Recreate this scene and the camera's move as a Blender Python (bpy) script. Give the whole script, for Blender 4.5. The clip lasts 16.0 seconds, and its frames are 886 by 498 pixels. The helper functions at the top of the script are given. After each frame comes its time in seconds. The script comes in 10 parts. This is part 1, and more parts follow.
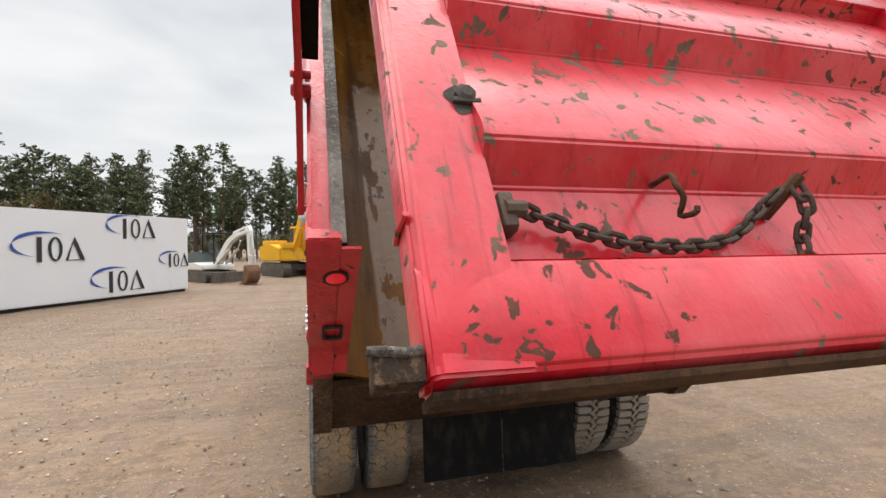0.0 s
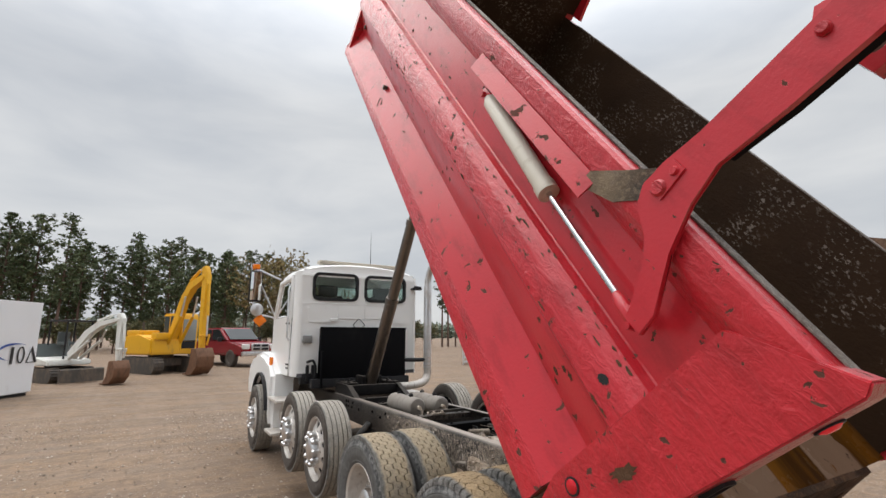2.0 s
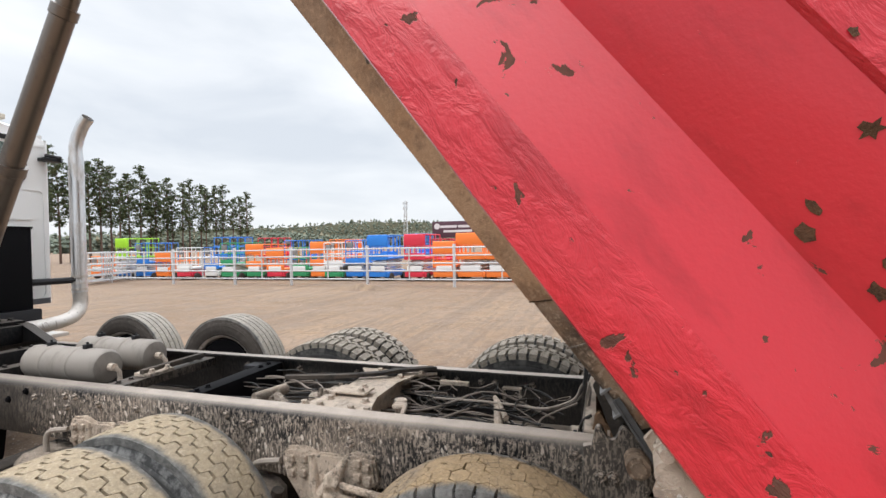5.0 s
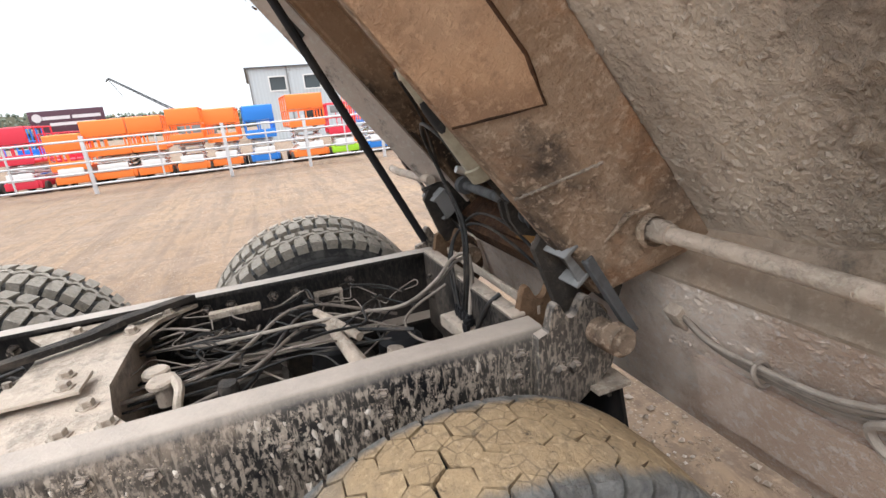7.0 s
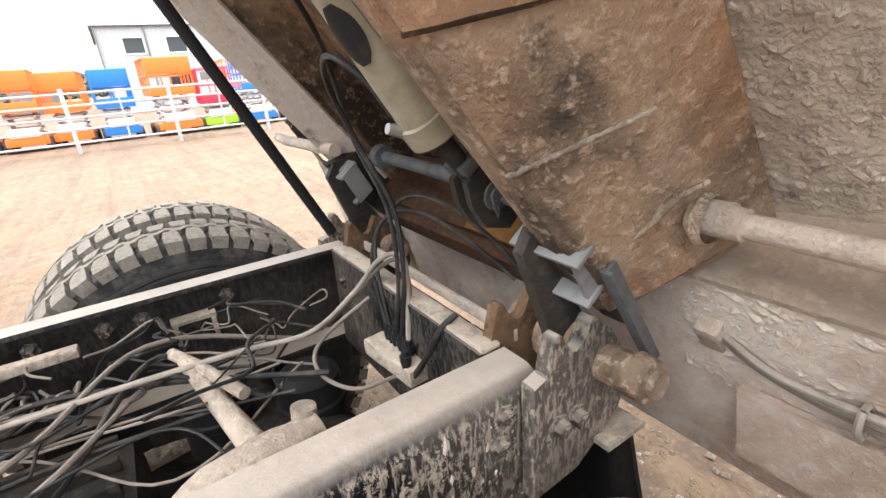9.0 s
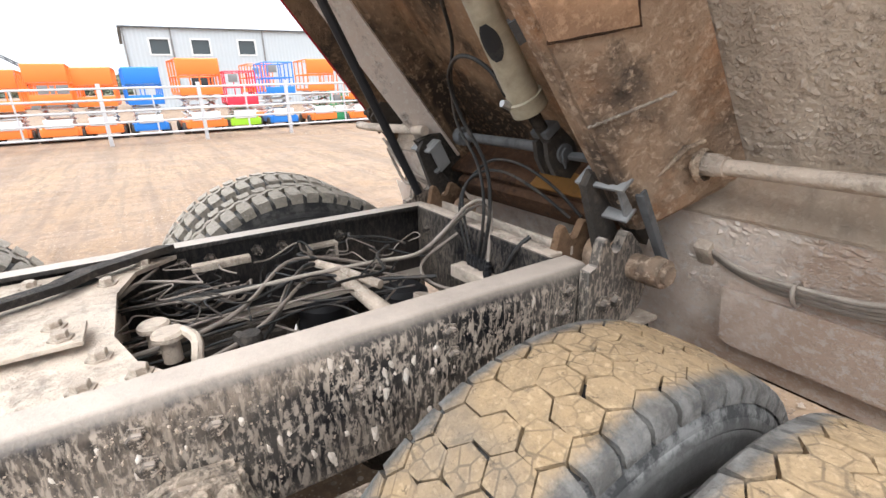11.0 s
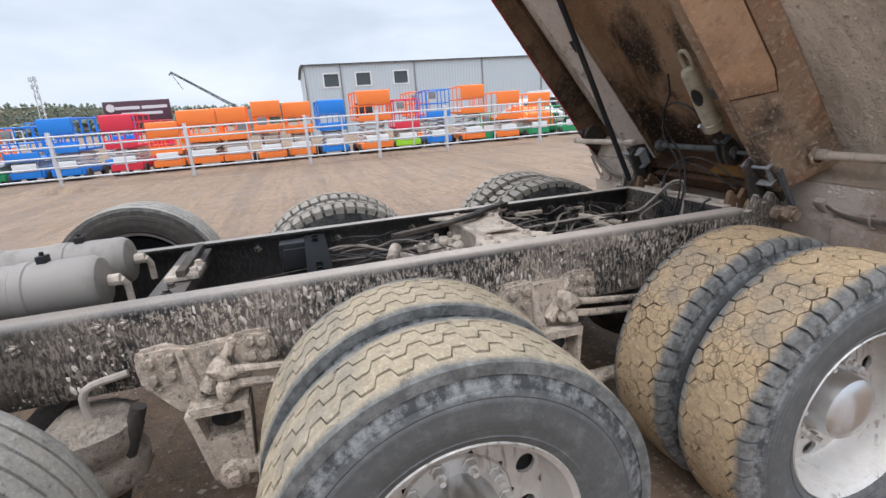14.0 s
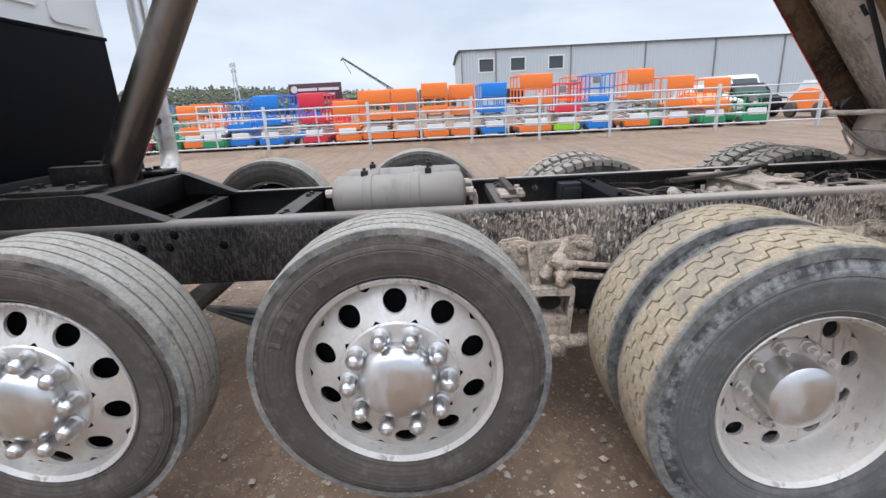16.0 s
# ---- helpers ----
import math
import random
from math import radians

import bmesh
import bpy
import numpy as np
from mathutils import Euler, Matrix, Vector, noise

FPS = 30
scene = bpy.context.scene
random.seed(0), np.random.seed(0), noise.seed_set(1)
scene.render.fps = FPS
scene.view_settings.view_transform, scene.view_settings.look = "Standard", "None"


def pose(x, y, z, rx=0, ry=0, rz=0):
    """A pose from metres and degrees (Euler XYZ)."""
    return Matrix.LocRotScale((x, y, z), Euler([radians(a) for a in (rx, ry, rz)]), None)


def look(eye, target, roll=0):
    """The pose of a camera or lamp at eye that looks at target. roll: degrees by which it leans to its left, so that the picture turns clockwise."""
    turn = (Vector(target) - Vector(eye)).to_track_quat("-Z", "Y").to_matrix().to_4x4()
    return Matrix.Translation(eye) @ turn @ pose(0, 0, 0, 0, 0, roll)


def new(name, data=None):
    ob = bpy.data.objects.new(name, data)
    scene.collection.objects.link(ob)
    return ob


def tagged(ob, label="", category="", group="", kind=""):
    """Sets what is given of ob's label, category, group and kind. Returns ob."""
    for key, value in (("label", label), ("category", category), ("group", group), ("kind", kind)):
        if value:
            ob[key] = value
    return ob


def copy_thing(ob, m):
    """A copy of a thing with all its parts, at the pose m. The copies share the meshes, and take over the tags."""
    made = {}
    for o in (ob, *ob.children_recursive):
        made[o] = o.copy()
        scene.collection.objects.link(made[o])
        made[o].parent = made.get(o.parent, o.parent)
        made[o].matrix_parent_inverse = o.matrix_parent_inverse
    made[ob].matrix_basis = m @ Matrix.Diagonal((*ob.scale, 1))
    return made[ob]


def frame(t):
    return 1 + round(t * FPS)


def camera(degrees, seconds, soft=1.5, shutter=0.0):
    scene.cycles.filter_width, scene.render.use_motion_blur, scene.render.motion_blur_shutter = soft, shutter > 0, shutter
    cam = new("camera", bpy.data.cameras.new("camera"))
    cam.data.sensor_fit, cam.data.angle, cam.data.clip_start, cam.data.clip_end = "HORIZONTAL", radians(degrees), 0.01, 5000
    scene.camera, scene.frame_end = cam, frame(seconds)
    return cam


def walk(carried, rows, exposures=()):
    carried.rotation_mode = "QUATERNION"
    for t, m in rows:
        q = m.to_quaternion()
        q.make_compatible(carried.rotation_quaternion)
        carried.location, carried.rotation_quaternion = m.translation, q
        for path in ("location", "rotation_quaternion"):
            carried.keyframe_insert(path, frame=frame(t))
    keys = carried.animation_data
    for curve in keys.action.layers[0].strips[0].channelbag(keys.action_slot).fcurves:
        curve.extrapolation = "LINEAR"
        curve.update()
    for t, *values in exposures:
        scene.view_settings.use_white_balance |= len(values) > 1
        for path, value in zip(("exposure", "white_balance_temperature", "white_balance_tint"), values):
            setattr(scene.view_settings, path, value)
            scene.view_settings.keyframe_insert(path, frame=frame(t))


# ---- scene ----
cam = camera(86.3, 16.0)
PATH = [
    (0, (-1.198, -3.35, 1.67), (-0.659, -1.424, 1.654), -0.5),
    (0.5, (-1.635, -3.188, 1.66), (-0.942, -1.312, 1.691), 0.0),
    (1, (-2.044, -2.988, 1.705), (-1.233, -1.163, 1.814), 0.1),
    (1.5, (-2.378, -2.67, 1.754), (-1.45, -0.913, 1.985), 0.3),
    (2, (-2.662, -2.336, 1.8), (-1.653, -0.647, 2.159), 0.1),
    (2.5, (-2.836, -1.926, 1.833), (-1.757, -0.306, 2.293), 0.2),
    (3, (-2.872, -1.502, 1.874), (-1.637, -0.005, 2.36), -0.1),
    (3.5, (-2.842, -1.145, 1.82), (-1.366, 0.145, 2.216), -1.6),
    (4, (-2.676, -0.864, 1.769), (-0.975, 0.147, 2.062), -1.9),
    (4.2, (-2.528, -0.761, 1.769), (-0.791, 0.204, 2.003), -1.4),
    (6.3, (-1.661, 0.233, 1.562), (0.272, 0.062, 1.078), -3.3),
    (6.5, (-1.551, 0.246, 1.565), (0.358, -0.038, 1.041), -4.5),
    (7, (-1.31, 0.272, 1.533), (0.495, -0.367, 0.954), -5.5),
    (7.5, (-1.091, 0.218, 1.51), (0.591, -0.664, 0.885), -5.9),
    (8, (-0.936, 0.158, 1.461), (0.682, -0.805, 0.787), -5.2),
    (8.2, (-0.888, 0.16, 1.472), (0.691, -0.831, 0.748), -5.3),
    (10.3, (-0.886, 0.25, 1.439), (0.71, -0.742, 0.754), -2.9),
    (10.5, (-0.967, 0.357, 1.447), (0.63, -0.636, 0.765), -2.7),
    (11, (-1.146, 0.584, 1.43), (0.457, -0.41, 0.767), -1.6),
    (11.5, (-1.293, 0.746, 1.434), (0.317, -0.222, 0.748), -2.8),
    (12, (-1.481, 0.87, 1.46), (0.135, -0.085, 0.769), -2.9),
    (12.5, (-1.685, 0.982, 1.505), (-0.057, 0.046, 0.817), -3.1),
    (13, (-1.839, 1.132, 1.536), (-0.181, 0.235, 0.867), -3.4),
    (13.5, (-1.923, 1.34, 1.54), (-0.175, 0.584, 0.93), -3.6),
    (14, (-2.048, 1.638, 1.541), (-0.204, 1.111, 0.972), -4.1),
    (14.5, (-2.225, 1.924, 1.52), (-0.329, 1.614, 0.964), -4.0),
    (15, (-2.401, 2.132, 1.505), (-0.486, 2.001, 0.942), -3.8),
    (15.5, (-2.427, 2.298, 1.462), (-0.512, 2.267, 0.888), -3.5),
    (16, (-2.404, 2.463, 1.436), (-0.492, 2.468, 0.851), -2.9),
]
walk(cam, [(t, look(eye, target, roll)) for t, eye, target, roll in PATH],
     [(0, 0.78, 6800, 10), (1.5, 0.62, 6700, 10), (2.5, 0.22, 6600, 10), (3.5, 0.12, 6550, 10), (4.2, 0.55, 6550, 10), (6.3, 1.1, 6350, 10), (7.5, 1.6, 6500, 10), (8.2, 1.92, 6550, 10), (10.3, 1.85, 6550, 10), (11.5, 1.52, 6250, 10), (13.0, 1.16, 6200, 10), (14.5, 0.78, 5900, 10), (16, 0.82, 5900, 10)])

# ---- world ----
world = bpy.data.worlds.new("overcast_sky")
scene.world = world
world.use_nodes = True


def make_sky():
    nt = world.node_tree
    bg = nt.nodes["Background"]
    sky = nt.nodes.new("ShaderNodeTexSky")
    sky.sky_type, sky.sun_disc = "NISHITA", False
    sky.sun_elevation, sky.sun_rotation = radians(67), radians(324)
    sky.air_density, sky.dust_density = 1.0, 3.0
    gain = nt.nodes.new("ShaderNodeVectorMath")
    gain.operation, gain.inputs[3].default_value = "SCALE", 0.09
    nt.links.new(sky.outputs[0], gain.inputs[0])
    co = nt.nodes.new("ShaderNodeTexCoord")
    mp = nt.nodes.new("ShaderNodeMapping")
    mp.inputs["Scale"].default_value = (1.0, 1.0, 3.2)
    nt.links.new(co.outputs["Generated"], mp.inputs[0])
    ns = nt.nodes.new("ShaderNodeTexNoise")
    ns.inputs["Scale"].default_value, ns.inputs["Detail"].default_value = 2.6, 6.0
    ns.inputs["Roughness"].default_value, ns.inputs["Distortion"].default_value = 0.5, 0.3
    nt.links.new(mp.outputs[0], ns.inputs["Vector"])
    rp = nt.nodes.new("ShaderNodeValToRGB")
    rp.color_ramp.elements[0].position, rp.color_ramp.elements[0].color = 0.32, (0.66, 0.705, 0.765, 1)
    rp.color_ramp.elements[1].position, rp.color_ramp.elements[1].color = 0.66, (0.90, 0.925, 0.95, 1)
    nt.links.new(ns.outputs["Fac"], rp.inputs[0])
    mx = nt.nodes.new("ShaderNodeMix")
    mx.data_type = "RGBA"
    mx.inputs["Factor"].default_value = 0.88
    nt.links.new(gain.outputs[0], mx.inputs["A"])
    nt.links.new(rp.outputs[0], mx.inputs["B"])
    # an overcast sky is brighter overhead than round the horizon
    sep = nt.nodes.new("ShaderNodeSeparateXYZ")
    nt.links.new(co.outputs["Generated"], sep.inputs[0])
    rise = nt.nodes.new("ShaderNodeMapRange")
    rise.interpolation_type = "SMOOTHSTEP"
    for k, v in enumerate((0.40, 0.95, 0.95, 3.15)):
        rise.inputs[k + 1].default_value = v
    nt.links.new(sep.outputs[2], rise.inputs[0])
    lit = nt.nodes.new("ShaderNodeVectorMath")
    lit.operation = "SCALE"
    nt.links.new(mx.outputs["Result"], lit.inputs[0])
    nt.links.new(rise.outputs[0], lit.inputs[3])
    nt.links.new(lit.outputs[0], bg.inputs["Color"])
    bg.inputs["Strength"].default_value = 0.68


make_sky()
sun_data = bpy.data.lights.new("sun", "SUN")
sun_data.energy, sun_data.angle, sun_data.color = 1.3, radians(70), (1.0, 0.97, 0.93)
sun = new("sun", sun_data)
sun.matrix_world = look((-10, 14, 40), (0, 0, 0))


# ---- materials ----
class Nodes:
    """A short way to write node materials."""

    def __init__(self, name, rough=0.6, metal=0.0):
        self.m = bpy.data.materials.new(name)
        self.m.use_nodes = True
        self.nt = self.m.node_tree
        self.b = self.nt.nodes["Principled BSDF"]
        self.b.inputs["Roughness"].default_value = rough
        self.b.inputs["Metallic"].default_value = metal
        self.co = self.nt.nodes.new("ShaderNodeTexCoord").outputs["Object"]

    def put(self, socket, value):
        if isinstance(value, bpy.types.NodeSocket):
            self.nt.links.new(value, socket)
        elif isinstance(value, tuple) and len(value) == 3 and socket.type == "RGBA":
            socket.default_value = (*value, 1)
        else:
            socket.default_value = value

    def at(self, sx=1.0, sy=1.0, sz=1.0, off=(0, 0, 0)):
        n = self.nt.nodes.new("ShaderNodeMapping")
        n.inputs["Scale"].default_value = (sx, sy, sz)
        n.inputs["Location"].default_value = off
        self.nt.links.new(self.co, n.inputs[0])
        return n.outputs[0]

    def noise(self, scale, detail=4.0, rough=0.55, co=None, bend=0.0):
        n = self.nt.nodes.new("ShaderNodeTexNoise")
        n.inputs["Scale"].default_value, n.inputs["Detail"].default_value = scale, detail
        n.inputs["Roughness"].default_value, n.inputs["Distortion"].default_value = rough, bend
        self.nt.links.new(co or self.co, n.inputs["Vector"])
        return n.outputs["Fac"]

    def cells(self, scale, co=None, what="Distance", feature="F1"):
        n = self.nt.nodes.new("ShaderNodeTexVoronoi")
        n.feature = feature
        n.inputs["Scale"].default_value = scale
        self.nt.links.new(co or self.co, n.inputs["Vector"])
        return n.outputs[what]

    def ramp(self, fac, *stops):
        n = self.nt.nodes.new("ShaderNodeValToRGB")
        e = n.color_ramp.elements
        e[0].position, e[1].position = stops[0][0], stops[-1][0]
        for p, _ in stops[1:-1]:
            e.new(p)
        for el, (p, c) in zip(e, stops):
            el.position = p
            el.color = (c, c, c, 1) if isinstance(c, (int, float)) else (*c, 1)
        self.nt.links.new(fac, n.inputs[0])
        return n.outputs[0]

    def mix(self, fac, a, b, how="MIX"):
        n = self.nt.nodes.new("ShaderNodeMix")
        n.data_type, n.blend_type = "RGBA", how
        self.put(n.inputs["Factor"], fac)
        self.put(n.inputs["A"], a)
        self.put(n.inputs["B"], b)
        return n.outputs["Result"]

    def math(self, how, a, b=0.0):
        n = self.nt.nodes.new("ShaderNodeMath")
        n.operation, n.use_clamp = how, how in ("ADD", "SUBTRACT", "MULTIPLY")
        self.put(n.inputs[0], a)
        self.put(n.inputs[1], b)
        return n.outputs[0]

    def up(self):
        """How far a face looks up, 0 to 1."""
        g = self.nt.nodes.new("ShaderNodeNewGeometry")
        s = self.nt.nodes.new("ShaderNodeSeparateXYZ")
        self.nt.links.new(g.outputs["Normal"], s.inputs[0])
        return self.math("MAXIMUM", s.outputs[2], 0.0)

    def chance(self):
        return self.nt.nodes.new("ShaderNodeObjectInfo").outputs["Random"]

    def island(self):
        return self.nt.nodes.new("ShaderNodeNewGeometry").outputs["Random Per Island"]

    def bump(self, height, strength=0.3, dist=0.02, over=None):
        n = self.nt.nodes.new("ShaderNodeBump")
        n.inputs["Strength"].default_value, n.inputs["Distance"].default_value = strength, dist
        self.nt.links.new(height, n.inputs["Height"])
        if over:
            self.nt.links.new(over, n.inputs["Normal"])
        self.nt.links.new(n.outputs[0], self.b.inputs["Normal"])
        return n.outputs[0]

    def done(self, color, rough=None, metal=None):
        self.put(self.b.inputs["Base Color"], color)
        if rough is not None:
            self.put(self.b.inputs["Roughness"], rough)
        if metal is not None:
            self.put(self.b.inputs["Metallic"], metal)
        return self.m


def red_paint(name, chips, wrinkle, seed, deep=1.0, faded=0.0):
    n = Nodes(name, 0.38)
    dull = 0.0 if faded else 0.010
    base = n.mix(n.noise(1.7, 3, co=n.at(off=(seed, 0, 0))), tuple(v * deep for v in (0.48, 0.008 + dull, 0.020 + dull)), tuple(v * deep for v in (0.60, 0.014 + dull, 0.028 + dull)))
    base = n.mix(n.ramp(n.noise(9, 5, 0.6, n.at(1, 0.35, 1, (seed, 2, 1))), (0.50, 0.0), (0.68, 0.6)), base, tuple(v * deep for v in (0.30, 0.006, 0.012)))
    if faded:
        base = n.mix(n.ramp(n.noise(3.2, 6, 0.65, n.at(1, 1, 0.6, (seed, 3, 3))), (0.40, 0.0), (0.66, 0.9)), base, (0.62, 0.02 + faded, 0.035 + faded))
    big = n.noise(15.0 if not faded else 21.0, 5, 0.58, n.at(1, 0.8, 0.9, (seed, 5, 3)), 0.5)
    part_of = n.math("MULTIPLY", n.ramp(n.noise(1.6, 2, 0.5, n.at(off=(seed, 9, 4))), (0.35, 0.0), (0.60, 1.0)), 0.07)
    mask = n.ramp(n.math("ADD", big, part_of), (chips, 0.0), (chips + 0.01, 1.0))
    small = n.ramp(n.noise(26, 3, 0.5, n.at(off=(seed, 1, 8))), (chips + 0.055, 0.0), (chips + 0.075, 1.0))
    allm = n.math("ADD", mask, small)
    bare = n.mix(n.noise(30, 3), (0.050, 0.020, 0.015), (0.15, 0.060, 0.040))
    if faded:
        drip = n.noise(22, 4, 0.55, n.at(1.6, 0.2, 0.12, (seed, 6, 2)), 0.2)
        base = n.mix(n.ramp(drip, (0.60, 0.0), (0.66, 0.55)), base, (0.30, 0.006, 0.012))
        bare = n.mix(n.ramp(n.noise(2.1, 3, 0.5, n.at(off=(seed, 4, 4))), (0.44, 0.0), (0.56, 1.0)), bare, n.mix(n.noise(40, 4, 0.6), (0.26, 0.185, 0.115), (0.085, 0.072, 0.062)))
        rim = n.ramp(n.math("ADD", big, part_of), (chips - 0.022, 0.0), (chips, 0.55))
        base = n.mix(rim, base, (0.40, 0.012, 0.016))
    col = n.mix(allm, base, bare)
    rough = n.math("ADD", n.math("MULTIPLY", allm, 0.5), n.math("ADD", n.math("MULTIPLY", n.noise(12), 0.2), 0.25))
    h = n.math("SUBTRACT", n.math("ADD", n.math("MULTIPLY", n.noise(17, 5, 0.6, n.at(1.3, 0.5, 1.3), 0.6), wrinkle), n.math("MULTIPLY", n.noise(70, 2), 0.06 + 0.1 * wrinkle)), n.math("MULTIPLY", allm, 0.35))
    n.bump(h, 0.55, 0.025)
    n.b.inputs["Specular IOR Level"].default_value = 0.30
    n.put(n.b.inputs["Coat Weight"], n.ramp(allm, (0.0, 0.55), (1.0, 0.0)))
    n.b.inputs["Coat Roughness"].default_value = 0.20
    return n.done(col, rough)


RED = red_paint("red_paint_chipped", 0.70, 0.05, 0.0, 0.95)
RED_GATE = red_paint("red_paint_gate", 0.655, 0.14, 7.0, 1.05, 0.055)
RED_WRINKLED = red_paint("red_paint_wrinkled", 0.69, 1.2, 3.0, 0.95)


def wet_tub():
    """Bands of pale, wet-polished steel, sky sheen put into their colour, and of amber rusty water along the floor."""
    n = Nodes("wet_rusty_steel", 0.25, 0.0)
    way = n.nt.nodes.new("ShaderNodeSeparateXYZ")
    n.nt.links.new(n.co, way.inputs[0])
    wander = n.math("MULTIPLY", n.math("ADD", n.math("MULTIPLY", n.noise(0.9, 3, 0.5, n.at(1, 0.8, 1)), 0.10), n.math("MULTIPLY", n.noise(12, 6, 0.65, n.at(1, 0.30, 1)), 0.035)), 1 / 2.2)
    shift = n.nt.nodes.new("ShaderNodeMath")
    shift.operation = "MULTIPLY_ADD"
    n.nt.links.new(way.outputs[0], shift.inputs[0])
    shift.inputs[1].default_value, shift.inputs[2].default_value = 1 / 2.2, 0.5 - 0.0675 / 2.2
    across = n.math("ADD", shift.outputs[0], wander)
    bands = []
    for k, x in enumerate((-0.86, -0.40, -0.29, 0.23, 0.69, 0.97)):
        q = (x + 1.1) / 2.2
        bands += [(q - 0.003, float(k % 2)), (q + 0.003, float(1 - k % 2))]
    dry = n.ramp(across, *bands)
    # the pale bands give way to amber higher up, and in small streaks
    height = n.math("ADD", n.math("MULTIPLY", way.outputs[1], 0.2), n.math("MULTIPLY", n.noise(2.4, 5, 0.6), 0.16))
    dry = n.math("MULTIPLY", dry, n.ramp(height, (0.49, 1.0), (0.52, 0.0)))
    dry = n.math("MULTIPLY", dry, n.ramp(n.noise(8, 4, 0.6, n.at(1, 0.35, 1, (3, 1, 1))), (0.59, 1.0), (0.61, 0.05)))
    wet = n.mix(n.ramp(n.noise(2.2, 4, 0.6, n.at(2.6, 0.20, 1, (4, 4, 4))), (0.40, 0.0), (0.66, 1.0)), (0.034, 0.014, 0.004), (0.130, 0.050, 0.007))
    wet = n.mix(n.ramp(n.noise(9, 6, 0.7, n.at(1.6, 0.25, 1)), (0.56, 0.0), (0.66, 0.7)), wet, (0.030, 0.015, 0.008))
    # part of this paleness is reflected sky, painted as base colour
    pale = n.mix(n.noise(5, 5, 0.6, n.at(2, 0.2, 1)), (0.120, 0.072, 0.047), (0.180, 0.115, 0.078))
    spots = n.ramp(n.noise(7, 4, 0.6, n.at(1, 0.6, 1, (2, 6, 1))), (0.64, 0.0), (0.67, 0.9))
    c = n.mix(dry, wet, n.mix(spots, pale, (0.040, 0.022, 0.014)))
    n.bump(n.math("ADD", n.math("MULTIPLY", n.noise(6, 3), 0.5), n.math("MULTIPLY", dry, 0.3)), 0.10, 0.008)
    n.put(n.b.inputs["Specular IOR Level"], n.ramp(dry, (0.0, 0.07), (1.0, 0.17)))
    return n.done(c, n.mix(n.ramp(n.noise(5, 4, 0.6), (0.40, 0.0), (0.62, 1.0)), n.mix(dry, (0.15, 0.15, 0.15), (0.20, 0.20, 0.20)), (0.32, 0.32, 0.32)))


def tub_wall():
    n = Nodes("dark_scraped_steel", 0.55, 0.0)
    c = n.mix(n.noise(2.5, 4), (0.020, 0.012, 0.008), (0.055, 0.031, 0.017))
    grain = n.noise(36, 6, 0.66, n.at(1, 0.7, 1.3))
    fl = n.ramp(grain, (0.55, 0.0), (0.62, 0.8))
    c = n.mix(n.math("MULTIPLY", fl, n.ramp(n.noise(1.9, 4, 0.6), (0.46, 0.0), (0.60, 1.0))), c, (0.25, 0.21, 0.18))
    n.bump(grain, 0.4, 0.015)
    return n.done(c)


def underside(name, c1, c2, c3, lump, crust=0.7):
    n = Nodes(name, 0.85)
    c = n.mix(n.ramp(n.noise(1.6, 4, 0.6, n.at(1, 1, 1, (1, 2, 3)), 0.4), (0.36, 0.0), (0.62, 1.0)), c1, c2)
    c = n.mix(n.ramp(n.noise(1.3, 4, 0.6, n.at(1, 1, 1, (6, 1, 2)), 0.6), (0.47, 0.0), (0.60, 0.85)), c, c3)
    c = n.mix(n.ramp(n.noise(7, 8, 0.7), (0.52, 0.0), (0.68, 0.75)), c, c3)
    c = n.mix(n.ramp(n.noise(46, 7, 0.66), (0.52, 0.0), (0.61, crust * 0.8)), c, tuple(min(0.7, v * 1.2) for v in c2))
    c = n.mix(n.ramp(n.noise(30, 8, 0.72, n.at(off=(3, 7, 2))), (0.54, 0.0), (0.64, crust * 0.85)), c, c3)
    curls = n.ramp(n.noise(75, 4, 0.6, None, 1.2), (0.50, 0.0), (0.60, 1.0))
    h = n.math("ADD", n.math("MULTIPLY", n.noise(16, 8, 0.72, None, 0.15), 0.6), n.math("MULTIPLY", curls, 0.25))
    c = n.mix(n.math("MULTIPLY", curls, 0.28 * crust), c, tuple(min(0.72, v * 1.35) for v in c2))
    n.bump(h, lump, 0.03)
    return n.done(c, n.ramp(n.noise(5, 3), (0.3, 0.6), (0.7, 0.95)))


RUST = underside("rusty_sill_steel", (0.48, 0.305, 0.190), (0.62, 0.48, 0.36), (0.075, 0.054, 0.041), 0.8, 0.6)
SILL_DARK = underside("dark_rusty_plate", (0.135, 0.078, 0.046), (0.235, 0.145, 0.088), (0.022, 0.018, 0.015), 0.6, 0.5)


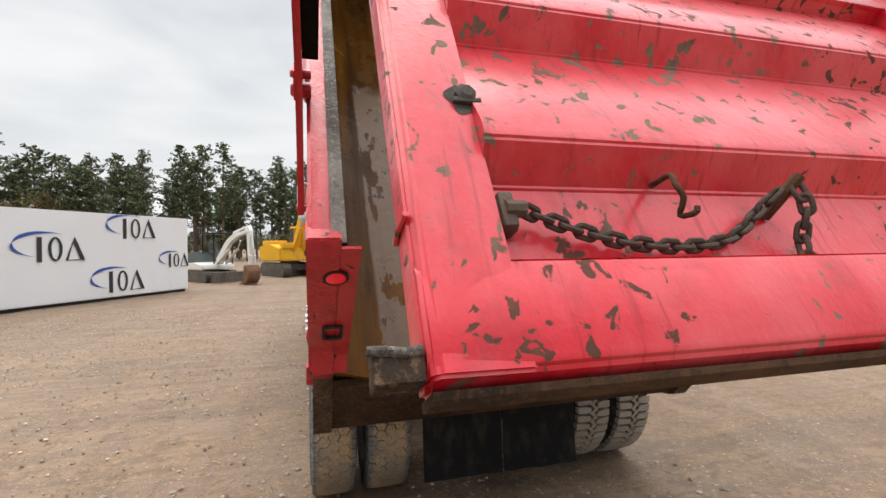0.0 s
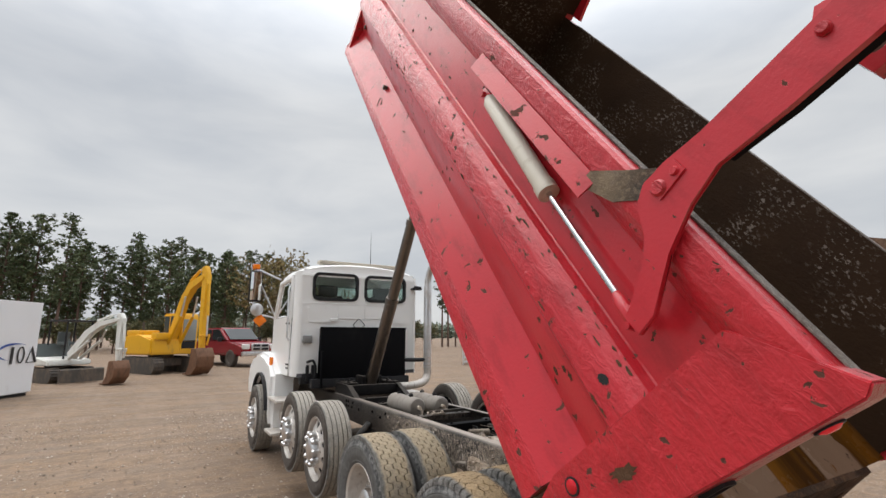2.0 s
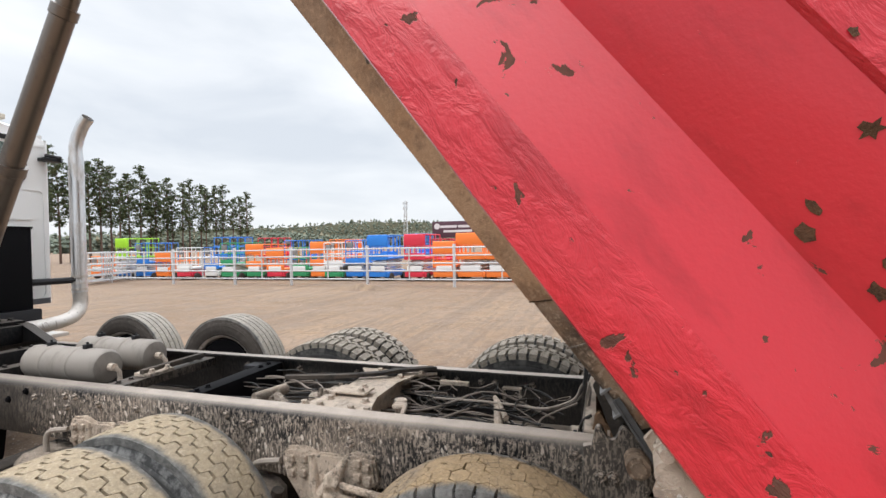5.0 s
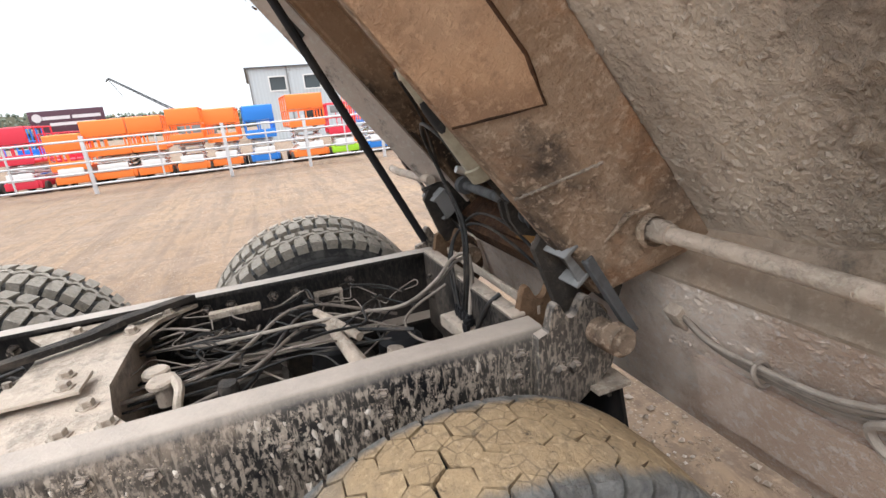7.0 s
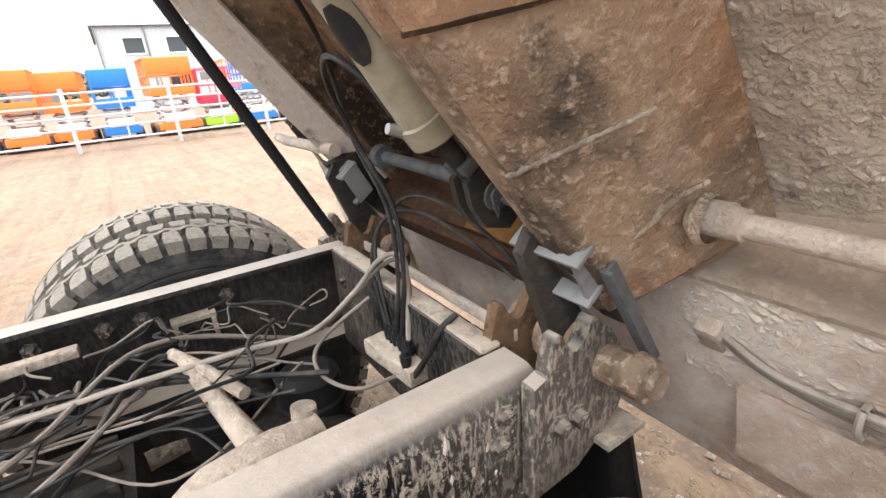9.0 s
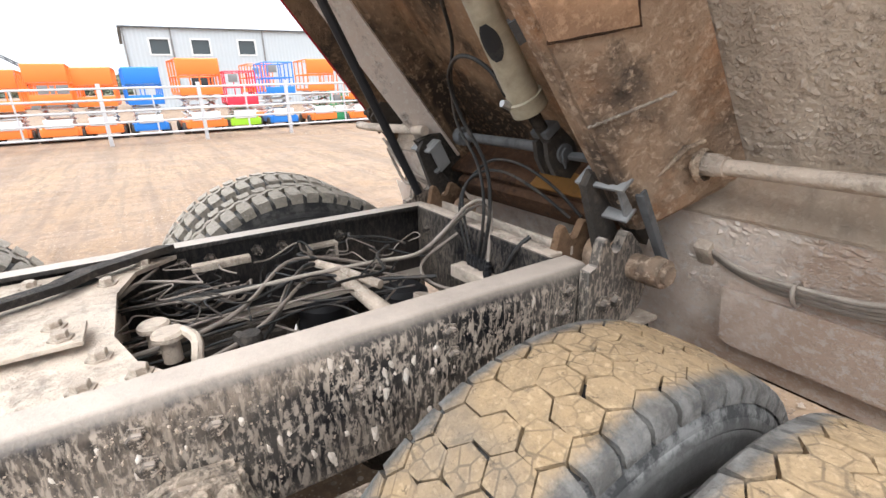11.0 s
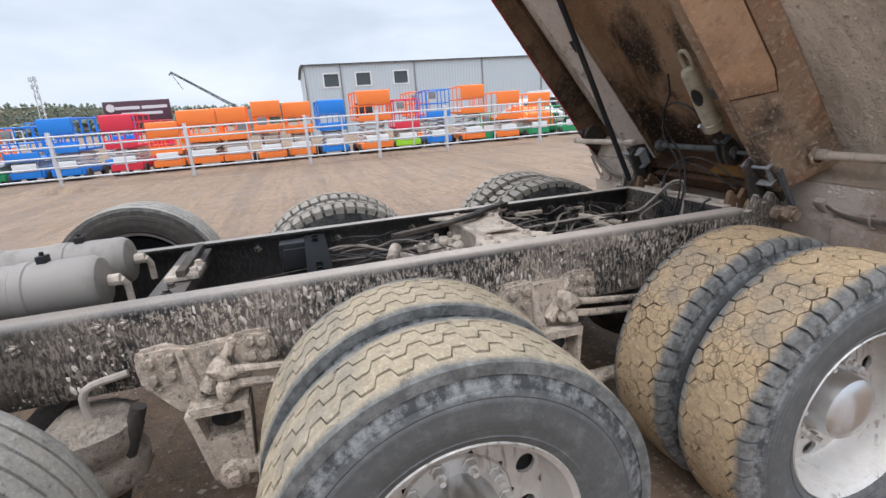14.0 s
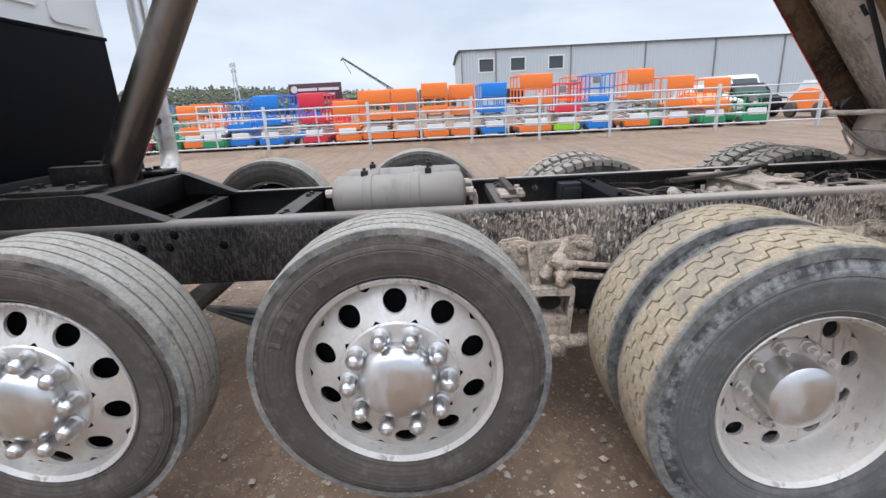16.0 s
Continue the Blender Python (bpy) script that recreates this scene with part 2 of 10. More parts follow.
def soot_shaded(name, brown, pale, soot_shade, reach, rust=0.5, speckle=0.4, relief=0.35):
    """Brown rusty steel with black soot, and shade painted in towards the hinge end."""
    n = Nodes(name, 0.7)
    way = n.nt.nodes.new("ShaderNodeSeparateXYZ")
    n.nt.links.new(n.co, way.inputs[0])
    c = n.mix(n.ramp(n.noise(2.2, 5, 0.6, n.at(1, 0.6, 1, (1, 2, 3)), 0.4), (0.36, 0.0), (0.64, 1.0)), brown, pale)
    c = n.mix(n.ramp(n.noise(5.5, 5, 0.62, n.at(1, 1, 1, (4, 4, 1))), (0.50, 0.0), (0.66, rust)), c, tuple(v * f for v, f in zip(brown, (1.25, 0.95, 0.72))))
    # more black at low y: the hinge end's shade goes into the colour
    smear_shade = n.math("SUBTRACT", n.noise(3.4, 6, 0.6, n.at(1, 0.55, 1, (6, 1, 2)), 0.5), n.math("MULTIPLY", way.outputs[1], 0.12))
    c = n.mix(n.ramp(smear_shade, (reach, 0.0), (reach + 0.15, 0.93)), c, soot_shade)
    c = n.mix(n.ramp(n.noise(11, 7, 0.7, n.at(1, 0.7, 1, (2, 8, 5))), (0.56, 0.0), (0.68, 0.8)), c, soot_shade)
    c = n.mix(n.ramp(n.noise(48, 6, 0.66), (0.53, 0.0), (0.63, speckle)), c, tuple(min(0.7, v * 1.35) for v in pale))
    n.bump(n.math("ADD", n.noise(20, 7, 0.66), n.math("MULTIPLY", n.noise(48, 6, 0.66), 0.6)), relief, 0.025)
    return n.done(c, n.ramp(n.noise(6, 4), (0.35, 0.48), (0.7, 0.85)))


SILL_NEAR = soot_shaded("brown_sill_steel", (0.34, 0.220, 0.138), (0.46, 0.355, 0.268), (0.055, 0.044, 0.037), 0.445, 0.6, 0.6, 0.8)
SILL_FAR = soot_shaded("dark_brown_sill_steel", (0.275, 0.165, 0.095), (0.36, 0.245, 0.160), (0.018, 0.015, 0.013), 0.36)
WEB = soot_shaded("smoked_web_steel", (0.31, 0.24, 0.18), (0.42, 0.345, 0.275), (0.10, 0.082, 0.068), 0.50, 0.3, 0.35, 0.5)
# dust, made paler by ground bounce light painted into the colour
FOOT_BOUNCE = soot_shaded("dusty_bounce_lit_steel", (0.52, 0.43, 0.37), (0.64, 0.55, 0.48), (0.10, 0.08, 0.07), 0.62, 0.15)
PATCH = underside("orange_brown_patch", (0.44, 0.25, 0.135), (0.54, 0.355, 0.225), (0.20, 0.115, 0.070), 0.45, 0.5)
WET_RUST = underside("wet_dark_rust", (0.050, 0.026, 0.016), (0.105, 0.056, 0.032), (0.022, 0.015, 0.012), 0.45)


def floor_mud():
    """Mud caked under the floor: smooth and pale beside the sills, lumpier and darker further out."""
    n = Nodes("mud_caked_floor", 0.9)
    way = n.nt.nodes.new("ShaderNodeSeparateXYZ")
    n.nt.links.new(n.co, way.inputs[0])
    out = n.nt.nodes.new("ShaderNodeMath")
    out.operation = "ABSOLUTE"
    n.nt.links.new(way.outputs[0], out.inputs[0])
    wave = n.noise(2.6, 6, 0.62, n.at(1, 0.45, 1), 0.4)
    thick = n.ramp(n.math("ADD", n.math("MULTIPLY", out.outputs[0], 0.55), n.math("MULTIPLY", wave, 0.42)), (0.60, 0.0), (0.80, 1.0))
    lumps = n.noise(26, 7, 0.68, n.at(1, 0.8, 1), 0.3)
    skin = n.mix(n.noise(3.0, 5, 0.6, n.at(2, 0.5, 1)), (0.64, 0.55, 0.455), (0.75, 0.67, 0.57))
    crust = n.mix(n.ramp(lumps, (0.42, 0.0), (0.60, 1.0)), (0.215, 0.168, 0.132), (0.62, 0.53, 0.435))
    c = n.mix(n.math("MULTIPLY", thick, 0.9), skin, crust)
    c = n.mix(n.ramp(n.noise(1.4, 5, 0.65, n.at(1, 0.6, 1, (5, 2, 0)), 0.6), (0.54, 0.0), (0.66, 0.55)), c, (0.16, 0.12, 0.09))
    c = n.mix(n.ramp(n.noise(34, 6, 0.7, n.at(off=(2, 2, 7))), (0.58, 0.0), (0.66, 0.6)), c, (0.15, 0.115, 0.088))
    high = n.math("ADD", n.math("MULTIPLY", lumps, n.math("ADD", n.math("MULTIPLY", thick, 0.7), 0.15)), n.math("MULTIPLY", n.noise(70, 3), 0.15))
    n.bump(high, 1.0, 0.045)
    return n.done(c, n.ramp(wave, (0.3, 0.75), (0.7, 0.97)))


FLOOR_UNDER = floor_mud()
APRON = underside("dusty_apron_steel", (0.68, 0.56, 0.47), (0.76, 0.67, 0.58), (0.40, 0.28, 0.205), 0.5, 0.4)
DARK_IRON = underside("dirty_dark_iron", (0.020, 0.018, 0.017), (0.050, 0.043, 0.037), (0.11, 0.088, 0.07), 0.4)
AMBER_WET = underside("wet_amber_plate", (0.17, 0.078, 0.014), (0.26, 0.12, 0.022), (0.03, 0.016, 0.009), 0.3, 0.2)
WORN_STEEL = underside("worn_olive_steel", (0.15, 0.105, 0.065), (0.26, 0.20, 0.125), (0.022, 0.018, 0.016), 0.4, 0.4)
DUSTY_IRON = underside("dust_coated_iron", (0.48, 0.385, 0.305), (0.62, 0.52, 0.43), (0.13, 0.105, 0.085), 0.5, 0.45)
TUB, WALL_IN = wet_tub(), tub_wall()


def frame_paint(name, amount, dusty=None):
    """Black chassis paint with splashed mud, dusted where it looks up."""
    n = Nodes(name, 0.5)
    base = n.mix(n.ramp(n.noise(3, 5, 0.6), (0.40, 0.0), (0.75, 1.0)), (0.009, 0.009, 0.011), tuple(0.009 + 0.17 * amount * v for v in (0.9, 0.78, 0.66)))
    runs = n.noise(105, 5, 0.62, n.at(1, 1, 0.22), 0.15)
    spots = n.noise(80, 7, 0.70, n.at(1, 0.9, 0.55), 0.2)
    blot = n.noise(2.3, 3, 0.5, n.at(1, 1, 1.5, (3, 1, 0)))
    gate = n.ramp(blot, (0.34 - amount * 0.12, 0.15), (0.56, 1.0))
    m = n.math("MULTIPLY", n.math("MAXIMUM", n.ramp(runs, (0.515, 0.0), (0.60, 0.65)), n.ramp(spots, (0.52, 0.0), (0.585, 0.76))), gate)
    # thrown up by the rear wheels, little of it further forward
    way = n.nt.nodes.new("ShaderNodeSeparateXYZ")
    n.nt.links.new(n.co, way.inputs[0])
    along = n.math("ADD", n.math("MULTIPLY", way.outputs[1], 0.2), n.math("MULTIPLY", n.noise(3.0, 5, 0.6), 0.16))
    reach = n.ramp(along, (0.50, 1.0), (0.64, 0.12))
    base = n.mix(reach, (0.008, 0.008, 0.009), base)
    m = n.math("MULTIPLY", n.math("MULTIPLY", m, amount), reach)
    mud = n.mix(n.noise(20, 3), (0.52, 0.42, 0.335), (0.68, 0.58, 0.48))
    # a thin brown coat of dried spray in broad patches
    coat = n.math("MULTIPLY", n.ramp(n.noise(2.0, 5, 0.6, n.at(1, 0.8, 1.2, (2, 5, 3))), (0.44, 0.0), (0.58, 0.75 * amount)), n.math("MULTIPLY", reach, n.ramp(n.noise(60, 6, 0.7, n.at(1, 1, 0.4)), (0.38, 0.1), (0.56, 1.0))))
    coat = n.math("MULTIPLY", coat, n.ramp(n.up(), (0.2, 1.0), (0.65, 0.35)))
    base = n.mix(coat, base, (0.33, 0.265, 0.21))
    m = n.math("MULTIPLY", m, n.ramp(n.up(), (0.15, 1.0), (0.55, 0.12)))
    c = n.mix(m, base, mud)
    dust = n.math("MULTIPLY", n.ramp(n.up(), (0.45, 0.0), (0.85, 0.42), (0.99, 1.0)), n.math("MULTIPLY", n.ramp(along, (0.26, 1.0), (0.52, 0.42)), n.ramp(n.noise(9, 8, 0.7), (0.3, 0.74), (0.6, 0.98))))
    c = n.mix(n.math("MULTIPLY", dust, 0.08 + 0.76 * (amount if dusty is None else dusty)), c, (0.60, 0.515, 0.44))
    n.bump(n.math("ADD", m, n.math("MULTIPLY", n.noise(50, 3), 0.3)), 0.5, 0.012)
    return n.done(c, n.math("ADD", n.math("MULTIPLY", m, 0.4), 0.42))


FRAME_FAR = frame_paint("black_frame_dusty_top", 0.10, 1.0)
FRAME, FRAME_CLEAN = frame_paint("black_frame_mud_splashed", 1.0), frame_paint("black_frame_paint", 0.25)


def rubber(name, mud, tint, patchy=0.65, bare=None, cracked=False):
    """Tread rubber under a skin of dried mud, cracked and rubbed through in places."""
    n = Nodes(name, 0.85)
    base = n.mix(n.noise(5, 4), (0.022, 0.023, 0.024), (0.060, 0.060, 0.060))
    skin = n.mix(n.noise(7, 5, 0.65), tint, tuple(v * f for v, f in zip(tint, (0.80, 0.74, 0.62))))
    skin = n.mix(n.ramp(n.noise(60, 5, 0.7), (0.45, 0.0), (0.68, 0.65)), skin, tuple(v * 0.50 for v in tint))
    skin = n.mix(n.ramp(n.noise(90, 3, 0.6, n.at(off=(1, 4, 2))), (0.56, 0.0), (0.64, 0.5)), skin, tuple(min(0.8, v * 1.25) for v in tint))
    if cracked:
        crack = n.cells(34, n.at(1, 1, 1), "Distance", "DISTANCE_TO_EDGE")
        skin = n.mix(n.math("MULTIPLY", n.ramp(crack, (0.02, 1.0), (0.07, 0.0)), n.ramp(n.noise(6, 3), (0.42, 0.0), (0.58, 0.8))), skin, tuple(v * 0.32 for v in tint))
    c = n.mix(n.ramp(n.noise(14, 6, 0.7), (0.62 - mud * 0.46, 0.0), (0.76 - mud * 0.42, 1.0)), base, skin)
    c = n.mix(n.ramp(n.noise(2.6, 4, 0.6, n.at(off=(5, 3, 1))), (0.52, 0.0), (0.66, patchy)), c, (0.150, 0.145, 0.138))
    c = n.mix(n.ramp(n.noise(30, 6, 0.75, n.at(off=(7, 1, 1))), (0.60, 0.0), (0.68, 0.75)), c, (0.040, 0.036, 0.032))
    if bare:
        # the mud is rubbed off towards the shoulders
        way = n.nt.nodes.new("ShaderNodeSeparateXYZ")
        n.nt.links.new(n.co, way.inputs[0])
        out = n.nt.nodes.new("ShaderNodeMath")
        out.operation = "ABSOLUTE"
        n.nt.links.new(way.outputs[0], out.inputs[0])
        edge = n.math("ADD", out.outputs[0], n.math("MULTIPLY", n.noise(11, 6, 0.65, n.at(off=(2, 9, 5))), 0.06))
        rubbed = n.mix(n.ramp(n.noise(24, 6, 0.7), (0.42, 0.0), (0.66, 1.0)), (0.085, 0.090, 0.094), (0.215, 0.218, 0.215))
        c = n.mix(n.ramp(edge, (bare, 0.0), (bare + 0.022, 0.9)), c, rubbed)
    n.bump(n.noise(40, 7, 0.72), 0.9, 0.014)
    return n.done(c)


TREAD_MUD = rubber("tread_rubber_muddy", 0.86, (0.47, 0.350, 0.222), 0.55, 0.120, True)
TREAD_DUST = rubber("tread_rubber_dusty", 0.80, (0.39, 0.37, 0.345), 0.35, 0.130)
TREAD_FAR = rubber("tread_rubber_grey_dust", 0.95, (0.37, 0.34, 0.305), 0.0)
TREAD_GREY = rubber("tread_rubber_tan", 0.86, (0.47, 0.395, 0.295), 0.55, 0.128)


def sidewall_rubber(name, dark, light, dust, ring):
    """Sidewall rubber, scuffed and greyer outside the radius ring, brown with dust inside it."""
    n = Nodes(name, 0.8)
    way = n.nt.nodes.new("ShaderNodeSeparateXYZ")
    n.nt.links.new(n.co, way.inputs[0])
    flat = n.nt.nodes.new("ShaderNodeCombineXYZ")
    n.nt.links.new(way.outputs[1], flat.inputs[0])
    n.nt.links.new(way.outputs[2], flat.inputs[1])
    far = n.nt.nodes.new("ShaderNodeVectorMath")
    far.operation = "LENGTH"
    n.nt.links.new(flat.outputs[0], far.inputs[0])
    rad = n.math("ADD", far.outputs["Value"], n.math("MULTIPLY", n.noise(7, 5, 0.6), 0.03))
    c = n.mix(n.noise(2.4, 6, 0.6), dark, light)
    c = n.mix(n.ramp(n.noise(20, 8, 0.75), (0.50, 0.0), (0.74, 0.5)), c, dust)
    scuffed = n.mix(n.ramp(n.noise(26, 6, 0.7, n.at(0.4, 1, 1)), (0.45, 0.0), (0.62, 1.0)), tuple(v * 0.55 for v in dark), tuple(v * 1.05 for v in dust))
    c = n.mix(n.ramp(rad, (ring + 0.008, 0.0), (ring + 0.030, 0.85)), c, scuffed)
    c = n.mix(n.ramp(n.noise(6, 6, 0.7, n.at(off=(3, 8, 4))), (0.58, 0.0), (0.70, 0.5)), c, tuple(v * 0.6 for v in dark))
    # faint rings where the mould and the dust stop
    wave = n.nt.nodes.new("ShaderNodeMath")
    wave.operation = "SINE"
    turn = n.nt.nodes.new("ShaderNodeMath")
    turn.operation = "MULTIPLY"
    n.nt.links.new(far.outputs["Value"], turn.inputs[0])
    turn.inputs[1].default_value = 420.0
    n.nt.links.new(turn.outputs[0], wave.inputs[0])
    c = n.mix(n.math("MULTIPLY", n.ramp(wave.outputs[0], (0.55, 0.0), (0.95, 1.0)), n.ramp(n.noise(3, 3), (0.4, 0.0), (0.6, 0.30))), c, tuple(v * 0.45 for v in dark))
    n.bump(n.math("ADD", n.math("MULTIPLY", n.noise(70, 5, 0.65), 0.7), n.math("MULTIPLY", n.noise(20, 5, 0.65), 0.3)), 0.4, 0.005)
    return n.done(c)


SIDEWALL = sidewall_rubber("sidewall_rubber", (0.046, 0.039, 0.035), (0.100, 0.086, 0.075), (0.185, 0.165, 0.145), 0.415)
SIDEWALL_GREY = sidewall_rubber("sidewall_rubber_grey", (0.056, 0.058, 0.060), (0.110, 0.106, 0.100), (0.215, 0.215, 0.210), 0.435)
SIDEWALL_BLACK = sidewall_rubber("sidewall_rubber_black", (0.018, 0.018, 0.019), (0.040, 0.039, 0.038), (0.085, 0.080, 0.074), 0.46)
# near-black that paints the shade inside tyre grooves, holes and slots
GAP_DARK = rubber("gap_dark", 0.1, (0.10, 0.08, 0.06))


def metal(name, col, rough, dirt, tint=(0.30, 0.25, 0.20)):
    n = Nodes(name, rough, 1.0)
    d = n.ramp(n.noise(9, 5, 0.65, n.at(1, 1, 0.45)), (0.66 - dirt * 0.3, 0.0), (0.85 - dirt * 0.2, 0.8))
    n.bump(n.noise(40, 3), 0.05, 0.01)
    return n.done(n.mix(d, col, tint), n.math("ADD", n.math("MULTIPLY", d, 0.5), rough), n.math("SUBTRACT", 1.0, n.math("MULTIPLY", d, 0.9)))


def wheel_alloy(name, col, metallic):
    """Weathered wheel aluminium: matt, with brown runs and specks of road dirt."""
    n = Nodes(name, 0.5, metallic)
    c = n.mix(n.noise(4, 5, 0.6), tuple(v * 0.86 for v in col), col)
    runs = n.ramp(n.noise(38, 5, 0.65, n.at(1, 1, 0.16), 0.3), (0.56, 0.0), (0.64, 0.75))
    c = n.mix(n.math("MULTIPLY", runs, n.ramp(n.noise(5, 3, 0.5, n.at(off=(4, 2, 2))), (0.44, 0.0), (0.58, 1.0))), c, (0.16, 0.125, 0.10))
    film = n.ramp(n.noise(9, 7, 0.7), (0.44, 0.0), (0.70, 0.7))
    c = n.mix(film, c, (0.42, 0.37, 0.32))
    n.bump(n.noise(60, 4), 0.06, 0.006)
    return n.done(c, n.math("ADD", n.math("MULTIPLY", film, 0.3), 0.46), n.math("SUBTRACT", metallic, n.math("MULTIPLY", film, 0.5)))


ALLOY = wheel_alloy("dull_aluminium", (0.66, 0.635, 0.605), 0.60)
ALLOY_DULL = wheel_alloy("weathered_aluminium", (0.64, 0.605, 0.565), 0.50)
CHROME = metal("chrome", (0.64, 0.64, 0.645), 0.30, 0.62, (0.40, 0.36, 0.32))
BRIGHT_ROD = metal("bright_chromed_rod", (0.66, 0.67, 0.68), 0.16, 0.05)
HANGER_MUD = underside("mud_caked_casting", (0.40, 0.312, 0.24), (0.56, 0.455, 0.36), (0.06, 0.052, 0.046), 0.8, 0.95)
BAG_MUD = underside("mud_caked_rubber", (0.20, 0.16, 0.125), (0.34, 0.28, 0.225), (0.05, 0.043, 0.038), 0.8, 0.8)
PALE_MUD = underside("pale_dry_mud", (0.58, 0.50, 0.42), (0.70, 0.62, 0.54), (0.42, 0.34, 0.27), 0.4, 0.4)
CAP_STEEL = underside("dull_rusty_cap", (0.12, 0.10, 0.085), (0.26, 0.23, 0.20), (0.05, 0.04, 0.035), 0.5)
STEEL_DULL = metal("dull_grey_steel", (0.50, 0.50, 0.50), 0.5, 0.5)
CHAIN = underside("oily_chain_steel", (0.022, 0.018, 0.016), (0.060, 0.046, 0.038), (0.10, 0.07, 0.05), 0.4)
GALV = metal("galvanised_pipe", (0.62, 0.63, 0.64), 0.5, 0.4, (0.5, 0.48, 0.46))


def paint(name, col, rough=0.4, dirt=0.25, tint=(0.30, 0.24, 0.19), fine=1.0):
    n = Nodes(name, rough)
    c = n.mix(n.noise(1.3 * fine, 3), tuple(v * 0.93 for v in col), tuple(min(1, v * 1.05) for v in col))
    d = n.ramp(n.noise(4 * fine, 6, 0.65, n.at(1, 1, 0.5)), (0.68 - dirt * 0.3, 0.0), (0.92 - dirt * 0.2, 0.75))
    n.bump(n.noise(14 * fine, 3), 0.06, 0.01)
    return n.done(n.mix(d, c, tint), n.math("ADD", n.math("MULTIPLY", d, 0.4), rough))


WHITE = paint("white_cab_paint", (0.80, 0.80, 0.79), 0.35, 0.14, (0.52, 0.49, 0.45))
BLACK = paint("black_plate_paint", (0.006, 0.006, 0.007), 0.6, 0.35, (0.018, 0.017, 0.016))
PLASTIC = paint("black_plastic", (0.022, 0.022, 0.024), 0.5, 0.3, (0.10, 0.085, 0.07))
MAST = metal("oily_mast_steel", (0.20, 0.175, 0.155), 0.34, 0.40, (0.06, 0.05, 0.045))
YELLOW = paint("yellow_machine_paint", (0.72, 0.38, 0.012), 0.42, 0.30, (0.25, 0.16, 0.07))
MINI_WHITE = paint("off_white_machine_paint", (0.66, 0.66, 0.62), 0.45, 0.35)
GREY_GREEN = paint("grey_green_machine_paint", (0.085, 0.10, 0.10), 0.5, 0.3)
TRACK_IRON = paint("muddy_track_iron", (0.06, 0.052, 0.045), 0.7, 0.75, (0.22, 0.165, 0.12))
BUCKET_RUST = paint("rusty_bucket_steel", (0.155, 0.072, 0.036), 0.7, 0.75, (0.052, 0.036, 0.028), 1.6)
PICKUP_RED = paint("dark_red_car_paint", (0.19, 0.007, 0.014), 0.22, 0.10)
ORANGE = paint("orange_lift_paint", (0.82, 0.20, 0.035), 0.45, 0.15)
BLUE = paint("blue_lift_paint", (0.02, 0.19, 0.62), 0.45, 0.15)
GREEN = paint("green_lift_paint", (0.03, 0.27, 0.11), 0.45, 0.15)
LIME = paint("lime_lift_paint", (0.32, 0.62, 0.03), 0.45, 0.12)
LIFT_RED = paint("red_lift_paint", (0.62, 0.03, 0.06), 0.45, 0.15)
LIFT_WHITE = paint("white_lift_paint", (0.66, 0.66, 0.65), 0.5, 0.3)
LIFT_GREY = paint("grey_lift_steel", (0.20, 0.20, 0.20), 0.5, 0.4)
FENCE_WHITE = paint("white_fence_pipe", (0.50, 0.50, 0.515), 0.45, 0.2, (0.42, 0.38, 0.34))
BANNER = paint("white_banner_vinyl", (0.74, 0.75, 0.77), 0.45, 0.12, (0.55, 0.53, 0.50), 0.5)
INK_BLACK = paint("black_print", (0.02, 0.02, 0.022), 0.5, 0.0)
INK_BLUE = paint("blue_print", (0.03, 0.08, 0.32), 0.5, 0.0)
SIGN_BROWN = paint("dark_maroon_sign", (0.075, 0.028, 0.045), 0.5, 0.1)
SIGN_INK = paint("pale_print", (0.62, 0.58, 0.60), 0.5, 0.0)
FLAP = paint("muddy_flap_rubber", (0.009, 0.009, 0.010), 0.65, 0.6, (0.055, 0.047, 0.04), 2.5)
HOSE = paint("black_rubber_hose", (0.020, 0.020, 0.020), 0.45, 0.65, (0.16, 0.125, 0.10), 4.0)
HOSE_DUST = paint("dusty_rubber_hose", (0.24, 0.20, 0.17), 0.7, 0.6, (0.05, 0.045, 0.04), 4.0)
HOSE_PALE = paint("mud_coated_hose", (0.36, 0.31, 0.265), 0.8, 0.7, (0.14, 0.118, 0.10), 4.0)
BRACKET_GREY = paint("grey_bracket_paint", (0.115, 0.118, 0.122), 0.6, 0.7, (0.03, 0.027, 0.025), 4.0)
STEP_GREY = paint("dusty_step_paint", (0.235, 0.235, 0.235), 0.65, 0.7, (0.05, 0.045, 0.04), 4.0)
TANK_GREY = paint("dusty_grey_tank_paint", (0.24, 0.215, 0.19), 0.6, 0.5, (0.10, 0.085, 0.072), 2.0)
CYL_PAINT = paint("cream_cylinder_paint", (0.58, 0.55, 0.47), 0.45, 0.3, (0.20, 0.15, 0.09), 2.0)
CYL_DIRTY = paint("stained_cylinder_paint", (0.47, 0.42, 0.315), 0.35, 0.85, (0.12, 0.088, 0.048), 2.6)
CYL_BLACK = paint("worn_black_paint", (0.022, 0.022, 0.024), 0.5, 0.5, (0.12, 0.11, 0.09), 6.0)
AMBER = paint("amber_lens", (0.85, 0.20, 0.01), 0.2, 0.05)
RED_LENS = paint("red_lens", (0.55, 0.01, 0.02), 0.15, 0.1)
# red lens with a faint red emission added
GLOW_LENS = paint("glow_red_lens", (0.70, 0.01, 0.02), 0.15, 0.05)
GLOW_LENS.node_tree.nodes["Principled BSDF"].inputs["Emission Color"].default_value = (1.0, 0.02, 0.05, 1)
GLOW_LENS.node_tree.nodes["Principled BSDF"].inputs["Emission Strength"].default_value = 0.12
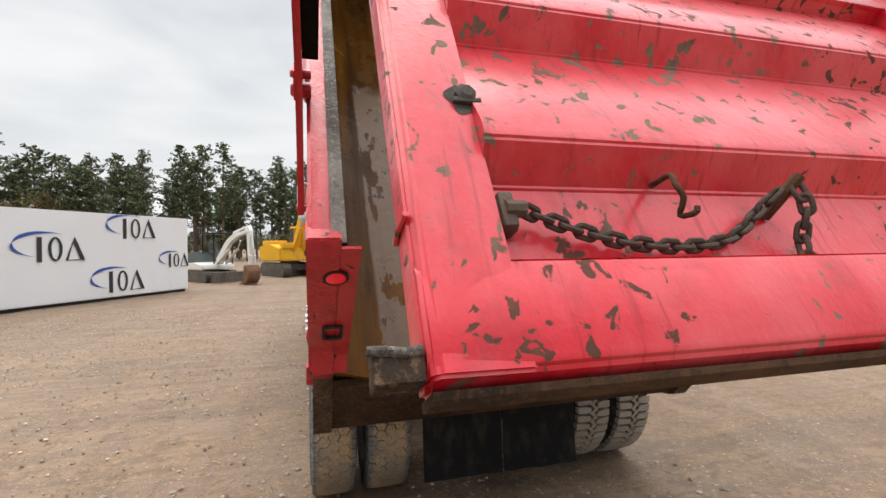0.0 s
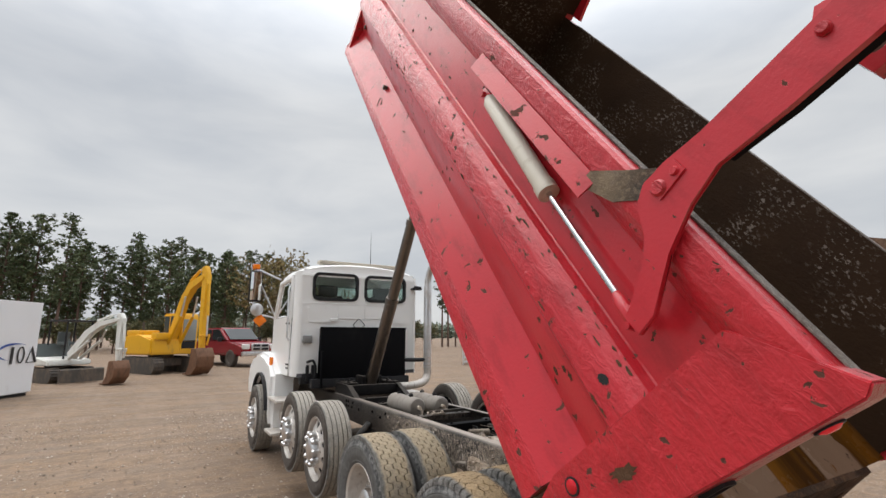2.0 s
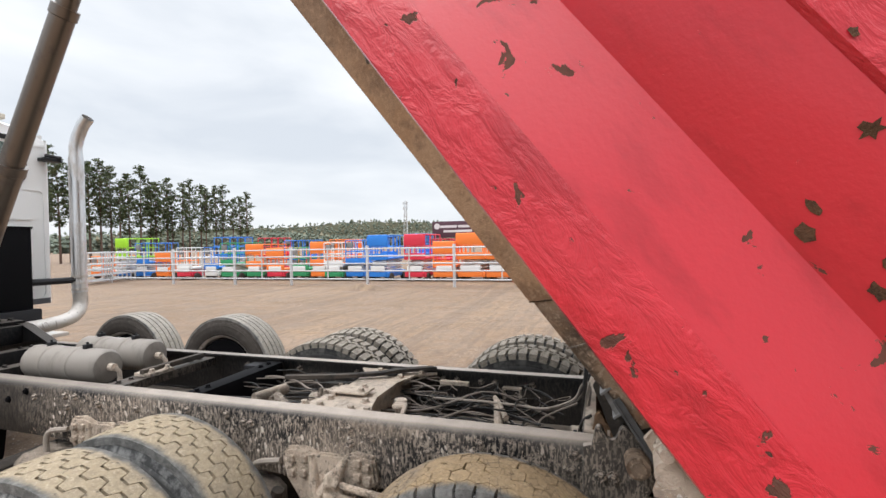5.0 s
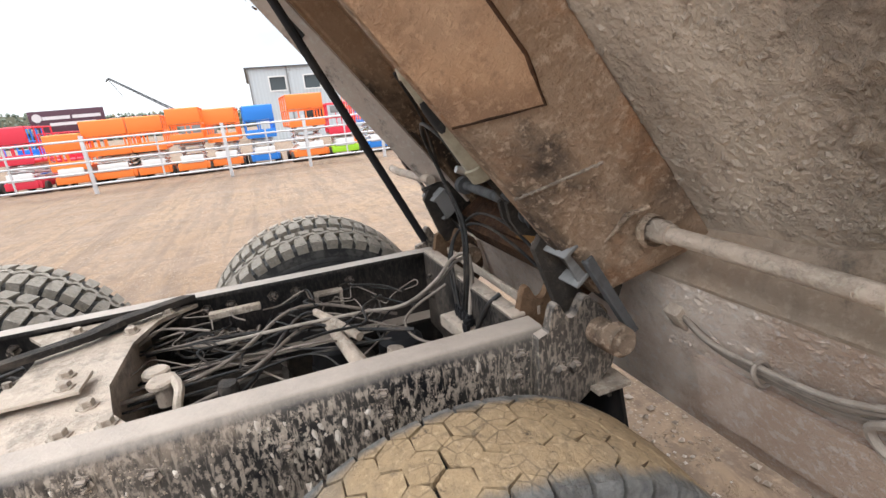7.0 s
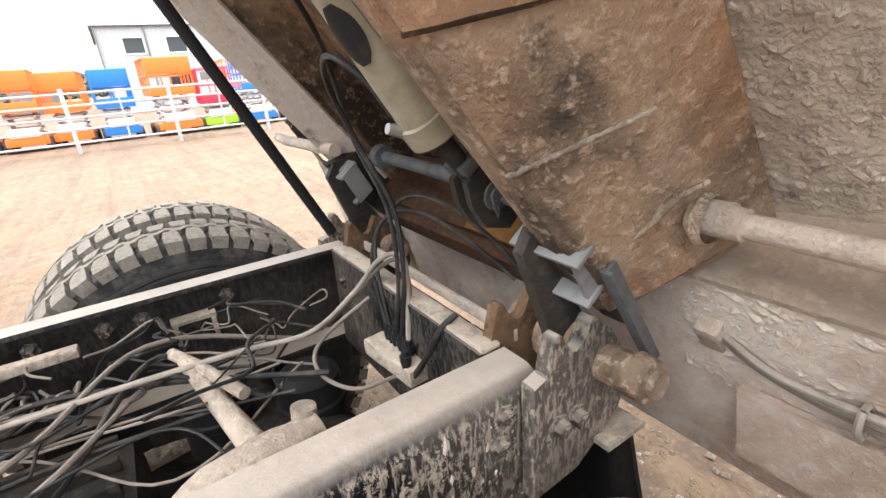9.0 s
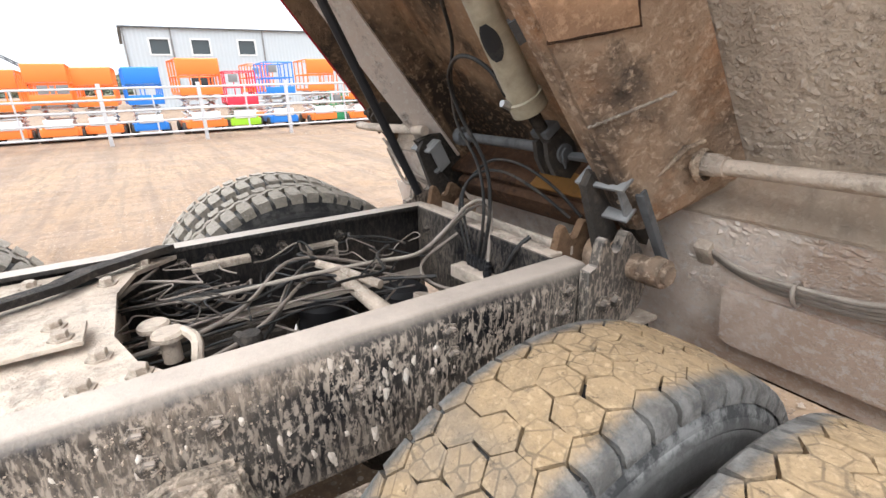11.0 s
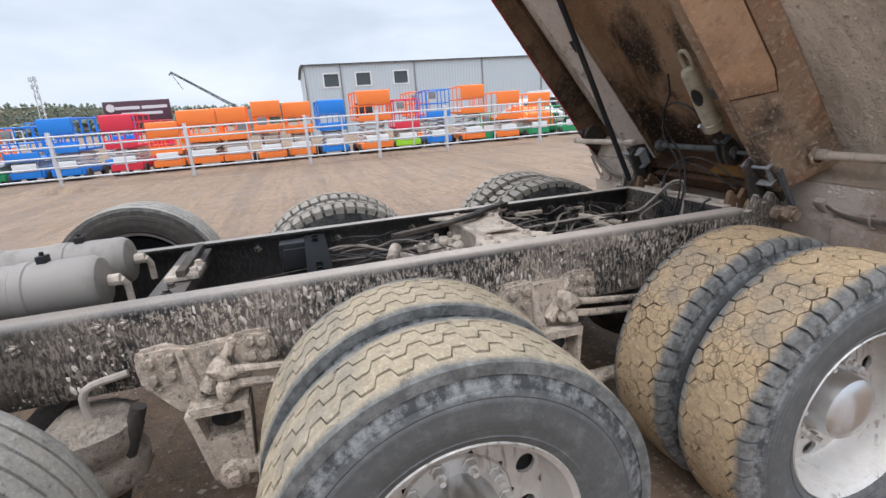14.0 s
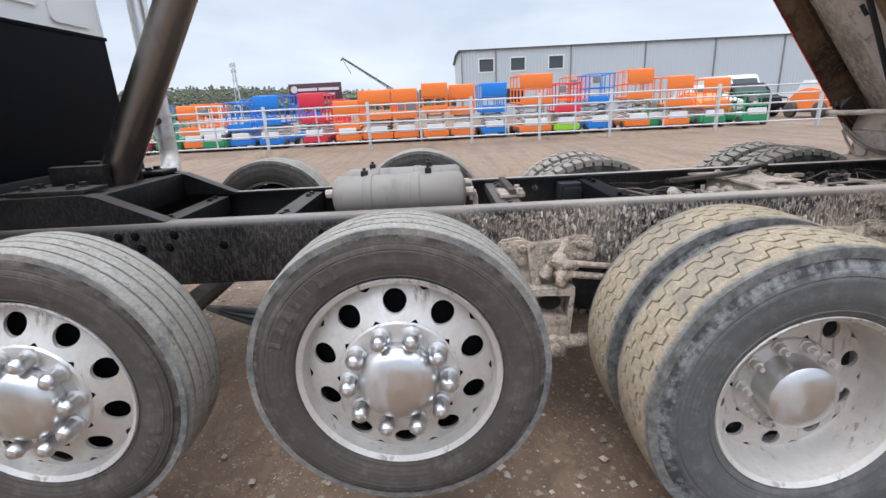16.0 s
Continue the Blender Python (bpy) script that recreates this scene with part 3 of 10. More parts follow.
SEAT_GREY = paint("grey_upholstery", (0.10, 0.10, 0.11), 0.8, 0.1)


def siding():
    n = Nodes("grey_ribbed_siding", 0.45)
    w = n.nt.nodes.new("ShaderNodeTexWave")
    w.bands_direction = "Y"
    w.inputs["Scale"].default_value = 1.1
    n.nt.links.new(n.co, w.inputs["Vector"])
    n.bump(w.outputs["Fac"], 0.5, 0.03)
    c = n.mix(n.noise(0.15, 3), (0.42, 0.455, 0.48), (0.48, 0.515, 0.54))
    return n.done(n.mix(n.ramp(w.outputs["Fac"], (0.0, 0.25), (0.12, 0.0)), c, (0.37, 0.40, 0.42)))


SIDING = siding()
TRIM_DARK = paint("charcoal_trim", (0.07, 0.075, 0.08), 0.5, 0.05)


def glass(name, tint, rough=0.02):
    n = Nodes(name, rough)
    n.b.inputs["Transmission Weight"].default_value = 1.0
    n.b.inputs["IOR"].default_value = 1.45
    return n.done(n.mix(n.noise(3), tint, tuple(v * 0.93 for v in tint)))


GLASS = glass("cab_glass", (0.55, 0.66, 0.62))


def dark_glass():
    n = Nodes("dark_window_glass", 0.06)
    return n.done(n.mix(n.noise(0.8), (0.015, 0.018, 0.02), (0.03, 0.034, 0.036)))


DARK_GLASS = dark_glass()
# the sky mirrored in the excavator's front glass, painted as light grey
CAB_PANE = paint("grey_sky_pane", (0.26, 0.285, 0.29), 0.12, 0.2, (0.14, 0.14, 0.13))
SHED_GLASS = paint("grey_window_glass", (0.055, 0.068, 0.075), 0.12, 0.0)


def mirror_glass():
    n = Nodes("mirror_glass", 0.03, 1.0)
    return n.done(n.mix(n.noise(2), (0.80, 0.83, 0.83), (0.86, 0.88, 0.88)))


MIRROR = mirror_glass()


def dirt_ground():
    n = Nodes("packed_dirt_and_gravel", 0.9)
    big = n.noise(0.16, 5, 0.55)
    mid = n.noise(1.1, 6, 0.62, None, 0.3)
    c = n.mix(n.ramp(big, (0.35, 0.0), (0.65, 1.0)), (0.178, 0.112, 0.065), (0.256, 0.173, 0.107))
    c = n.mix(n.ramp(mid, (0.42, 0.0), (0.66, 0.75)), c, (0.17, 0.112, 0.072))
    # wheel tracks along the lane
    tr = n.noise(1.0, 4, 0.6, n.at(1.7, 0.06, 1, (3, 0, 0)), 0.25)
    c = n.mix(n.ramp(tr, (0.50, 0.0), (0.62, 0.3)), c, (0.18, 0.12, 0.08))
    turned = n.nt.nodes.new("ShaderNodeMapping")
    turned.inputs["Rotation"].default_value = (0, 0, radians(-24))
    turned.inputs["Scale"].default_value = (0.10, 1.9, 1)
    n.nt.links.new(n.co, turned.inputs[0])
    cross = n.noise(1.0, 5, 0.6, turned.outputs[0], 0.25)
    c = n.mix(n.ramp(cross, (0.50, 0.0), (0.60, 0.72)), c, (0.125, 0.082, 0.054))
    fine_turn = n.nt.nodes.new("ShaderNodeMapping")
    fine_turn.inputs["Rotation"].default_value = (0, 0, radians(-16))
    fine_turn.inputs["Scale"].default_value = (0.5, 7.0, 1)
    n.nt.links.new(n.co, fine_turn.inputs[0])
    ruts = n.noise(1.0, 4, 0.6, fine_turn.outputs[0], 0.3)
    c = n.mix(n.ramp(ruts, (0.52, 0.0), (0.62, 0.7)), c, (0.12, 0.080, 0.053))
    clod = n.noise(5.0, 8, 0.66, n.at(1.0, 1.25, 1, (2, 7, 0)))
    c = n.mix(n.ramp(clod, (0.52, 0.0), (0.60, 0.7)), c, (0.115, 0.076, 0.050))
    c = n.mix(n.ramp(n.noise(17, 8, 0.75, n.at(off=(5, 5, 0))), (0.54, 0.0), (0.66, 0.4)), c, (0.41, 0.295, 0.195))
    st = n.cells(24)
    stc = n.cells(24, None, "Color")
    sep = n.nt.nodes.new("ShaderNodeSeparateColor")
    n.nt.links.new(stc, sep.inputs[0])
    keep = n.math("MULTIPLY", n.ramp(sep.outputs[0], (0.74, 0.0), (0.78, 1.0)), n.ramp(st, (0.26, 1.0), (0.36, 0.0)))
    keep = n.math("MULTIPLY", keep, n.ramp(n.noise(0.45, 3, 0.5, n.at(off=(9, 2, 0))), (0.38, 0.1), (0.6, 1.0)))
    c = n.mix(keep, c, n.mix(sep.outputs[1], (0.17, 0.13, 0.10), (0.44, 0.37, 0.30)))
    c = n.mix(n.ramp(n.noise(70, 4, 0.7), (0.45, 0.0), (0.8, 0.5)), c, (0.20, 0.14, 0.095))
    peb = n.cells(70)
    peb_c = n.nt.nodes.new("ShaderNodeSeparateColor")
    n.nt.links.new(n.cells(70, None, "Color"), peb_c.inputs[0])
    here = n.math("MULTIPLY", n.ramp(peb_c.outputs[0], (0.55, 0.0), (0.60, 1.0)), n.ramp(peb, (0.30, 1.0), (0.42, 0.0)))
    here = n.math("MULTIPLY", here, n.ramp(n.noise(1.3, 4, 0.6, n.at(off=(4, 1, 0))), (0.40, 0.25), (0.58, 1.0)))
    c = n.mix(n.math("MULTIPLY", here, 0.75), c, n.mix(peb_c.outputs[1], (0.085, 0.062, 0.046), (0.48, 0.385, 0.29)))
    scuff = n.noise(1.0, 6, 0.7, n.at(3.2, 4.6, 1, (8, 3, 0)), 0.8)
    c = n.mix(n.ramp(scuff, (0.53, 0.0), (0.60, 0.55)), c, (0.105, 0.070, 0.047))
    h = n.math("ADD", n.math("MULTIPLY", n.noise(9, 7, 0.7), 0.55), n.math("MULTIPLY", n.math("ADD", keep, here), 0.30))
    h = n.math("SUBTRACT", h, n.math("MULTIPLY", n.ramp(scuff, (0.48, 0.0), (0.62, 1.0)), 0.2))
    h = n.math("SUBTRACT", h, n.math("MULTIPLY", n.ramp(tr, (0.50, 0.0), (0.58, 1.0)), 0.25))
    h = n.math("SUBTRACT", n.math("SUBTRACT", h, n.math("MULTIPLY", ruts, 0.5)), n.math("MULTIPLY", n.ramp(clod, (0.48, 0.0), (0.66, 1.0)), 0.3))
    n.bump(h, 0.95, 0.06)
    return n.done(c, n.ramp(mid, (0.3, 0.95), (0.65, 0.7)))


DIRT = dirt_ground()


def stone():
    n = Nodes("gravel_stone", 0.8)
    r = n.island()
    return n.done(n.ramp(r, (0.0, (0.17, 0.13, 0.10)), (0.5, (0.31, 0.245, 0.185)), (1.0, (0.50, 0.43, 0.37))))


GRAVEL = stone()


def leaves(name, dark, light, odd):
    n = Nodes(name, 0.75)
    r = n.island()
    c = n.ramp(r, (0.0, dark), (0.8, light), (1.0, odd))
    c = n.mix(n.math("MULTIPLY", n.chance(), 0.35), c, tuple(v * 0.6 for v in dark))
    n.b.inputs["Subsurface Weight"].default_value = 0.0
    return n.done(c)


NEEDLES = leaves("pine_needles", (0.050, 0.072, 0.032), (0.115, 0.150, 0.065), (0.19, 0.18, 0.085))
AUTUMN = leaves("autumn_leaves", (0.13, 0.105, 0.04), (0.27, 0.21, 0.08), (0.32, 0.20, 0.085))
SCRUB = leaves("roadside_scrub", (0.05, 0.055, 0.02), (0.13, 0.12, 0.05), (0.20, 0.15, 0.06))
# distance haze is mixed into these paler, greyer leaf colours
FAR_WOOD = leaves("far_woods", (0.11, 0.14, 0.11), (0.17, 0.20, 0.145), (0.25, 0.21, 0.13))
BARK = paint("pine_bark", (0.12, 0.075, 0.055), 0.9, 0.3, (0.06, 0.05, 0.045))

for mat, level in ((BLACK, 0.05), (PLASTIC, 0.18), (FRAME, 0.3), (FRAME_CLEAN, 0.12), (DARK_IRON, 0.3), (SIDEWALL, 0.25), (WALL_IN, 0.08), (WET_RUST, 0.14), (SILL_DARK, 0.15), (SILL_FAR, 0.15), (SILL_NEAR, 0.2), (BRACKET_GREY, 0.25), (CYL_BLACK, 0.3), (CHAIN, 0.25), (TREAD_DUST, 0.25), (TREAD_MUD, 0.25), (TREAD_GREY, 0.25), (TREAD_FAR, 0.25), (HOSE, 0.3), (FLAP, 0.1), (GAP_DARK, 0.1)):
    mat.node_tree.nodes["Principled BSDF"].inputs["Specular IOR Level"].default_value = level


# ---- small mesh tools ----
rng = random.Random(11)


def box(bm, c, s, bev=0.0, m=None):
    """A box of size s at c, with its edges rounded by bev."""
    got = bmesh.ops.create_cube(bm, size=1.0)["verts"]
    bmesh.ops.scale(bm, vec=s, verts=got)
    bmesh.ops.translate(bm, vec=c, verts=got)
    if m:
        bmesh.ops.transform(bm, matrix=m, verts=got)
    if bev:
        edges = list({e for v in got for e in v.link_edges})
        bmesh.ops.bevel(bm, geom=edges, offset=bev, segments=2, affect="EDGES", profile=0.6)


def prism(bm, pts, a, b, axis="x"):
    """A closed outline pushed from a to b along an axis. Outlines are (y, z) for x, (x, z) for y, (x, y) for z."""
    def at(p, h):
        return (h, *p) if axis == "x" else (p[0], h, p[1]) if axis == "y" else (*p, h)
    one = [bm.verts.new(at(p, a)) for p in pts]
    two = [bm.verts.new(at(p, b)) for p in pts]
    bm.faces.new(one), bm.faces.new(list(reversed(two)))
    for i in range(len(pts)):
        j = (i + 1) % len(pts)
        bm.faces.new((one[i], two[i], two[j], one[j]))


def tube(bm, pts, r, seg=8, caps=True):
    """A round bar or hose along points; r may be one number or one for each point."""
    pts = [Vector(p) for p in pts]
    rs = r if isinstance(r, (list, tuple)) else [r] * len(pts)
    rings, side = [], None
    for i, p in enumerate(pts):
        d = (pts[min(i + 1, len(pts) - 1)] - pts[max(i - 1, 0)]).normalized()
        if side is None:
            side = d.orthogonal().normalized()
        side = (side - d * side.dot(d)).normalized()
        other = d.cross(side)
        rings.append([bm.verts.new(p + (side * math.cos(k * math.tau / seg) + other * math.sin(k * math.tau / seg)) * rs[i]) for k in range(seg)])
    for a, b in zip(rings, rings[1:]):
        for k in range(seg):
            bm.faces.new((a[k], a[(k + 1) % seg], b[(k + 1) % seg], b[k]))
    if caps:
        bm.faces.new(rings[0]), bm.faces.new(list(reversed(rings[-1])))


def curve_pts(ctrl, n=24):
    """A smooth line (Catmull-Rom) through control points."""
    c = [Vector(p) for p in ctrl]
    c = [c[0] * 2 - c[1]] + c + [c[-1] * 2 - c[-2]]
    out = []
    for i in range(1, len(c) - 2):
        steps = max(2, n // (len(c) - 3))
        for k in range(steps):
            t = k / steps
            out.append(0.5 * ((2 * c[i]) + (c[i + 1] - c[i - 1]) * t + (2 * c[i - 1] - 5 * c[i] + 4 * c[i + 1] - c[i + 2]) * t * t + (3 * c[i] - c[i - 1] - 3 * c[i + 1] + c[i + 2]) * t ** 3))
    return out + [c[-2]]


def lathe(bm, prof, seg=48, m=None, closed=False):
    """A profile of (radius, height along -x) turned round the x axis."""
    rings = []
    for r, h in prof:
        ring = [bm.verts.new((-h, r * math.cos(k * math.tau / seg), r * math.sin(k * math.tau / seg))) for k in range(seg)]
        rings.append(ring)
    pairs = list(zip(rings, rings[1:])) + ([(rings[-1], rings[0])] if closed else [])
    for a, b in pairs:
        for k in range(seg):
            bm.faces.new((a[k], a[(k + 1) % seg], b[(k + 1) % seg], b[k]))
    if m:
        bmesh.ops.transform(bm, matrix=m, verts=[v for ring in rings for v in ring])


def part(name, bm, mat, parent=None, label="", smooth=35, m=None):
    """Links a bmesh as one mesh object, under a thing or a part if one is given."""
    bmesh.ops.recalc_face_normals(bm, faces=bm.faces)
    me = bpy.data.meshes.new(name)
    bm.to_mesh(me)
    bm.free()
    me.materials.append(mat)
    if smooth:
        me.polygons.foreach_set("use_smooth", [True] * len(me.polygons))
        me.set_sharp_from_angle(angle=radians(smooth))
    ob = new(name, me)
    if parent:
        ob.parent = parent
    if m is not None:
        ob.matrix_basis = m
    if label:
        ob["label"] = label
    return ob


def share(ob, m, parent=None):
    """Another object on the same mesh."""
    o = ob.copy()
    scene.collection.objects.link(o)
    o.parent = parent or ob.parent
    o.matrix_basis = m
    return o


def bolt(bm, p, d, r=0.014, h=0.012):
    """A hexagon bolt head with its washer at p, looking along d."""
    p, d = Vector(p), Vector(d).normalized()
    tube(bm, [p, p + d * 0.004, p + d * 0.0041, p + d * h * 0.9, p + d * h], [r * 1.5, r * 1.5, r, r, r * 0.85], 6)


def empty(name, m=None, **tags):
    e = new(name)
    e.empty_display_size = 0.2
    if m is not None:
        e.matrix_basis = m
    return tagged(e, **tags)


def rounded(x0, x1, z0, z1, r, n=5):
    pts = []
    for cx, cz, a in ((x1 - r, z1 - r, 0), (x0 + r, z1 - r, 90), (x0 + r, z0 + r, 180), (x1 - r, z0 + r, 270)):
        for k in range(n + 1):
            t = radians(a + 90 * k / n)
            pts.append((cx + r * math.cos(t), cz + r * math.sin(t)))
    return pts


def ring_plate(bm, outer, inner, a, b, place):
    """A frame between two outlines of equal count, from a to b in depth."""
    n = len(outer)
    vs = [[bm.verts.new(place(p, h)) for p in loop] for h in (a, b) for loop in (outer, inner)]
    for k in range(n):
        j = (k + 1) % n
        bm.faces.new((vs[0][k], vs[0][j], vs[1][j], vs[1][k]))
        bm.faces.new((vs[2][k], vs[3][k], vs[3][j], vs[2][j]))
        bm.faces.new((vs[0][k], vs[2][k], vs[2][j], vs[0][j]))
        bm.faces.new((vs[1][k], vs[1][j], vs[3][j], vs[3][k]))


def bolts(places, r, h, mat, parent):
    """Single bolt heads on one mesh, each at (point, direction)."""
    first = None
    for p, d in places:
        m = Matrix.Translation(p) @ Vector(d).to_track_quat("Z", "Y").to_matrix().to_4x4()
        if first is None:
            bm = bmesh.new()
            bolt(bm, (0, 0, 0), (0, 0, 1), r, h)
            first = part("bolt", bm, mat, parent, m=m)
        else:
            share(first, m, parent)


def caked(bm, amount, scale=18.0, seed=0.0, cuts=2):
    """Breaks flat faces up and pushes them about a little, as mud or a rough casting does."""
    bmesh.ops.triangulate(bm, faces=bm.faces)
    bmesh.ops.subdivide_edges(bm, edges=bm.edges, cuts=cuts, use_grid_fill=True)
    bm.normal_update()
    for v in bm.verts:
        k = noise.noise((v.co.x * scale + seed, v.co.y * scale, v.co.z * scale)) + 0.5 * noise.noise((v.co.x * scale * 2.3, v.co.y * scale * 2.3 + seed, v.co.z * scale * 2.3))
        v.co += v.normal * amount * k


# ---- the ground ----
def ground_sheet():
    """One sheet to the horizon, finer and uneven round the truck."""
    def ticks(lo, hi, fine, reach):
        out, s = [], fine
        x = lo
        while x < hi:
            out.append(x)
            x += fine
        out.append(hi)
        a, s = hi, fine
        while a < reach:
            s *= 1.28
            a += s
            out.append(a)
        a, s = lo, fine
        while a > -reach:
            s *= 1.28
            a -= s
            out.insert(0, a)
        return out
    xs, ys = ticks(-9, 5, 0.11, 3000), ticks(-6, 20, 0.13, 3000)
    verts, faces = [], []
    for y in ys:
        for x in xs:
            near = max(0.0, 1.0 - max(abs(x + 2) - 9, abs(y - 7) - 15, 0) / 10)
            z = 0.014 * noise.noise((x * 2.2, y * 2.2, 0)) + 0.010 * noise.noise((x * 5.5, y * 0.7, 3)) + 0.008 * noise.noise((x * 9, y * 9, 5))
            verts.append((x, y, z * near - 0.006))
    w = len(xs)
    for j in range(len(ys) - 1):
        for i in range(w - 1):
            faces.append((j * w + i, j * w + i + 1, j * w + w + i + 1, j * w + w + i))
    me = bpy.data.meshes.new("ground")
    me.from_pydata(verts, [], faces)
    me.polygons.foreach_set("use_smooth", [True] * len(faces))
    me.materials.append(DIRT)
    tagged(new("ground", me), "brown packed dirt yard with wheel tracks and gravel", "ground", kind="structure")


ground_sheet()


def stones(name, count, xr, yr, small, large, label):
    """Loose gravel: many small uneven stones in one mesh."""
    r = random.Random(5)
    verts, faces = [], []
    shape = [(1, 0, 0), (-1, 0, 0), (0, 1, 0), (0, -1, 0), (0, 0, 0.75), (0, 0, -0.5)]
    tri = [(0, 2, 4), (2, 1, 4), (1, 3, 4), (3, 0, 4), (2, 0, 5), (1, 2, 5), (3, 1, 5), (0, 3, 5)]
    for _ in range(count):
        x, y = r.uniform(*xr), r.uniform(*yr)
        if noise.noise((x * 0.5, y * 0.5, 2)) < r.uniform(-0.7, 0.3):
            continue
        s, a = small + (large - small) * r.random() ** 4, r.uniform(0, 6.28)
        k = len(verts)
        for v in shape:
            px, py, pz = v[0] * r.uniform(0.7, 1.3), v[1] * r.uniform(0.6, 1.1), v[2] * r.uniform(0.6, 1.1)
            verts.append((x + s * (px * math.cos(a) - py * math.sin(a)), y + s * (px * math.sin(a) + py * math.cos(a)), s * (pz + 0.22)))
        faces += [tuple(k + q for q in f) for f in tri]
    me = bpy.data.meshes.new(name)
    me.from_pydata(verts, [], faces)
    me.materials.append(GRAVEL)
    tagged(new(name, me), label, "gravel", kind="stuff")


stones("gravel", 22000, (-8, 1.5), (-4, 11), 0.006, 0.026, "loose tan gravel scattered over the dirt")


# ---- the dump truck: running gear ----
truck = empty("dump_truck", label="white quad-axle dump truck with its red dump body fully raised", category="truck")


def tyre(name, R, W, kind, mat, parent, rim_r=0.285):
    """A tyre round the x axis, centred, with real tread."""
    h = W / 2
    side = [(rim_r, h * 0.80), (rim_r + 0.02, h * 0.90), (rim_r + (R - rim_r) * 0.16, h * 0.965), (rim_r + (R - rim_r) * 0.17, h * 0.95), (rim_r + (R - rim_r) * 0.19, h * 0.955), (rim_r + (R - rim_r) * 0.30, h * 1.02), (rim_r + (R - rim_r) * 0.45, h * 1.05), (rim_r + (R - rim_r) * 0.52, h * 1.03), (rim_r + (R - rim_r) * 0.56, h * 1.045), (rim_r + (R - rim_r) * 0.60, h * 1.04), (rim_r + (R - rim_r) * 0.615, h * 1.022), (rim_r + (R - rim_r) * 0.63, h * 1.035), (rim_r + (R - rim_r) * 0.69, h * 1.012), (rim_r + (R - rim_r) * 0.70, h * 0.995), (rim_r + (R - rim_r) * 0.74, h * 0.99), (R - 0.045, h * 0.93), (R - 0.026, h * 0.90)]
    bm = bmesh.new()
    low = R - {"lug": 0.019, "zig": 0.024, "hex": 0.024, "rib": 0.026}.get(kind, 0.018)
    prof = side + [(low - 0.004, h * 0.86), (low, h * 0.6), (low + 0.002, 0), (low, -h * 0.6), (low - 0.004, -h * 0.86)] + [(r, -x) for r, x in reversed(side)]
    lathe(bm, prof, 72, closed=True)
    ty = part(name, bm, SIDEWALL_GREY if kind in ("hex", "zig") else SIDEWALL_BLACK if kind == "lug" else SIDEWALL, parent)
    # dark sheet on the groove floor, adding shade to the rubber's own black
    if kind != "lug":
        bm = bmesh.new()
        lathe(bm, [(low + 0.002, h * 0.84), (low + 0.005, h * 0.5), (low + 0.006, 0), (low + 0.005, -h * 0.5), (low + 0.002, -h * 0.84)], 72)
        part("groove_base", bm, GAP_DARK, ty)
    bm = bmesh.new()

    def at(x, a, r):
        return bm.verts.new((x, r * math.cos(a), r * math.sin(a)))

    def crown(x):
        return R - 0.010 * (abs(x) / h) ** 2.5
    if kind == "rib":
        for i in range(5):
            a0, a1 = -h * 0.90 + i * h * 0.37, -h * 0.90 + i * h * 0.37 + h * 0.305
            lathe(bm, [(low - 0.012, -a0), (crown(a0), -a0 - 0.0), (crown((a0 + a1) / 2), -(a0 + a1) / 2), (crown(a1), -a1), (low - 0.012, -a1)], 72)
    elif kind == "zig":
        n, ribs = 288, [(-0.94, -0.53), (-0.455, -0.037), (0.037, 0.455), (0.53, 0.94)]
        for lo, hi in ribs:
            rings = []
            for k in range(n):
                a = k * math.tau / n
                z = 0.017 * (1 if k % 8 < 4 else -1)
                x0 = lo * h + (z if lo > -0.9 else 0)
                x1 = hi * h + (z if hi < 0.9 else 0)
                rings.append([at(x0, a, low - 0.014), at(x0, a, crown(x0)), at((x0 + x1) / 2, a, crown((x0 + x1) / 2)), at(x1, a, crown(x1)), at(x1, a, low - 0.014)])
            for k in range(n):
                p, q = rings[k], rings[(k + 1) % n]
                for i in range(4):
                    bm.faces.new((p[i], p[i + 1], q[i + 1], q[i]))
    elif kind == "lug":
        # two rows of open shoulder lugs and a waved centre rib
        n = 54
        for row in (-1, 1):
            for k in range(n):
                c = (k + (0.5 if row > 0 else 0)) * math.tau / n
                b = math.pi / n
                pts = [(row * h * 0.93, c - b * 0.74), (row * h * 0.93, c + b * 0.74), (row * h * 0.55, c + b * 0.80), (row * h * 0.22, c + b * 0.60), (row * h * 0.16, c - b * 0.50), (row * h * 0.50, c - b * 0.68)]
                top = [at(x, q, crown(x) + 0.002) for x, q in pts]
                bot = [at(x * 1.01, q, low - 0.024) for x, q in pts]
                bm.faces.new(top)
                for q in range(6):
                    bm.faces.new((bot[q], bot[(q + 1) % 6], top[(q + 1) % 6], top[q]))
        rings = []
        for k in range(n * 4):
            a, z = k * math.tau / (n * 4), 0.012 * (1 if k % 4 < 2 else -1)
            rings.append([at(z - 0.014, a, low - 0.02), at(z - 0.014, a, R), at(z + 0.014, a, R), at(z + 0.014, a, low - 0.02)])
        for k in range(n * 4):
            p, q = rings[k], rings[(k + 1) % (n * 4)]
            for i in range(3):
                bm.faces.new((p[i], p[i + 1], q[i + 1], q[i]))
    else:
        # shoulder blocks cut by cross grooves, then three rows of interlocking blocks with narrow joints
        n, a = 52, 0.285 * h
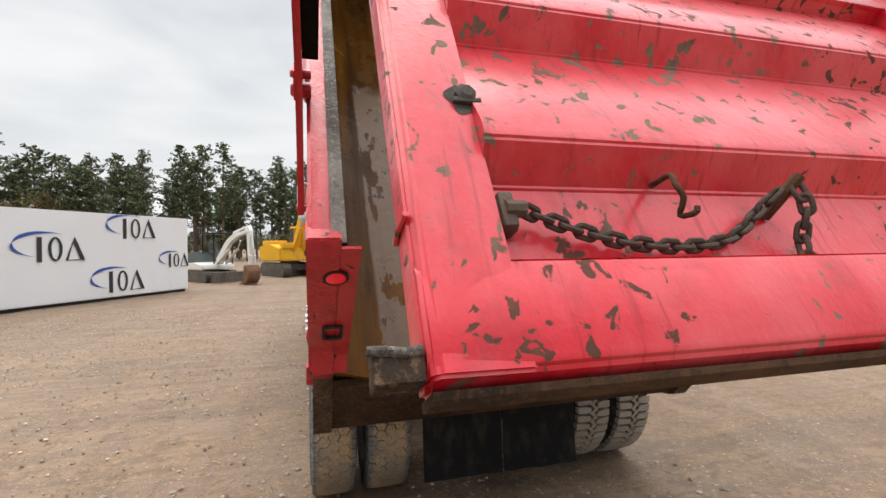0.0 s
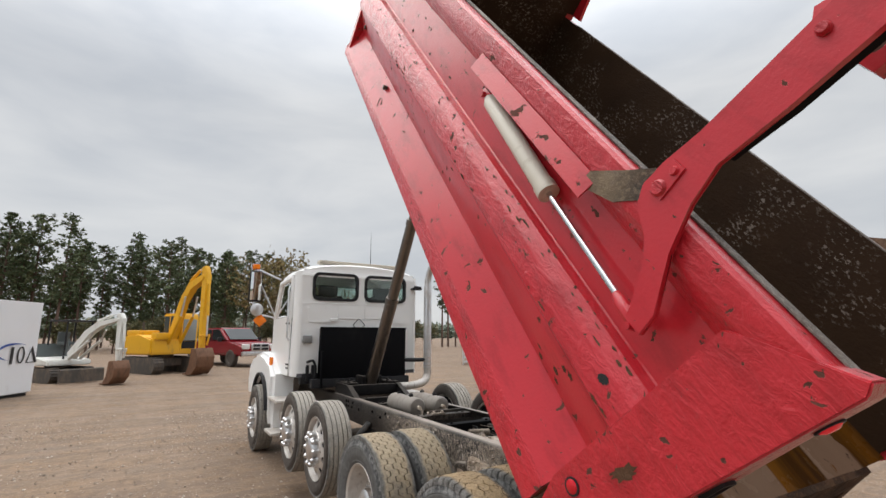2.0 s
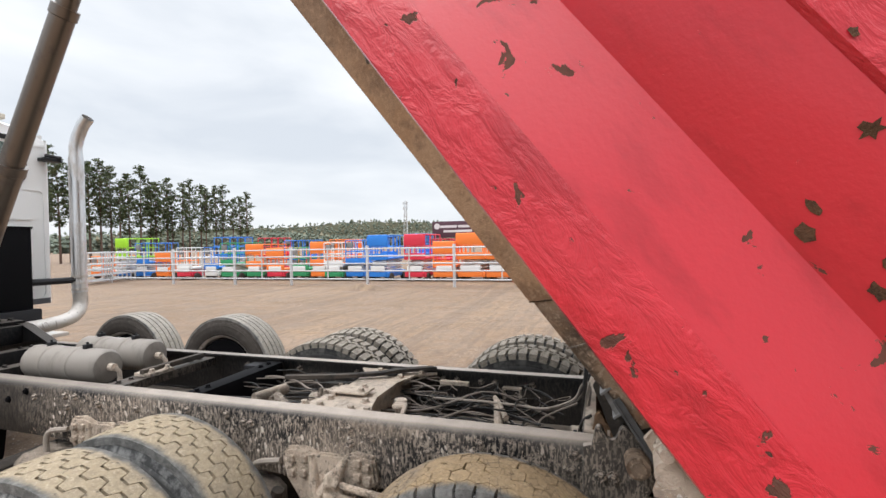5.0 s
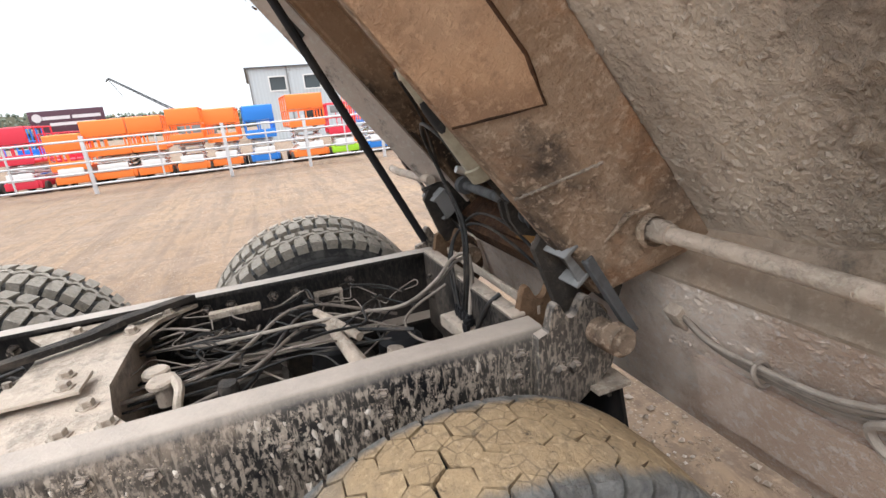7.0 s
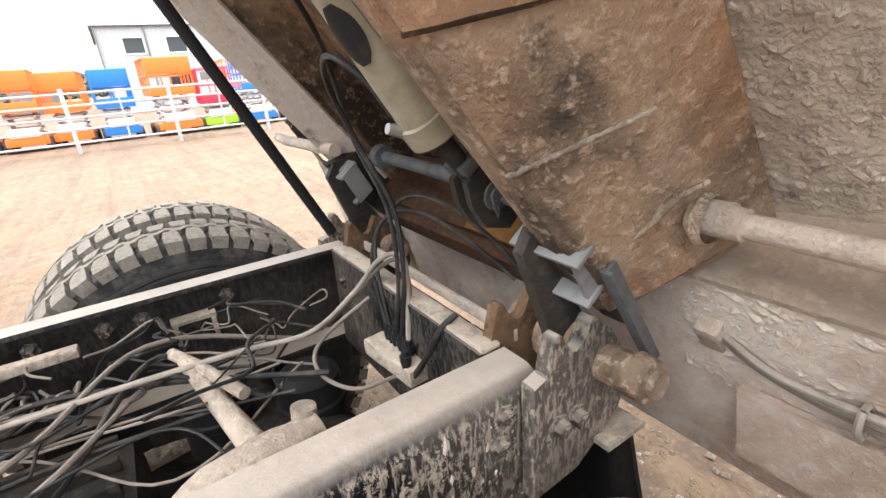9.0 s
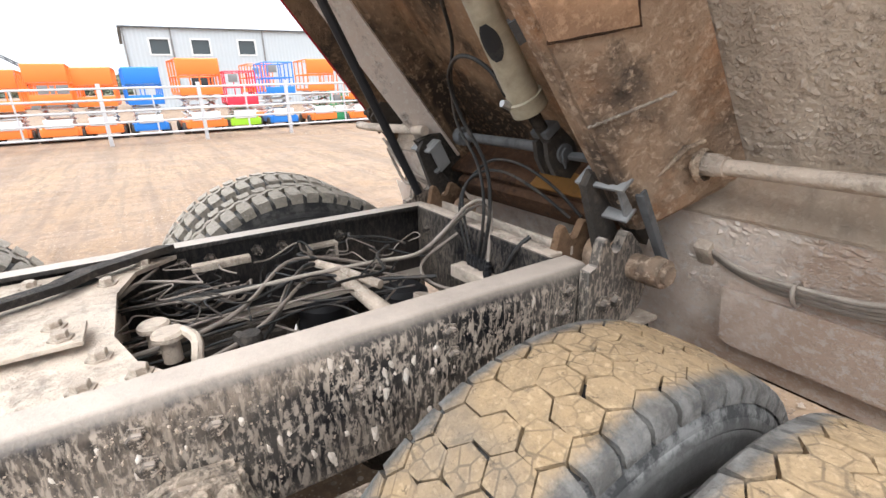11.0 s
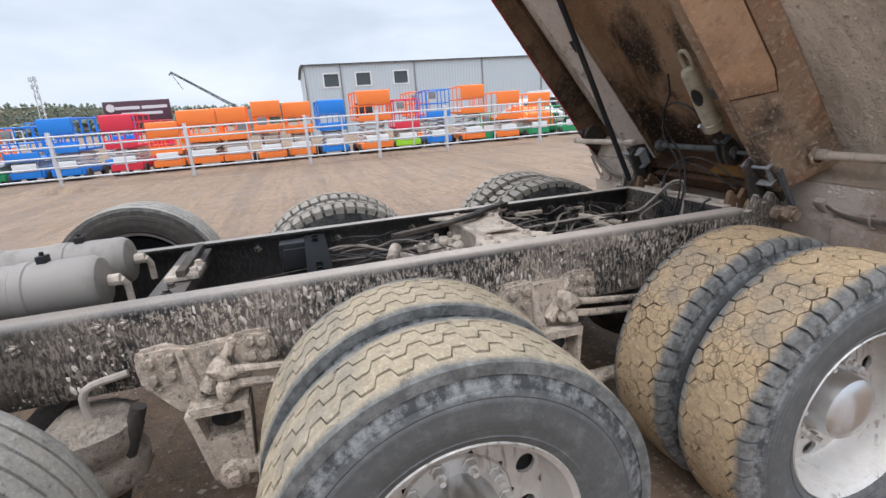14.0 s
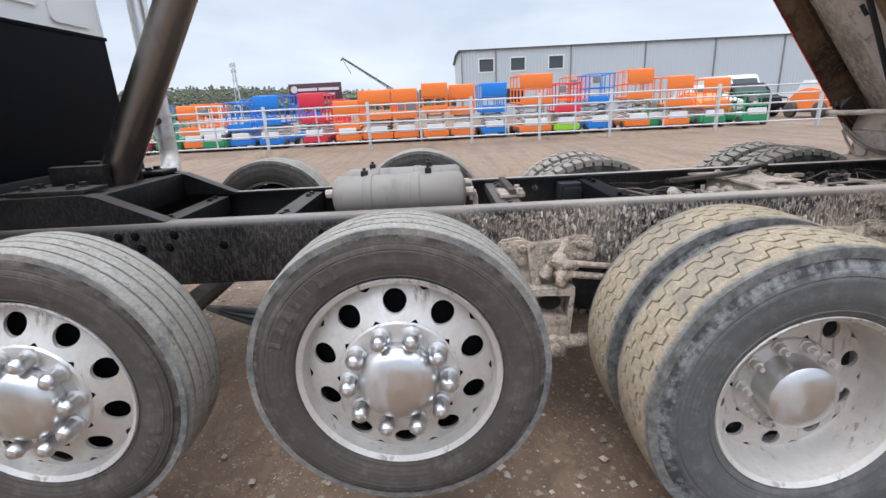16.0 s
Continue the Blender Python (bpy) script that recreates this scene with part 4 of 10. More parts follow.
        for sg in (-1, 1):
            prof_s = [(R - 0.046, 0.975), (R - 0.022, 0.955), (R - 0.011, 0.90)]
            for k in range(n):
                c, b = (k + 0.5) * math.tau / n, math.pi / n
                w0, w1 = 0.93 + rng.uniform(-0.05, 0.03), 0.93 + rng.uniform(-0.05, 0.03)
                low_in = [(c - b * w0, 0.722), (c, 0.600), (c + b * w1, 0.722)]
                rim = [[at(sg * h * f, q, r) for r, f in prof_s] for q in (c - b * w0 * 0.90, c + b * w1 * 0.90)]
                inner = [at(sg * h * f, q, crown(h * f)) for q, f in low_in]
                foot = [at(sg * h * f, q, low - 0.006) for q, f in low_in]
                for q in range(2):
                    bm.faces.new((rim[0][q], rim[0][q + 1], rim[1][q + 1], rim[1][q]))
                bm.faces.new((rim[0][2], inner[0], inner[1], inner[2], rim[1][2]))
                for q in range(2):
                    bm.faces.new((inner[q], foot[q], foot[q + 1], inner[q + 1]))
                for side_v, e in ((rim[0], 0), (rim[1], 2)):
                    bm.faces.new((side_v[0], side_v[1], side_v[2], inner[e], foot[e]))
        for i in range(3):
            xc = (i - 1) * 1.5 * a
            for k in range(n):
                c = (k + (0.5 if i == 1 else 0.0)) * math.tau / n
                b, g = math.pi / n, 0.968 + rng.uniform(-0.02, 0.010)
                pts = [(xc - a * g, c), (xc - a * 0.5 * g, c - b * g), (xc + a * 0.5 * g, c - b * g), (xc + a * g, c), (xc + a * 0.5 * g, c + b * g), (xc - a * 0.5 * g, c + b * g)]
                pts = [(x + rng.uniform(-0.004, 0.004), q + rng.uniform(-0.006, 0.006)) for x, q in pts]
                lift = rng.uniform(-0.0015, 0.0010)
                top = [at(x, q, crown(x) + lift) for x, q in pts]
                bot = [at(x, q, low - 0.008) for x, q in pts]
                bm.faces.new(top)
                for q in range(6):
                    bm.faces.new((bot[q], bot[(q + 1) % 6], top[(q + 1) % 6], top[q]))
    part("tread", bm, mat, ty, smooth=30)
    return ty


def disc_with_holes(bm, r0, r1, x0, x1, holes, hole_r, hole_at, deep=0.012):
    """A ring-shaped disc from (r0, x0) to (r1, x1), outward -x, pierced by round hand holes."""
    def put(r, a):
        t = (r - r0) / (r1 - r0)
        return Vector((-(x0 + (x1 - x0) * t), r * math.cos(a), r * math.sin(a)))
    step = math.tau / holes
    for i in range(holes):
        ac = i * step + step / 2
        n = 28
        outer, inner = [], []
        for k in range(n):
            b = k * math.tau / n
            dx, dy = math.cos(b), math.sin(b)
            s = 1 / max(abs(dx), abs(dy))
            outer.append(put(r0 + (r1 - r0) * (0.5 + 0.5 * dx * s), ac + 0.5 * step * dy * s))
            rr, da = hole_at + hole_r * dx, hole_r * dy / hole_at
            inner.append(put(rr, ac + da))
        vo, vi = [bm.verts.new(p) for p in outer], [bm.verts.new(p) for p in inner]
        vb = [bm.verts.new(p + Vector((deep, 0, 0))) for p in inner]
        for k in range(n):
            j = (k + 1) % n
            bm.faces.new((vo[k], vo[j], vi[j], vi[k]))
            bm.faces.new((vi[k], vi[j], vb[j], vb[k]))
    bmesh.ops.remove_doubles(bm, verts=bm.verts, dist=0.0002)


def lug_nuts(parent, x, r, mat, long):
    bm = bmesh.new()
    if long:
        lathe(bm, [(0.029, x - 0.005), (0.029, x + 0.008), (0.022, x + 0.012), (0.022, x + 0.040), (0.025, x + 0.044), (0.025, x + 0.052), (0.016, x + 0.066), (0.0008, x + 0.072)], 12)
    else:
        lathe(bm, [(0.022, x - 0.005), (0.022, x + 0.006), (0.017, x + 0.008), (0.017, x + 0.03), (0.009, x + 0.032), (0.009, x + 0.05), (0.0008, x + 0.05)], 6)
    first = part("lug_nut", bm, mat, parent, m=pose(0, 0, 0) @ Matrix.Translation((0, r, 0)))
    for k in range(1, 10):
        a = k * math.tau / 10
        share(first, Matrix.Translation((0, r * math.cos(a), r * math.sin(a))))


def single_wheel(R, y, z, side, tag, tread="rib", mat=None):
    """A polished wheel with covered lug nuts and its tyre. Outward is -x before it is turned."""
    m = pose(side * 1.075, y, z, 0, 0, 0 if side < 0 else 180)
    bm = bmesh.new()
    disc_with_holes(bm, 0.175, 0.272, 0.118, 0.075, 10, 0.034, 0.226)
    lathe(bm, [(0.272, 0.075), (0.278, 0.072), (0.281, 0.085), (0.285, 0.112), (0.300, 0.122), (0.303, 0.116), (0.300, 0.105), (0.287, 0.09), (0.283, -0.11), (0.302, -0.125)], 60)
    lathe(bm, [(0.175, 0.118), (0.170, 0.126), (0.108, 0.128), (0.098, 0.122)], 40)
    wheel = part("wheel", bm, ALLOY, truck, tag, m=m)
    bm = bmesh.new()
    lathe(bm, [(0.116, 0.118), (0.116, 0.146), (0.113, 0.160), (0.104, 0.174), (0.086, 0.186), (0.055, 0.194), (0.0008, 0.197)], 36)
    part("hub_cap", bm, CHROME, wheel)
    lug_nuts(wheel, 0.126, 0.143, CHROME, True)
    # drum painted black and widened, to stand for the shade in the hand holes
    bm = bmesh.new()
    lathe(bm, [(0.10, -0.10), (0.265, -0.10), (0.265, 0.035), (0.12, 0.055)], 32)
    part("brake_drum", bm, BLACK, wheel)
    ty = tyre("tyre", R, 0.255, tread, mat or TREAD_DUST, wheel)
    # raised marks moulded on the sidewall
    bm = bmesh.new()
    box(bm, (0, 0, 0), (0.006, 0.016, 0.034), 0.002)
    mark = None
    for start in (200, 20):
        for k in range(7):
            a = radians(start + 7.5 * k)
            r = 0.285 + (R - 0.285) * 0.47
            m = Matrix.Translation((-0.1335, r * math.cos(a), r * math.sin(a))) @ Matrix.Rotation(a - math.pi / 2, 4, "X")
            if mark:
                share(mark, m)
            else:
                mark = part("moulded_mark", bm, SIDEWALL, ty, m=m)
    return wheel


def dual_wheel(y, side, tread, mat, tag):
    """Two tyres side by side; the outer wheel is dished deep, the inner one is its mirror."""
    R, z = (0.515 if side < 0 else 0.540), (0.508 if side < 0 else 0.520)
    y += 0.0 if side < 0 else 0.09
    m = pose(side * 1.075, y, z, 0, 0, 0 if side < 0 else 180)
    bm = bmesh.new()
    disc_with_holes(bm, 0.165, 0.262, -0.02, -0.03, 10, 0.030, 0.222)
    lathe(bm, [(0.262, -0.03), (0.268, -0.02), (0.272, 0.02), (0.279, 0.07), (0.283, 0.112), (0.298, 0.124), (0.302, 0.118), (0.299, 0.106), (0.286, 0.09), (0.283, -0.10), (0.302, -0.118)], 60)
    lathe(bm, [(0.165, -0.02), (0.160, -0.012), (0.10, -0.010)], 40)
    wheel = part("wheel", bm, ALLOY_DULL, truck, tag, m=m)
    bm = bmesh.new()
    lathe(bm, [(0.112, -0.02), (0.112, 0.055), (0.108, 0.075), (0.092, 0.088), (0.055, 0.096), (0.0008, 0.098)], 36)
    part("hub_cap", bm, CHROME, wheel)
    lug_nuts(wheel, -0.012, 0.143, ALLOY_DULL, False)
    tyre("tyre", R, 0.272, tread, mat, wheel)
    bm = bmesh.new()
    lathe(bm, [(0.283, 0.10), (0.286, 0.09), (0.283, -0.10), (0.302, -0.118)], 48)
    lathe(bm, [(0.10, 0.02), (0.21, 0.02), (0.21, -0.18), (0.10, -0.2)], 24)
    inner = part("inner_wheel", bm, DARK_IRON, truck, m=pose(side * 0.735, y, z, 0, 0, 0 if side < 0 else 180))
    tyre("tyre", R, 0.272, tread, mat, inner)


STEER_Y, PUSH_A, PUSH_B, DRIVE_A, DRIVE_B = 6.08, 3.69, 2.61, 1.37, 0.04
for s in (-1, 1):
    single_wheel(0.505, STEER_Y, 0.50, s, "polished steer wheel with a ribbed tyre")
    single_wheel(0.452, PUSH_A, 0.672, s, "polished lift-axle wheel raised off the ground")
    single_wheel(0.452, PUSH_B, 0.686, s, "polished lift-axle wheel raised off the ground")
    dual_wheel(DRIVE_A, s, "zig" if s < 0 else "lug", TREAD_GREY if s < 0 else TREAD_FAR, "dished drive wheel with a zigzag-ribbed tyre")
    dual_wheel(DRIVE_B, s, "hex" if s < 0 else "lug", TREAD_MUD if s < 0 else TREAD_FAR, "dished drive wheel with a muddy block-tread tyre")

for y, z in ((DRIVE_A, 0.508), (DRIVE_B, 0.508)):
    bm = bmesh.new()
    tube(bm, [(-0.95, y, z), (-0.45, y, z), (-0.25, y, z), (0.25, y, z), (0.45, y, z), (0.95, y, z)], [0.07, 0.075, 0.11, 0.11, 0.075, 0.07], 14)
    lathe(bm, [(0.001, 0.20), (0.14, 0.19), (0.22, 0.10), (0.235, 0), (0.22, -0.10), (0.14, -0.19), (0.001, -0.2)], 24, Matrix.Translation((0.02, y, z)))
    part("drive_axle", bm, DARK_IRON, truck)
for y, z in ((PUSH_A, 0.672), (PUSH_B, 0.686), (STEER_Y, 0.5)):
    bm = bmesh.new()
    tube(bm, [(-1.0, y, z), (-0.8, y, z), (-0.62, y, z - 0.10), (0.62, y, z - 0.10), (0.8, y, z), (1.0, y, z)], 0.055, 10)
    part("lift_axle", bm, DARK_IRON, truck)


for y in (3.05, 4.08):
    for s in (-1, 1):
        bm = bmesh.new()
        prism(bm, [(y - 0.16, 0.74), (y + 0.16, 0.74), (y + 0.12, 0.52), (y + 0.03, 0.44), (y - 0.06, 0.44), (y - 0.12, 0.54)], s * 0.36, s * 0.44)
        bmesh.ops.bevel(bm, geom=list(bm.edges), offset=0.008, segments=2, affect="EDGES")
        part("lift_axle_hanger", bm, BLACK, truck, "black lift-axle hanger below the rail")


# ---- the dump truck: frame ----
def splatter(name, count, seed, place, mat, parent, small, large):
    """Dried mud: many small flat lumps, at the points and normals that place(r) gives."""
    r = random.Random(seed)
    verts, faces = [], []
    for _ in range(count):
        got = place(r)
        if not got:
            continue
        p, out, run = (Vector(v) for v in got)
        side = out.cross(run).normalized()
        q = small + (large - small) * r.random() ** 3
        long = r.uniform(0.8, 2.2)
        k = len(verts)
        for t in range(6):
            a = t * math.tau / 6 + r.uniform(-0.3, 0.3)
            verts.append(tuple(p + run * (q * long * r.uniform(0.6, 1.3) * math.cos(a)) + side * (q * r.uniform(0.6, 1.3) * math.sin(a)) - out * 0.001))
        verts.append(tuple(p + out * q * r.uniform(0.25, 0.6)))
        faces += [(k + t, k + (t + 1) % 6, k + 6) for t in range(6)]
    me = bpy.data.meshes.new(name)
    me.from_pydata(verts, [], faces)
    me.materials.append(mat)
    ob = new(name, me)
    ob.parent = parent
    return tagged(ob, kind="stuff")


RAIL_Z, RAIL_H = 1.005, 0.285


def rail(side):
    """A channel rail, its flanges looking inward."""
    o, i, t = side * 0.43, side * 0.345, side * 0.010
    z0, z1 = RAIL_Z - RAIL_H, RAIL_Z
    bm = bmesh.new()
    r = 0.020
    R = 0.034
    bend = [(o - side * R * (1 - math.cos(a)), z1 - R * (1 - math.sin(a))) for a in [k * math.pi / 14 for k in range(8)]]
    prism(bm, [(o, z0 + r)] + bend + [(i, z1), (i, z1 - 0.011), (o - t, z1 - 0.011), (o - t, z0 + 0.011), (i, z0 + 0.011), (i, z0), (o - side * r, z0), (o - side * r * 0.3, z0 + r * 0.3)], -0.28, 7.3, "y")
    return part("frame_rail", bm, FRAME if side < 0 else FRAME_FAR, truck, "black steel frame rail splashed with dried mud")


def on_rail(r):
    y, z = r.uniform(-0.27, 2.6), r.uniform(0.725, 0.968)
    if noise.noise((y * 2.2, z * 5, 1)) + 0.5 * noise.noise((y * 9, z * 14, 3)) < r.uniform(-0.5, 0.5):
        return None
    return (-0.4305, y, z), (-1, 0, 0), (0, r.uniform(-0.4, 0.4), 1)


def long_splash(r):
    """The bigger pale drops, thrown up and forward."""
    y, z = r.uniform(-0.2, 2.5), r.uniform(0.75, 0.965)
    if noise.noise((y * 3.1, z * 4, 6)) < r.uniform(-0.5, 0.4):
        return None
    return (-0.4305, y, z), (-1, 0, 0), (0, r.uniform(-0.1, 0.45), 1.5)


for s in (-1, 1):
    ob = rail(s)
    if s < 0:
        splatter("mud_splash", 4000, 4, on_rail, HANGER_MUD, ob, 0.0012, 0.0042)
        splatter("mud_splash", 420, 9, long_splash, PALE_MUD, ob, 0.004, 0.010)
    rr, at = random.Random(3), []
    y = -0.2
    while y < 3.9:
        for z in (0.955, 0.90) if rr.random() < 0.6 else (0.93,):
            if rr.random() < 0.75:
                at.append(((s * 0.43, y + rr.uniform(-0.02, 0.02), z), (s, 0, 0)))
        y += rr.choice((0.07, 0.07, 0.16, 0.24))
    bolts([q for q in at if q[0][1] < 2.6], 0.013, 0.015, FRAME, ob)
    bolts([q for q in at if q[0][1] >= 2.6], 0.013, 0.013, BLACK, ob)
    bolts([((s * 0.42, y, 0.93), (-s, 0, 0)) for y in (0.25, 0.33, 0.47, 0.55, 0.05, 0.70, 1.1, 1.5, 1.9)], 0.013, 0.03, FRAME, ob)


def rounded_slot(x, y, w, h, n=8):
    """An oval outline round (x, y)."""
    return [(x + w * math.cos(k * math.tau / (2 * n)), y + h * math.sin(k * math.tau / (2 * n))) for k in range(2 * n)]


def crossmembers():
    # plate crossmember with bolts and an oval opening, behind the rear drive axle
    bm = bmesh.new()
    z = 0.985
    prism(bm, [(-0.345, 0.60), (-0.26, 0.66), (-0.12, 0.70), (0.12, 0.70), (0.26, 0.66), (0.345, 0.56), (0.345, 1.02), (0.26, 0.96), (0.12, 0.93), (-0.12, 0.93), (-0.26, 0.98), (-0.345, 1.06)], z - 0.012, z, "z")
    box(bm, (0, 0.72, 0.87), (0.66, 0.012, 0.22))
    box(bm, (0, 0.91, 0.87), (0.66, 0.012, 0.22))
    xm = part("crossmember", bm, DUSTY_IRON, truck, "dust-coated bolted steel crossmember")
    bolts([((x, y, z), (0, 0, 1)) for x, y in ((-0.30, 0.66), (-0.30, 0.74), (-0.29, 0.90), (-0.29, 0.98), (-0.2, 0.72), (-0.2, 0.90), (0.30, 0.64), (0.30, 0.74), (0.29, 0.88), (0.2, 0.72), (0.2, 0.88))], 0.015, 0.018, DUSTY_IRON, xm)
    bm = bmesh.new()
    box(bm, (-0.115, 0.828, 1.006), (0.10, 0.175, 0.010), 0.003)
    box(bm, (-0.165, 0.905, 0.952), (0.012, 0.020, 0.11), 0.003)
    box(bm, (-0.115, 0.912, 0.952), (0.10, 0.010, 0.11), 0.003)
    strap = part("strap_bracket", bm, DUSTY_IRON, truck, "dusty bent strap bracket")
    bolts([((-0.135, 0.775, 1.011), (0, 0, 1)), ((-0.075, 0.79, 1.011), (0, 0, 1))], 0.014, 0.016, DUSTY_IRON, strap)
    # the opening is a dark patch on the plate in place of its shade
    bm = bmesh.new()
    prism(bm, rounded_slot(0.25, 0.79, 0.035, 0.05), 0.9855, 0.9875, "z")
    part("plate_opening", bm, GAP_DARK, xm)
    # the cranked flat bar laid over it
    bm = bmesh.new()
    pts = [(0.36, 0.60), (0.34, 0.56), (0.23, 0.74), (0.16, 0.80), (0.06, 1.00), (-0.03, 1.28), (0.0, 1.29), (0.09, 1.02), (0.19, 0.83), (0.26, 0.78)]
    prism(bm, pts, 1.0, 1.018, "z")
    part("cranked_bar", bm, DARK_IRON, truck)
    for y, h, w, name in ((1.62, 0.16, 0.10, "crossmember"), (2.15, 0.05, 0.12, "crossmember"), (3.2, 0.16, 0.1, "crossmember"), (3.75, 0.16, 0.1, "crossmember")):
        bm = bmesh.new()
        box(bm, (0, y, 0.985 - h / 2), (0.68, w, h), 0.006)
        for x in (-0.27, -0.2, 0.2, 0.27):
            bolt(bm, (x, y, 0.985), (0, 0, 1), 0.012, 0.014)
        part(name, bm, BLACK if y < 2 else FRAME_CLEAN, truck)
    # rear channel: a web across the rail ends, its top flange dusty, with a thin lip behind
    for name, c, size, mat in (("rear_channel", (0, -0.238, 0.86), (0.68, 0.014, 0.29), FRAME_CLEAN), ("channel_flange", (0, -0.257, 1.008), (0.68, 0.040, 0.010), DUSTY_IRON), ("rear_lip_bar", (0, -0.322, 1.004), (0.66, 0.010, 0.026), DUSTY_IRON)):
        bm = bmesh.new()
        box(bm, c, size, 0.003)
        part(name, bm, mat, truck)
    bolts([((x, -0.231, z), (0, 1, 0)) for x in (-0.27, 0.27) for z in (0.86, 0.93)], 0.012, 0.014, FRAME_CLEAN, truck)


crossmembers()


def hinge(side):
    """The rear hinge bracket on the end of the rail, with its cupped ears, and the pin."""
    bm = bmesh.new()
    out = [(-0.235, 1.006), (-0.268, 1.010), (-0.273, 1.055), (-0.280, 1.074), (-0.293, 1.078), (-0.303, 1.066), (-0.306, 1.050), (-0.314, 1.036), (-0.328, 1.031), (-0.342, 1.036), (-0.350, 1.050), (-0.353, 1.070), (-0.364, 1.082), (-0.380, 1.076), (-0.410, 1.045), (-0.440, 1.005), (-0.460, 0.965), (-0.464, 0.92), (-0.445, 0.87), (-0.40, 0.835), (-0.34, 0.79), (-0.235, 0.78)]
    prism(bm, out, side * 0.435, side * 0.463)
    bmesh.ops.bevel(bm, geom=list(bm.edges), offset=0.003, segments=1, affect="EDGES")
    br = part("hinge_bracket", bm, FRAME, truck, "mud-splashed hinge bracket on the rail end")
    bm = bmesh.new()
    prism(bm, out, side * 0.305, side * 0.329)
    bmesh.ops.bevel(bm, geom=list(bm.edges), offset=0.003, segments=1, affect="EDGES")
    part("inner_ear", bm, SILL_DARK, br, "dark rusty inner ear")
    bm = bmesh.new()
    tube(bm, [(side * 0.25, -0.40, 0.985), (side * 0.52, -0.40, 0.985)], 0.034, 16)
    tube(bm, [(side * 0.515, -0.405, 0.987), (side * 0.548, -0.405, 0.987)], [0.039, 0.036], 16)
    tube(bm, [(side * 0.548, -0.405, 0.987), (side * 0.560, -0.405, 0.987)], 0.024, 10)
    tube(bm, [(side * 0.34, -0.405, 0.987), (side * 0.43, -0.405, 0.987)], 0.055, 16)
    part("hinge_pin", bm, SILL_NEAR, br)
    bm = bmesh.new()
    box(bm, (side * 0.45, -0.43, 0.83), (0.09, 0.10, 0.012), 0.002)
    part("foot_plate", bm, DUSTY_IRON, br)
    bolts([((side * 0.463, y, 0.91), (side, 0, 0)) for y in (-0.33, -0.29)], 0.015, 0.02, FRAME, br)


for s in (-1, 1):
    hinge(s)


def hanger(y, side):
    """A cast suspension hanger bolted to the rail: lobed plate, hollow leg, bushing, torque rods and air bag."""
    s = side
    bm = bmesh.new()
    prism(bm, [(y + 0.185, 0.866), (y + 0.09, 0.872), (y + 0.04, 0.838), (y - 0.08, 0.84), (y - 0.125, 0.876), (y - 0.22, 0.863), (y - 0.236, 0.765), (y - 0.21, 0.743), (y - 0.13, 0.72), (y - 0.125, 0.62), (y + 0.06, 0.60), (y + 0.09, 0.642), (y + 0.19, 0.738), (y + 0.20, 0.83)], s * 0.432, s * 0.468)
    bmesh.ops.bevel(bm, geom=list(bm.edges), offset=0.010, segments=2, affect="EDGES")
    caked(bm, 0.006, 16, y)
    ob = part("suspension_hanger", bm, HANGER_MUD, truck, "cast suspension hanger caked in pale mud")
    bolts([((s * 0.466, y + a, b), (s, 0, 0)) for a, b in ((0.15, 0.825), (0.09, 0.83), (0.15, 0.765), (0.095, 0.77), (-0.155, 0.84), (-0.195, 0.83), (-0.155, 0.785), (-0.20, 0.78))], 0.017, 0.022, HANGER_MUD, ob)
    # raised rib between the lobes
    bm = bmesh.new()
    tube(bm, [(s * 0.465, y + 0.06, 0.85), (s * 0.475, y + 0.045, 0.76), (s * 0.478, y + 0.03, 0.66)], [0.016, 0.02, 0.026], 8)
    tube(bm, [(s * 0.465, y - 0.10, 0.85), (s * 0.48, y - 0.06, 0.78), (s * 0.485, y + 0.0, 0.70)], [0.014, 0.022, 0.03], 8)
    caked(bm, 0.006, 22, y + 3, 1)
    part("casting_rib", bm, HANGER_MUD, ob)
    # hollow leg
    bm = bmesh.new()
    prism(bm, [(y + 0.075, 0.64), (y + 0.045, 0.645), (y + 0.022, 0.53), (y + 0.015, 0.40), (y + 0.028, 0.38)], s * 0.445, s * 0.535)
    prism(bm, [(y - 0.128, 0.64), (y - 0.105, 0.635), (y - 0.098, 0.52), (y - 0.085, 0.40), (y - 0.104, 0.37)], s * 0.445, s * 0.535)
    prism(bm, [(y + 0.024, 0.535), (y - 0.100, 0.52), (y - 0.105, 0.36), (y - 0.09, 0.328), (y + 0.0, 0.33), (y + 0.026, 0.38)], s * 0.45, s * 0.53)
    prism(bm, [(y + 0.06, 0.665), (y - 0.125, 0.665), (y - 0.12, 0.632), (y + 0.05, 0.632)], s * 0.45, s * 0.54)
    prism(bm, [(y + 0.05, 0.64), (y - 0.11, 0.64), (y - 0.10, 0.52), (y + 0.02, 0.52)], s * 0.445, s * 0.462)
    caked(bm, 0.005, 20, y + 1)
    leg = part("hanger_leg", bm, HANGER_MUD, ob)
    # dark disc laid on the back plate as the shade in the hole
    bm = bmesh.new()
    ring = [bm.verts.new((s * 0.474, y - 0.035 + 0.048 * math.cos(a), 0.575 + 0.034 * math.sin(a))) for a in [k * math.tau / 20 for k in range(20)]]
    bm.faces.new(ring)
    part("core_hole", bm, GAP_DARK, leg)
    bm = bmesh.new()
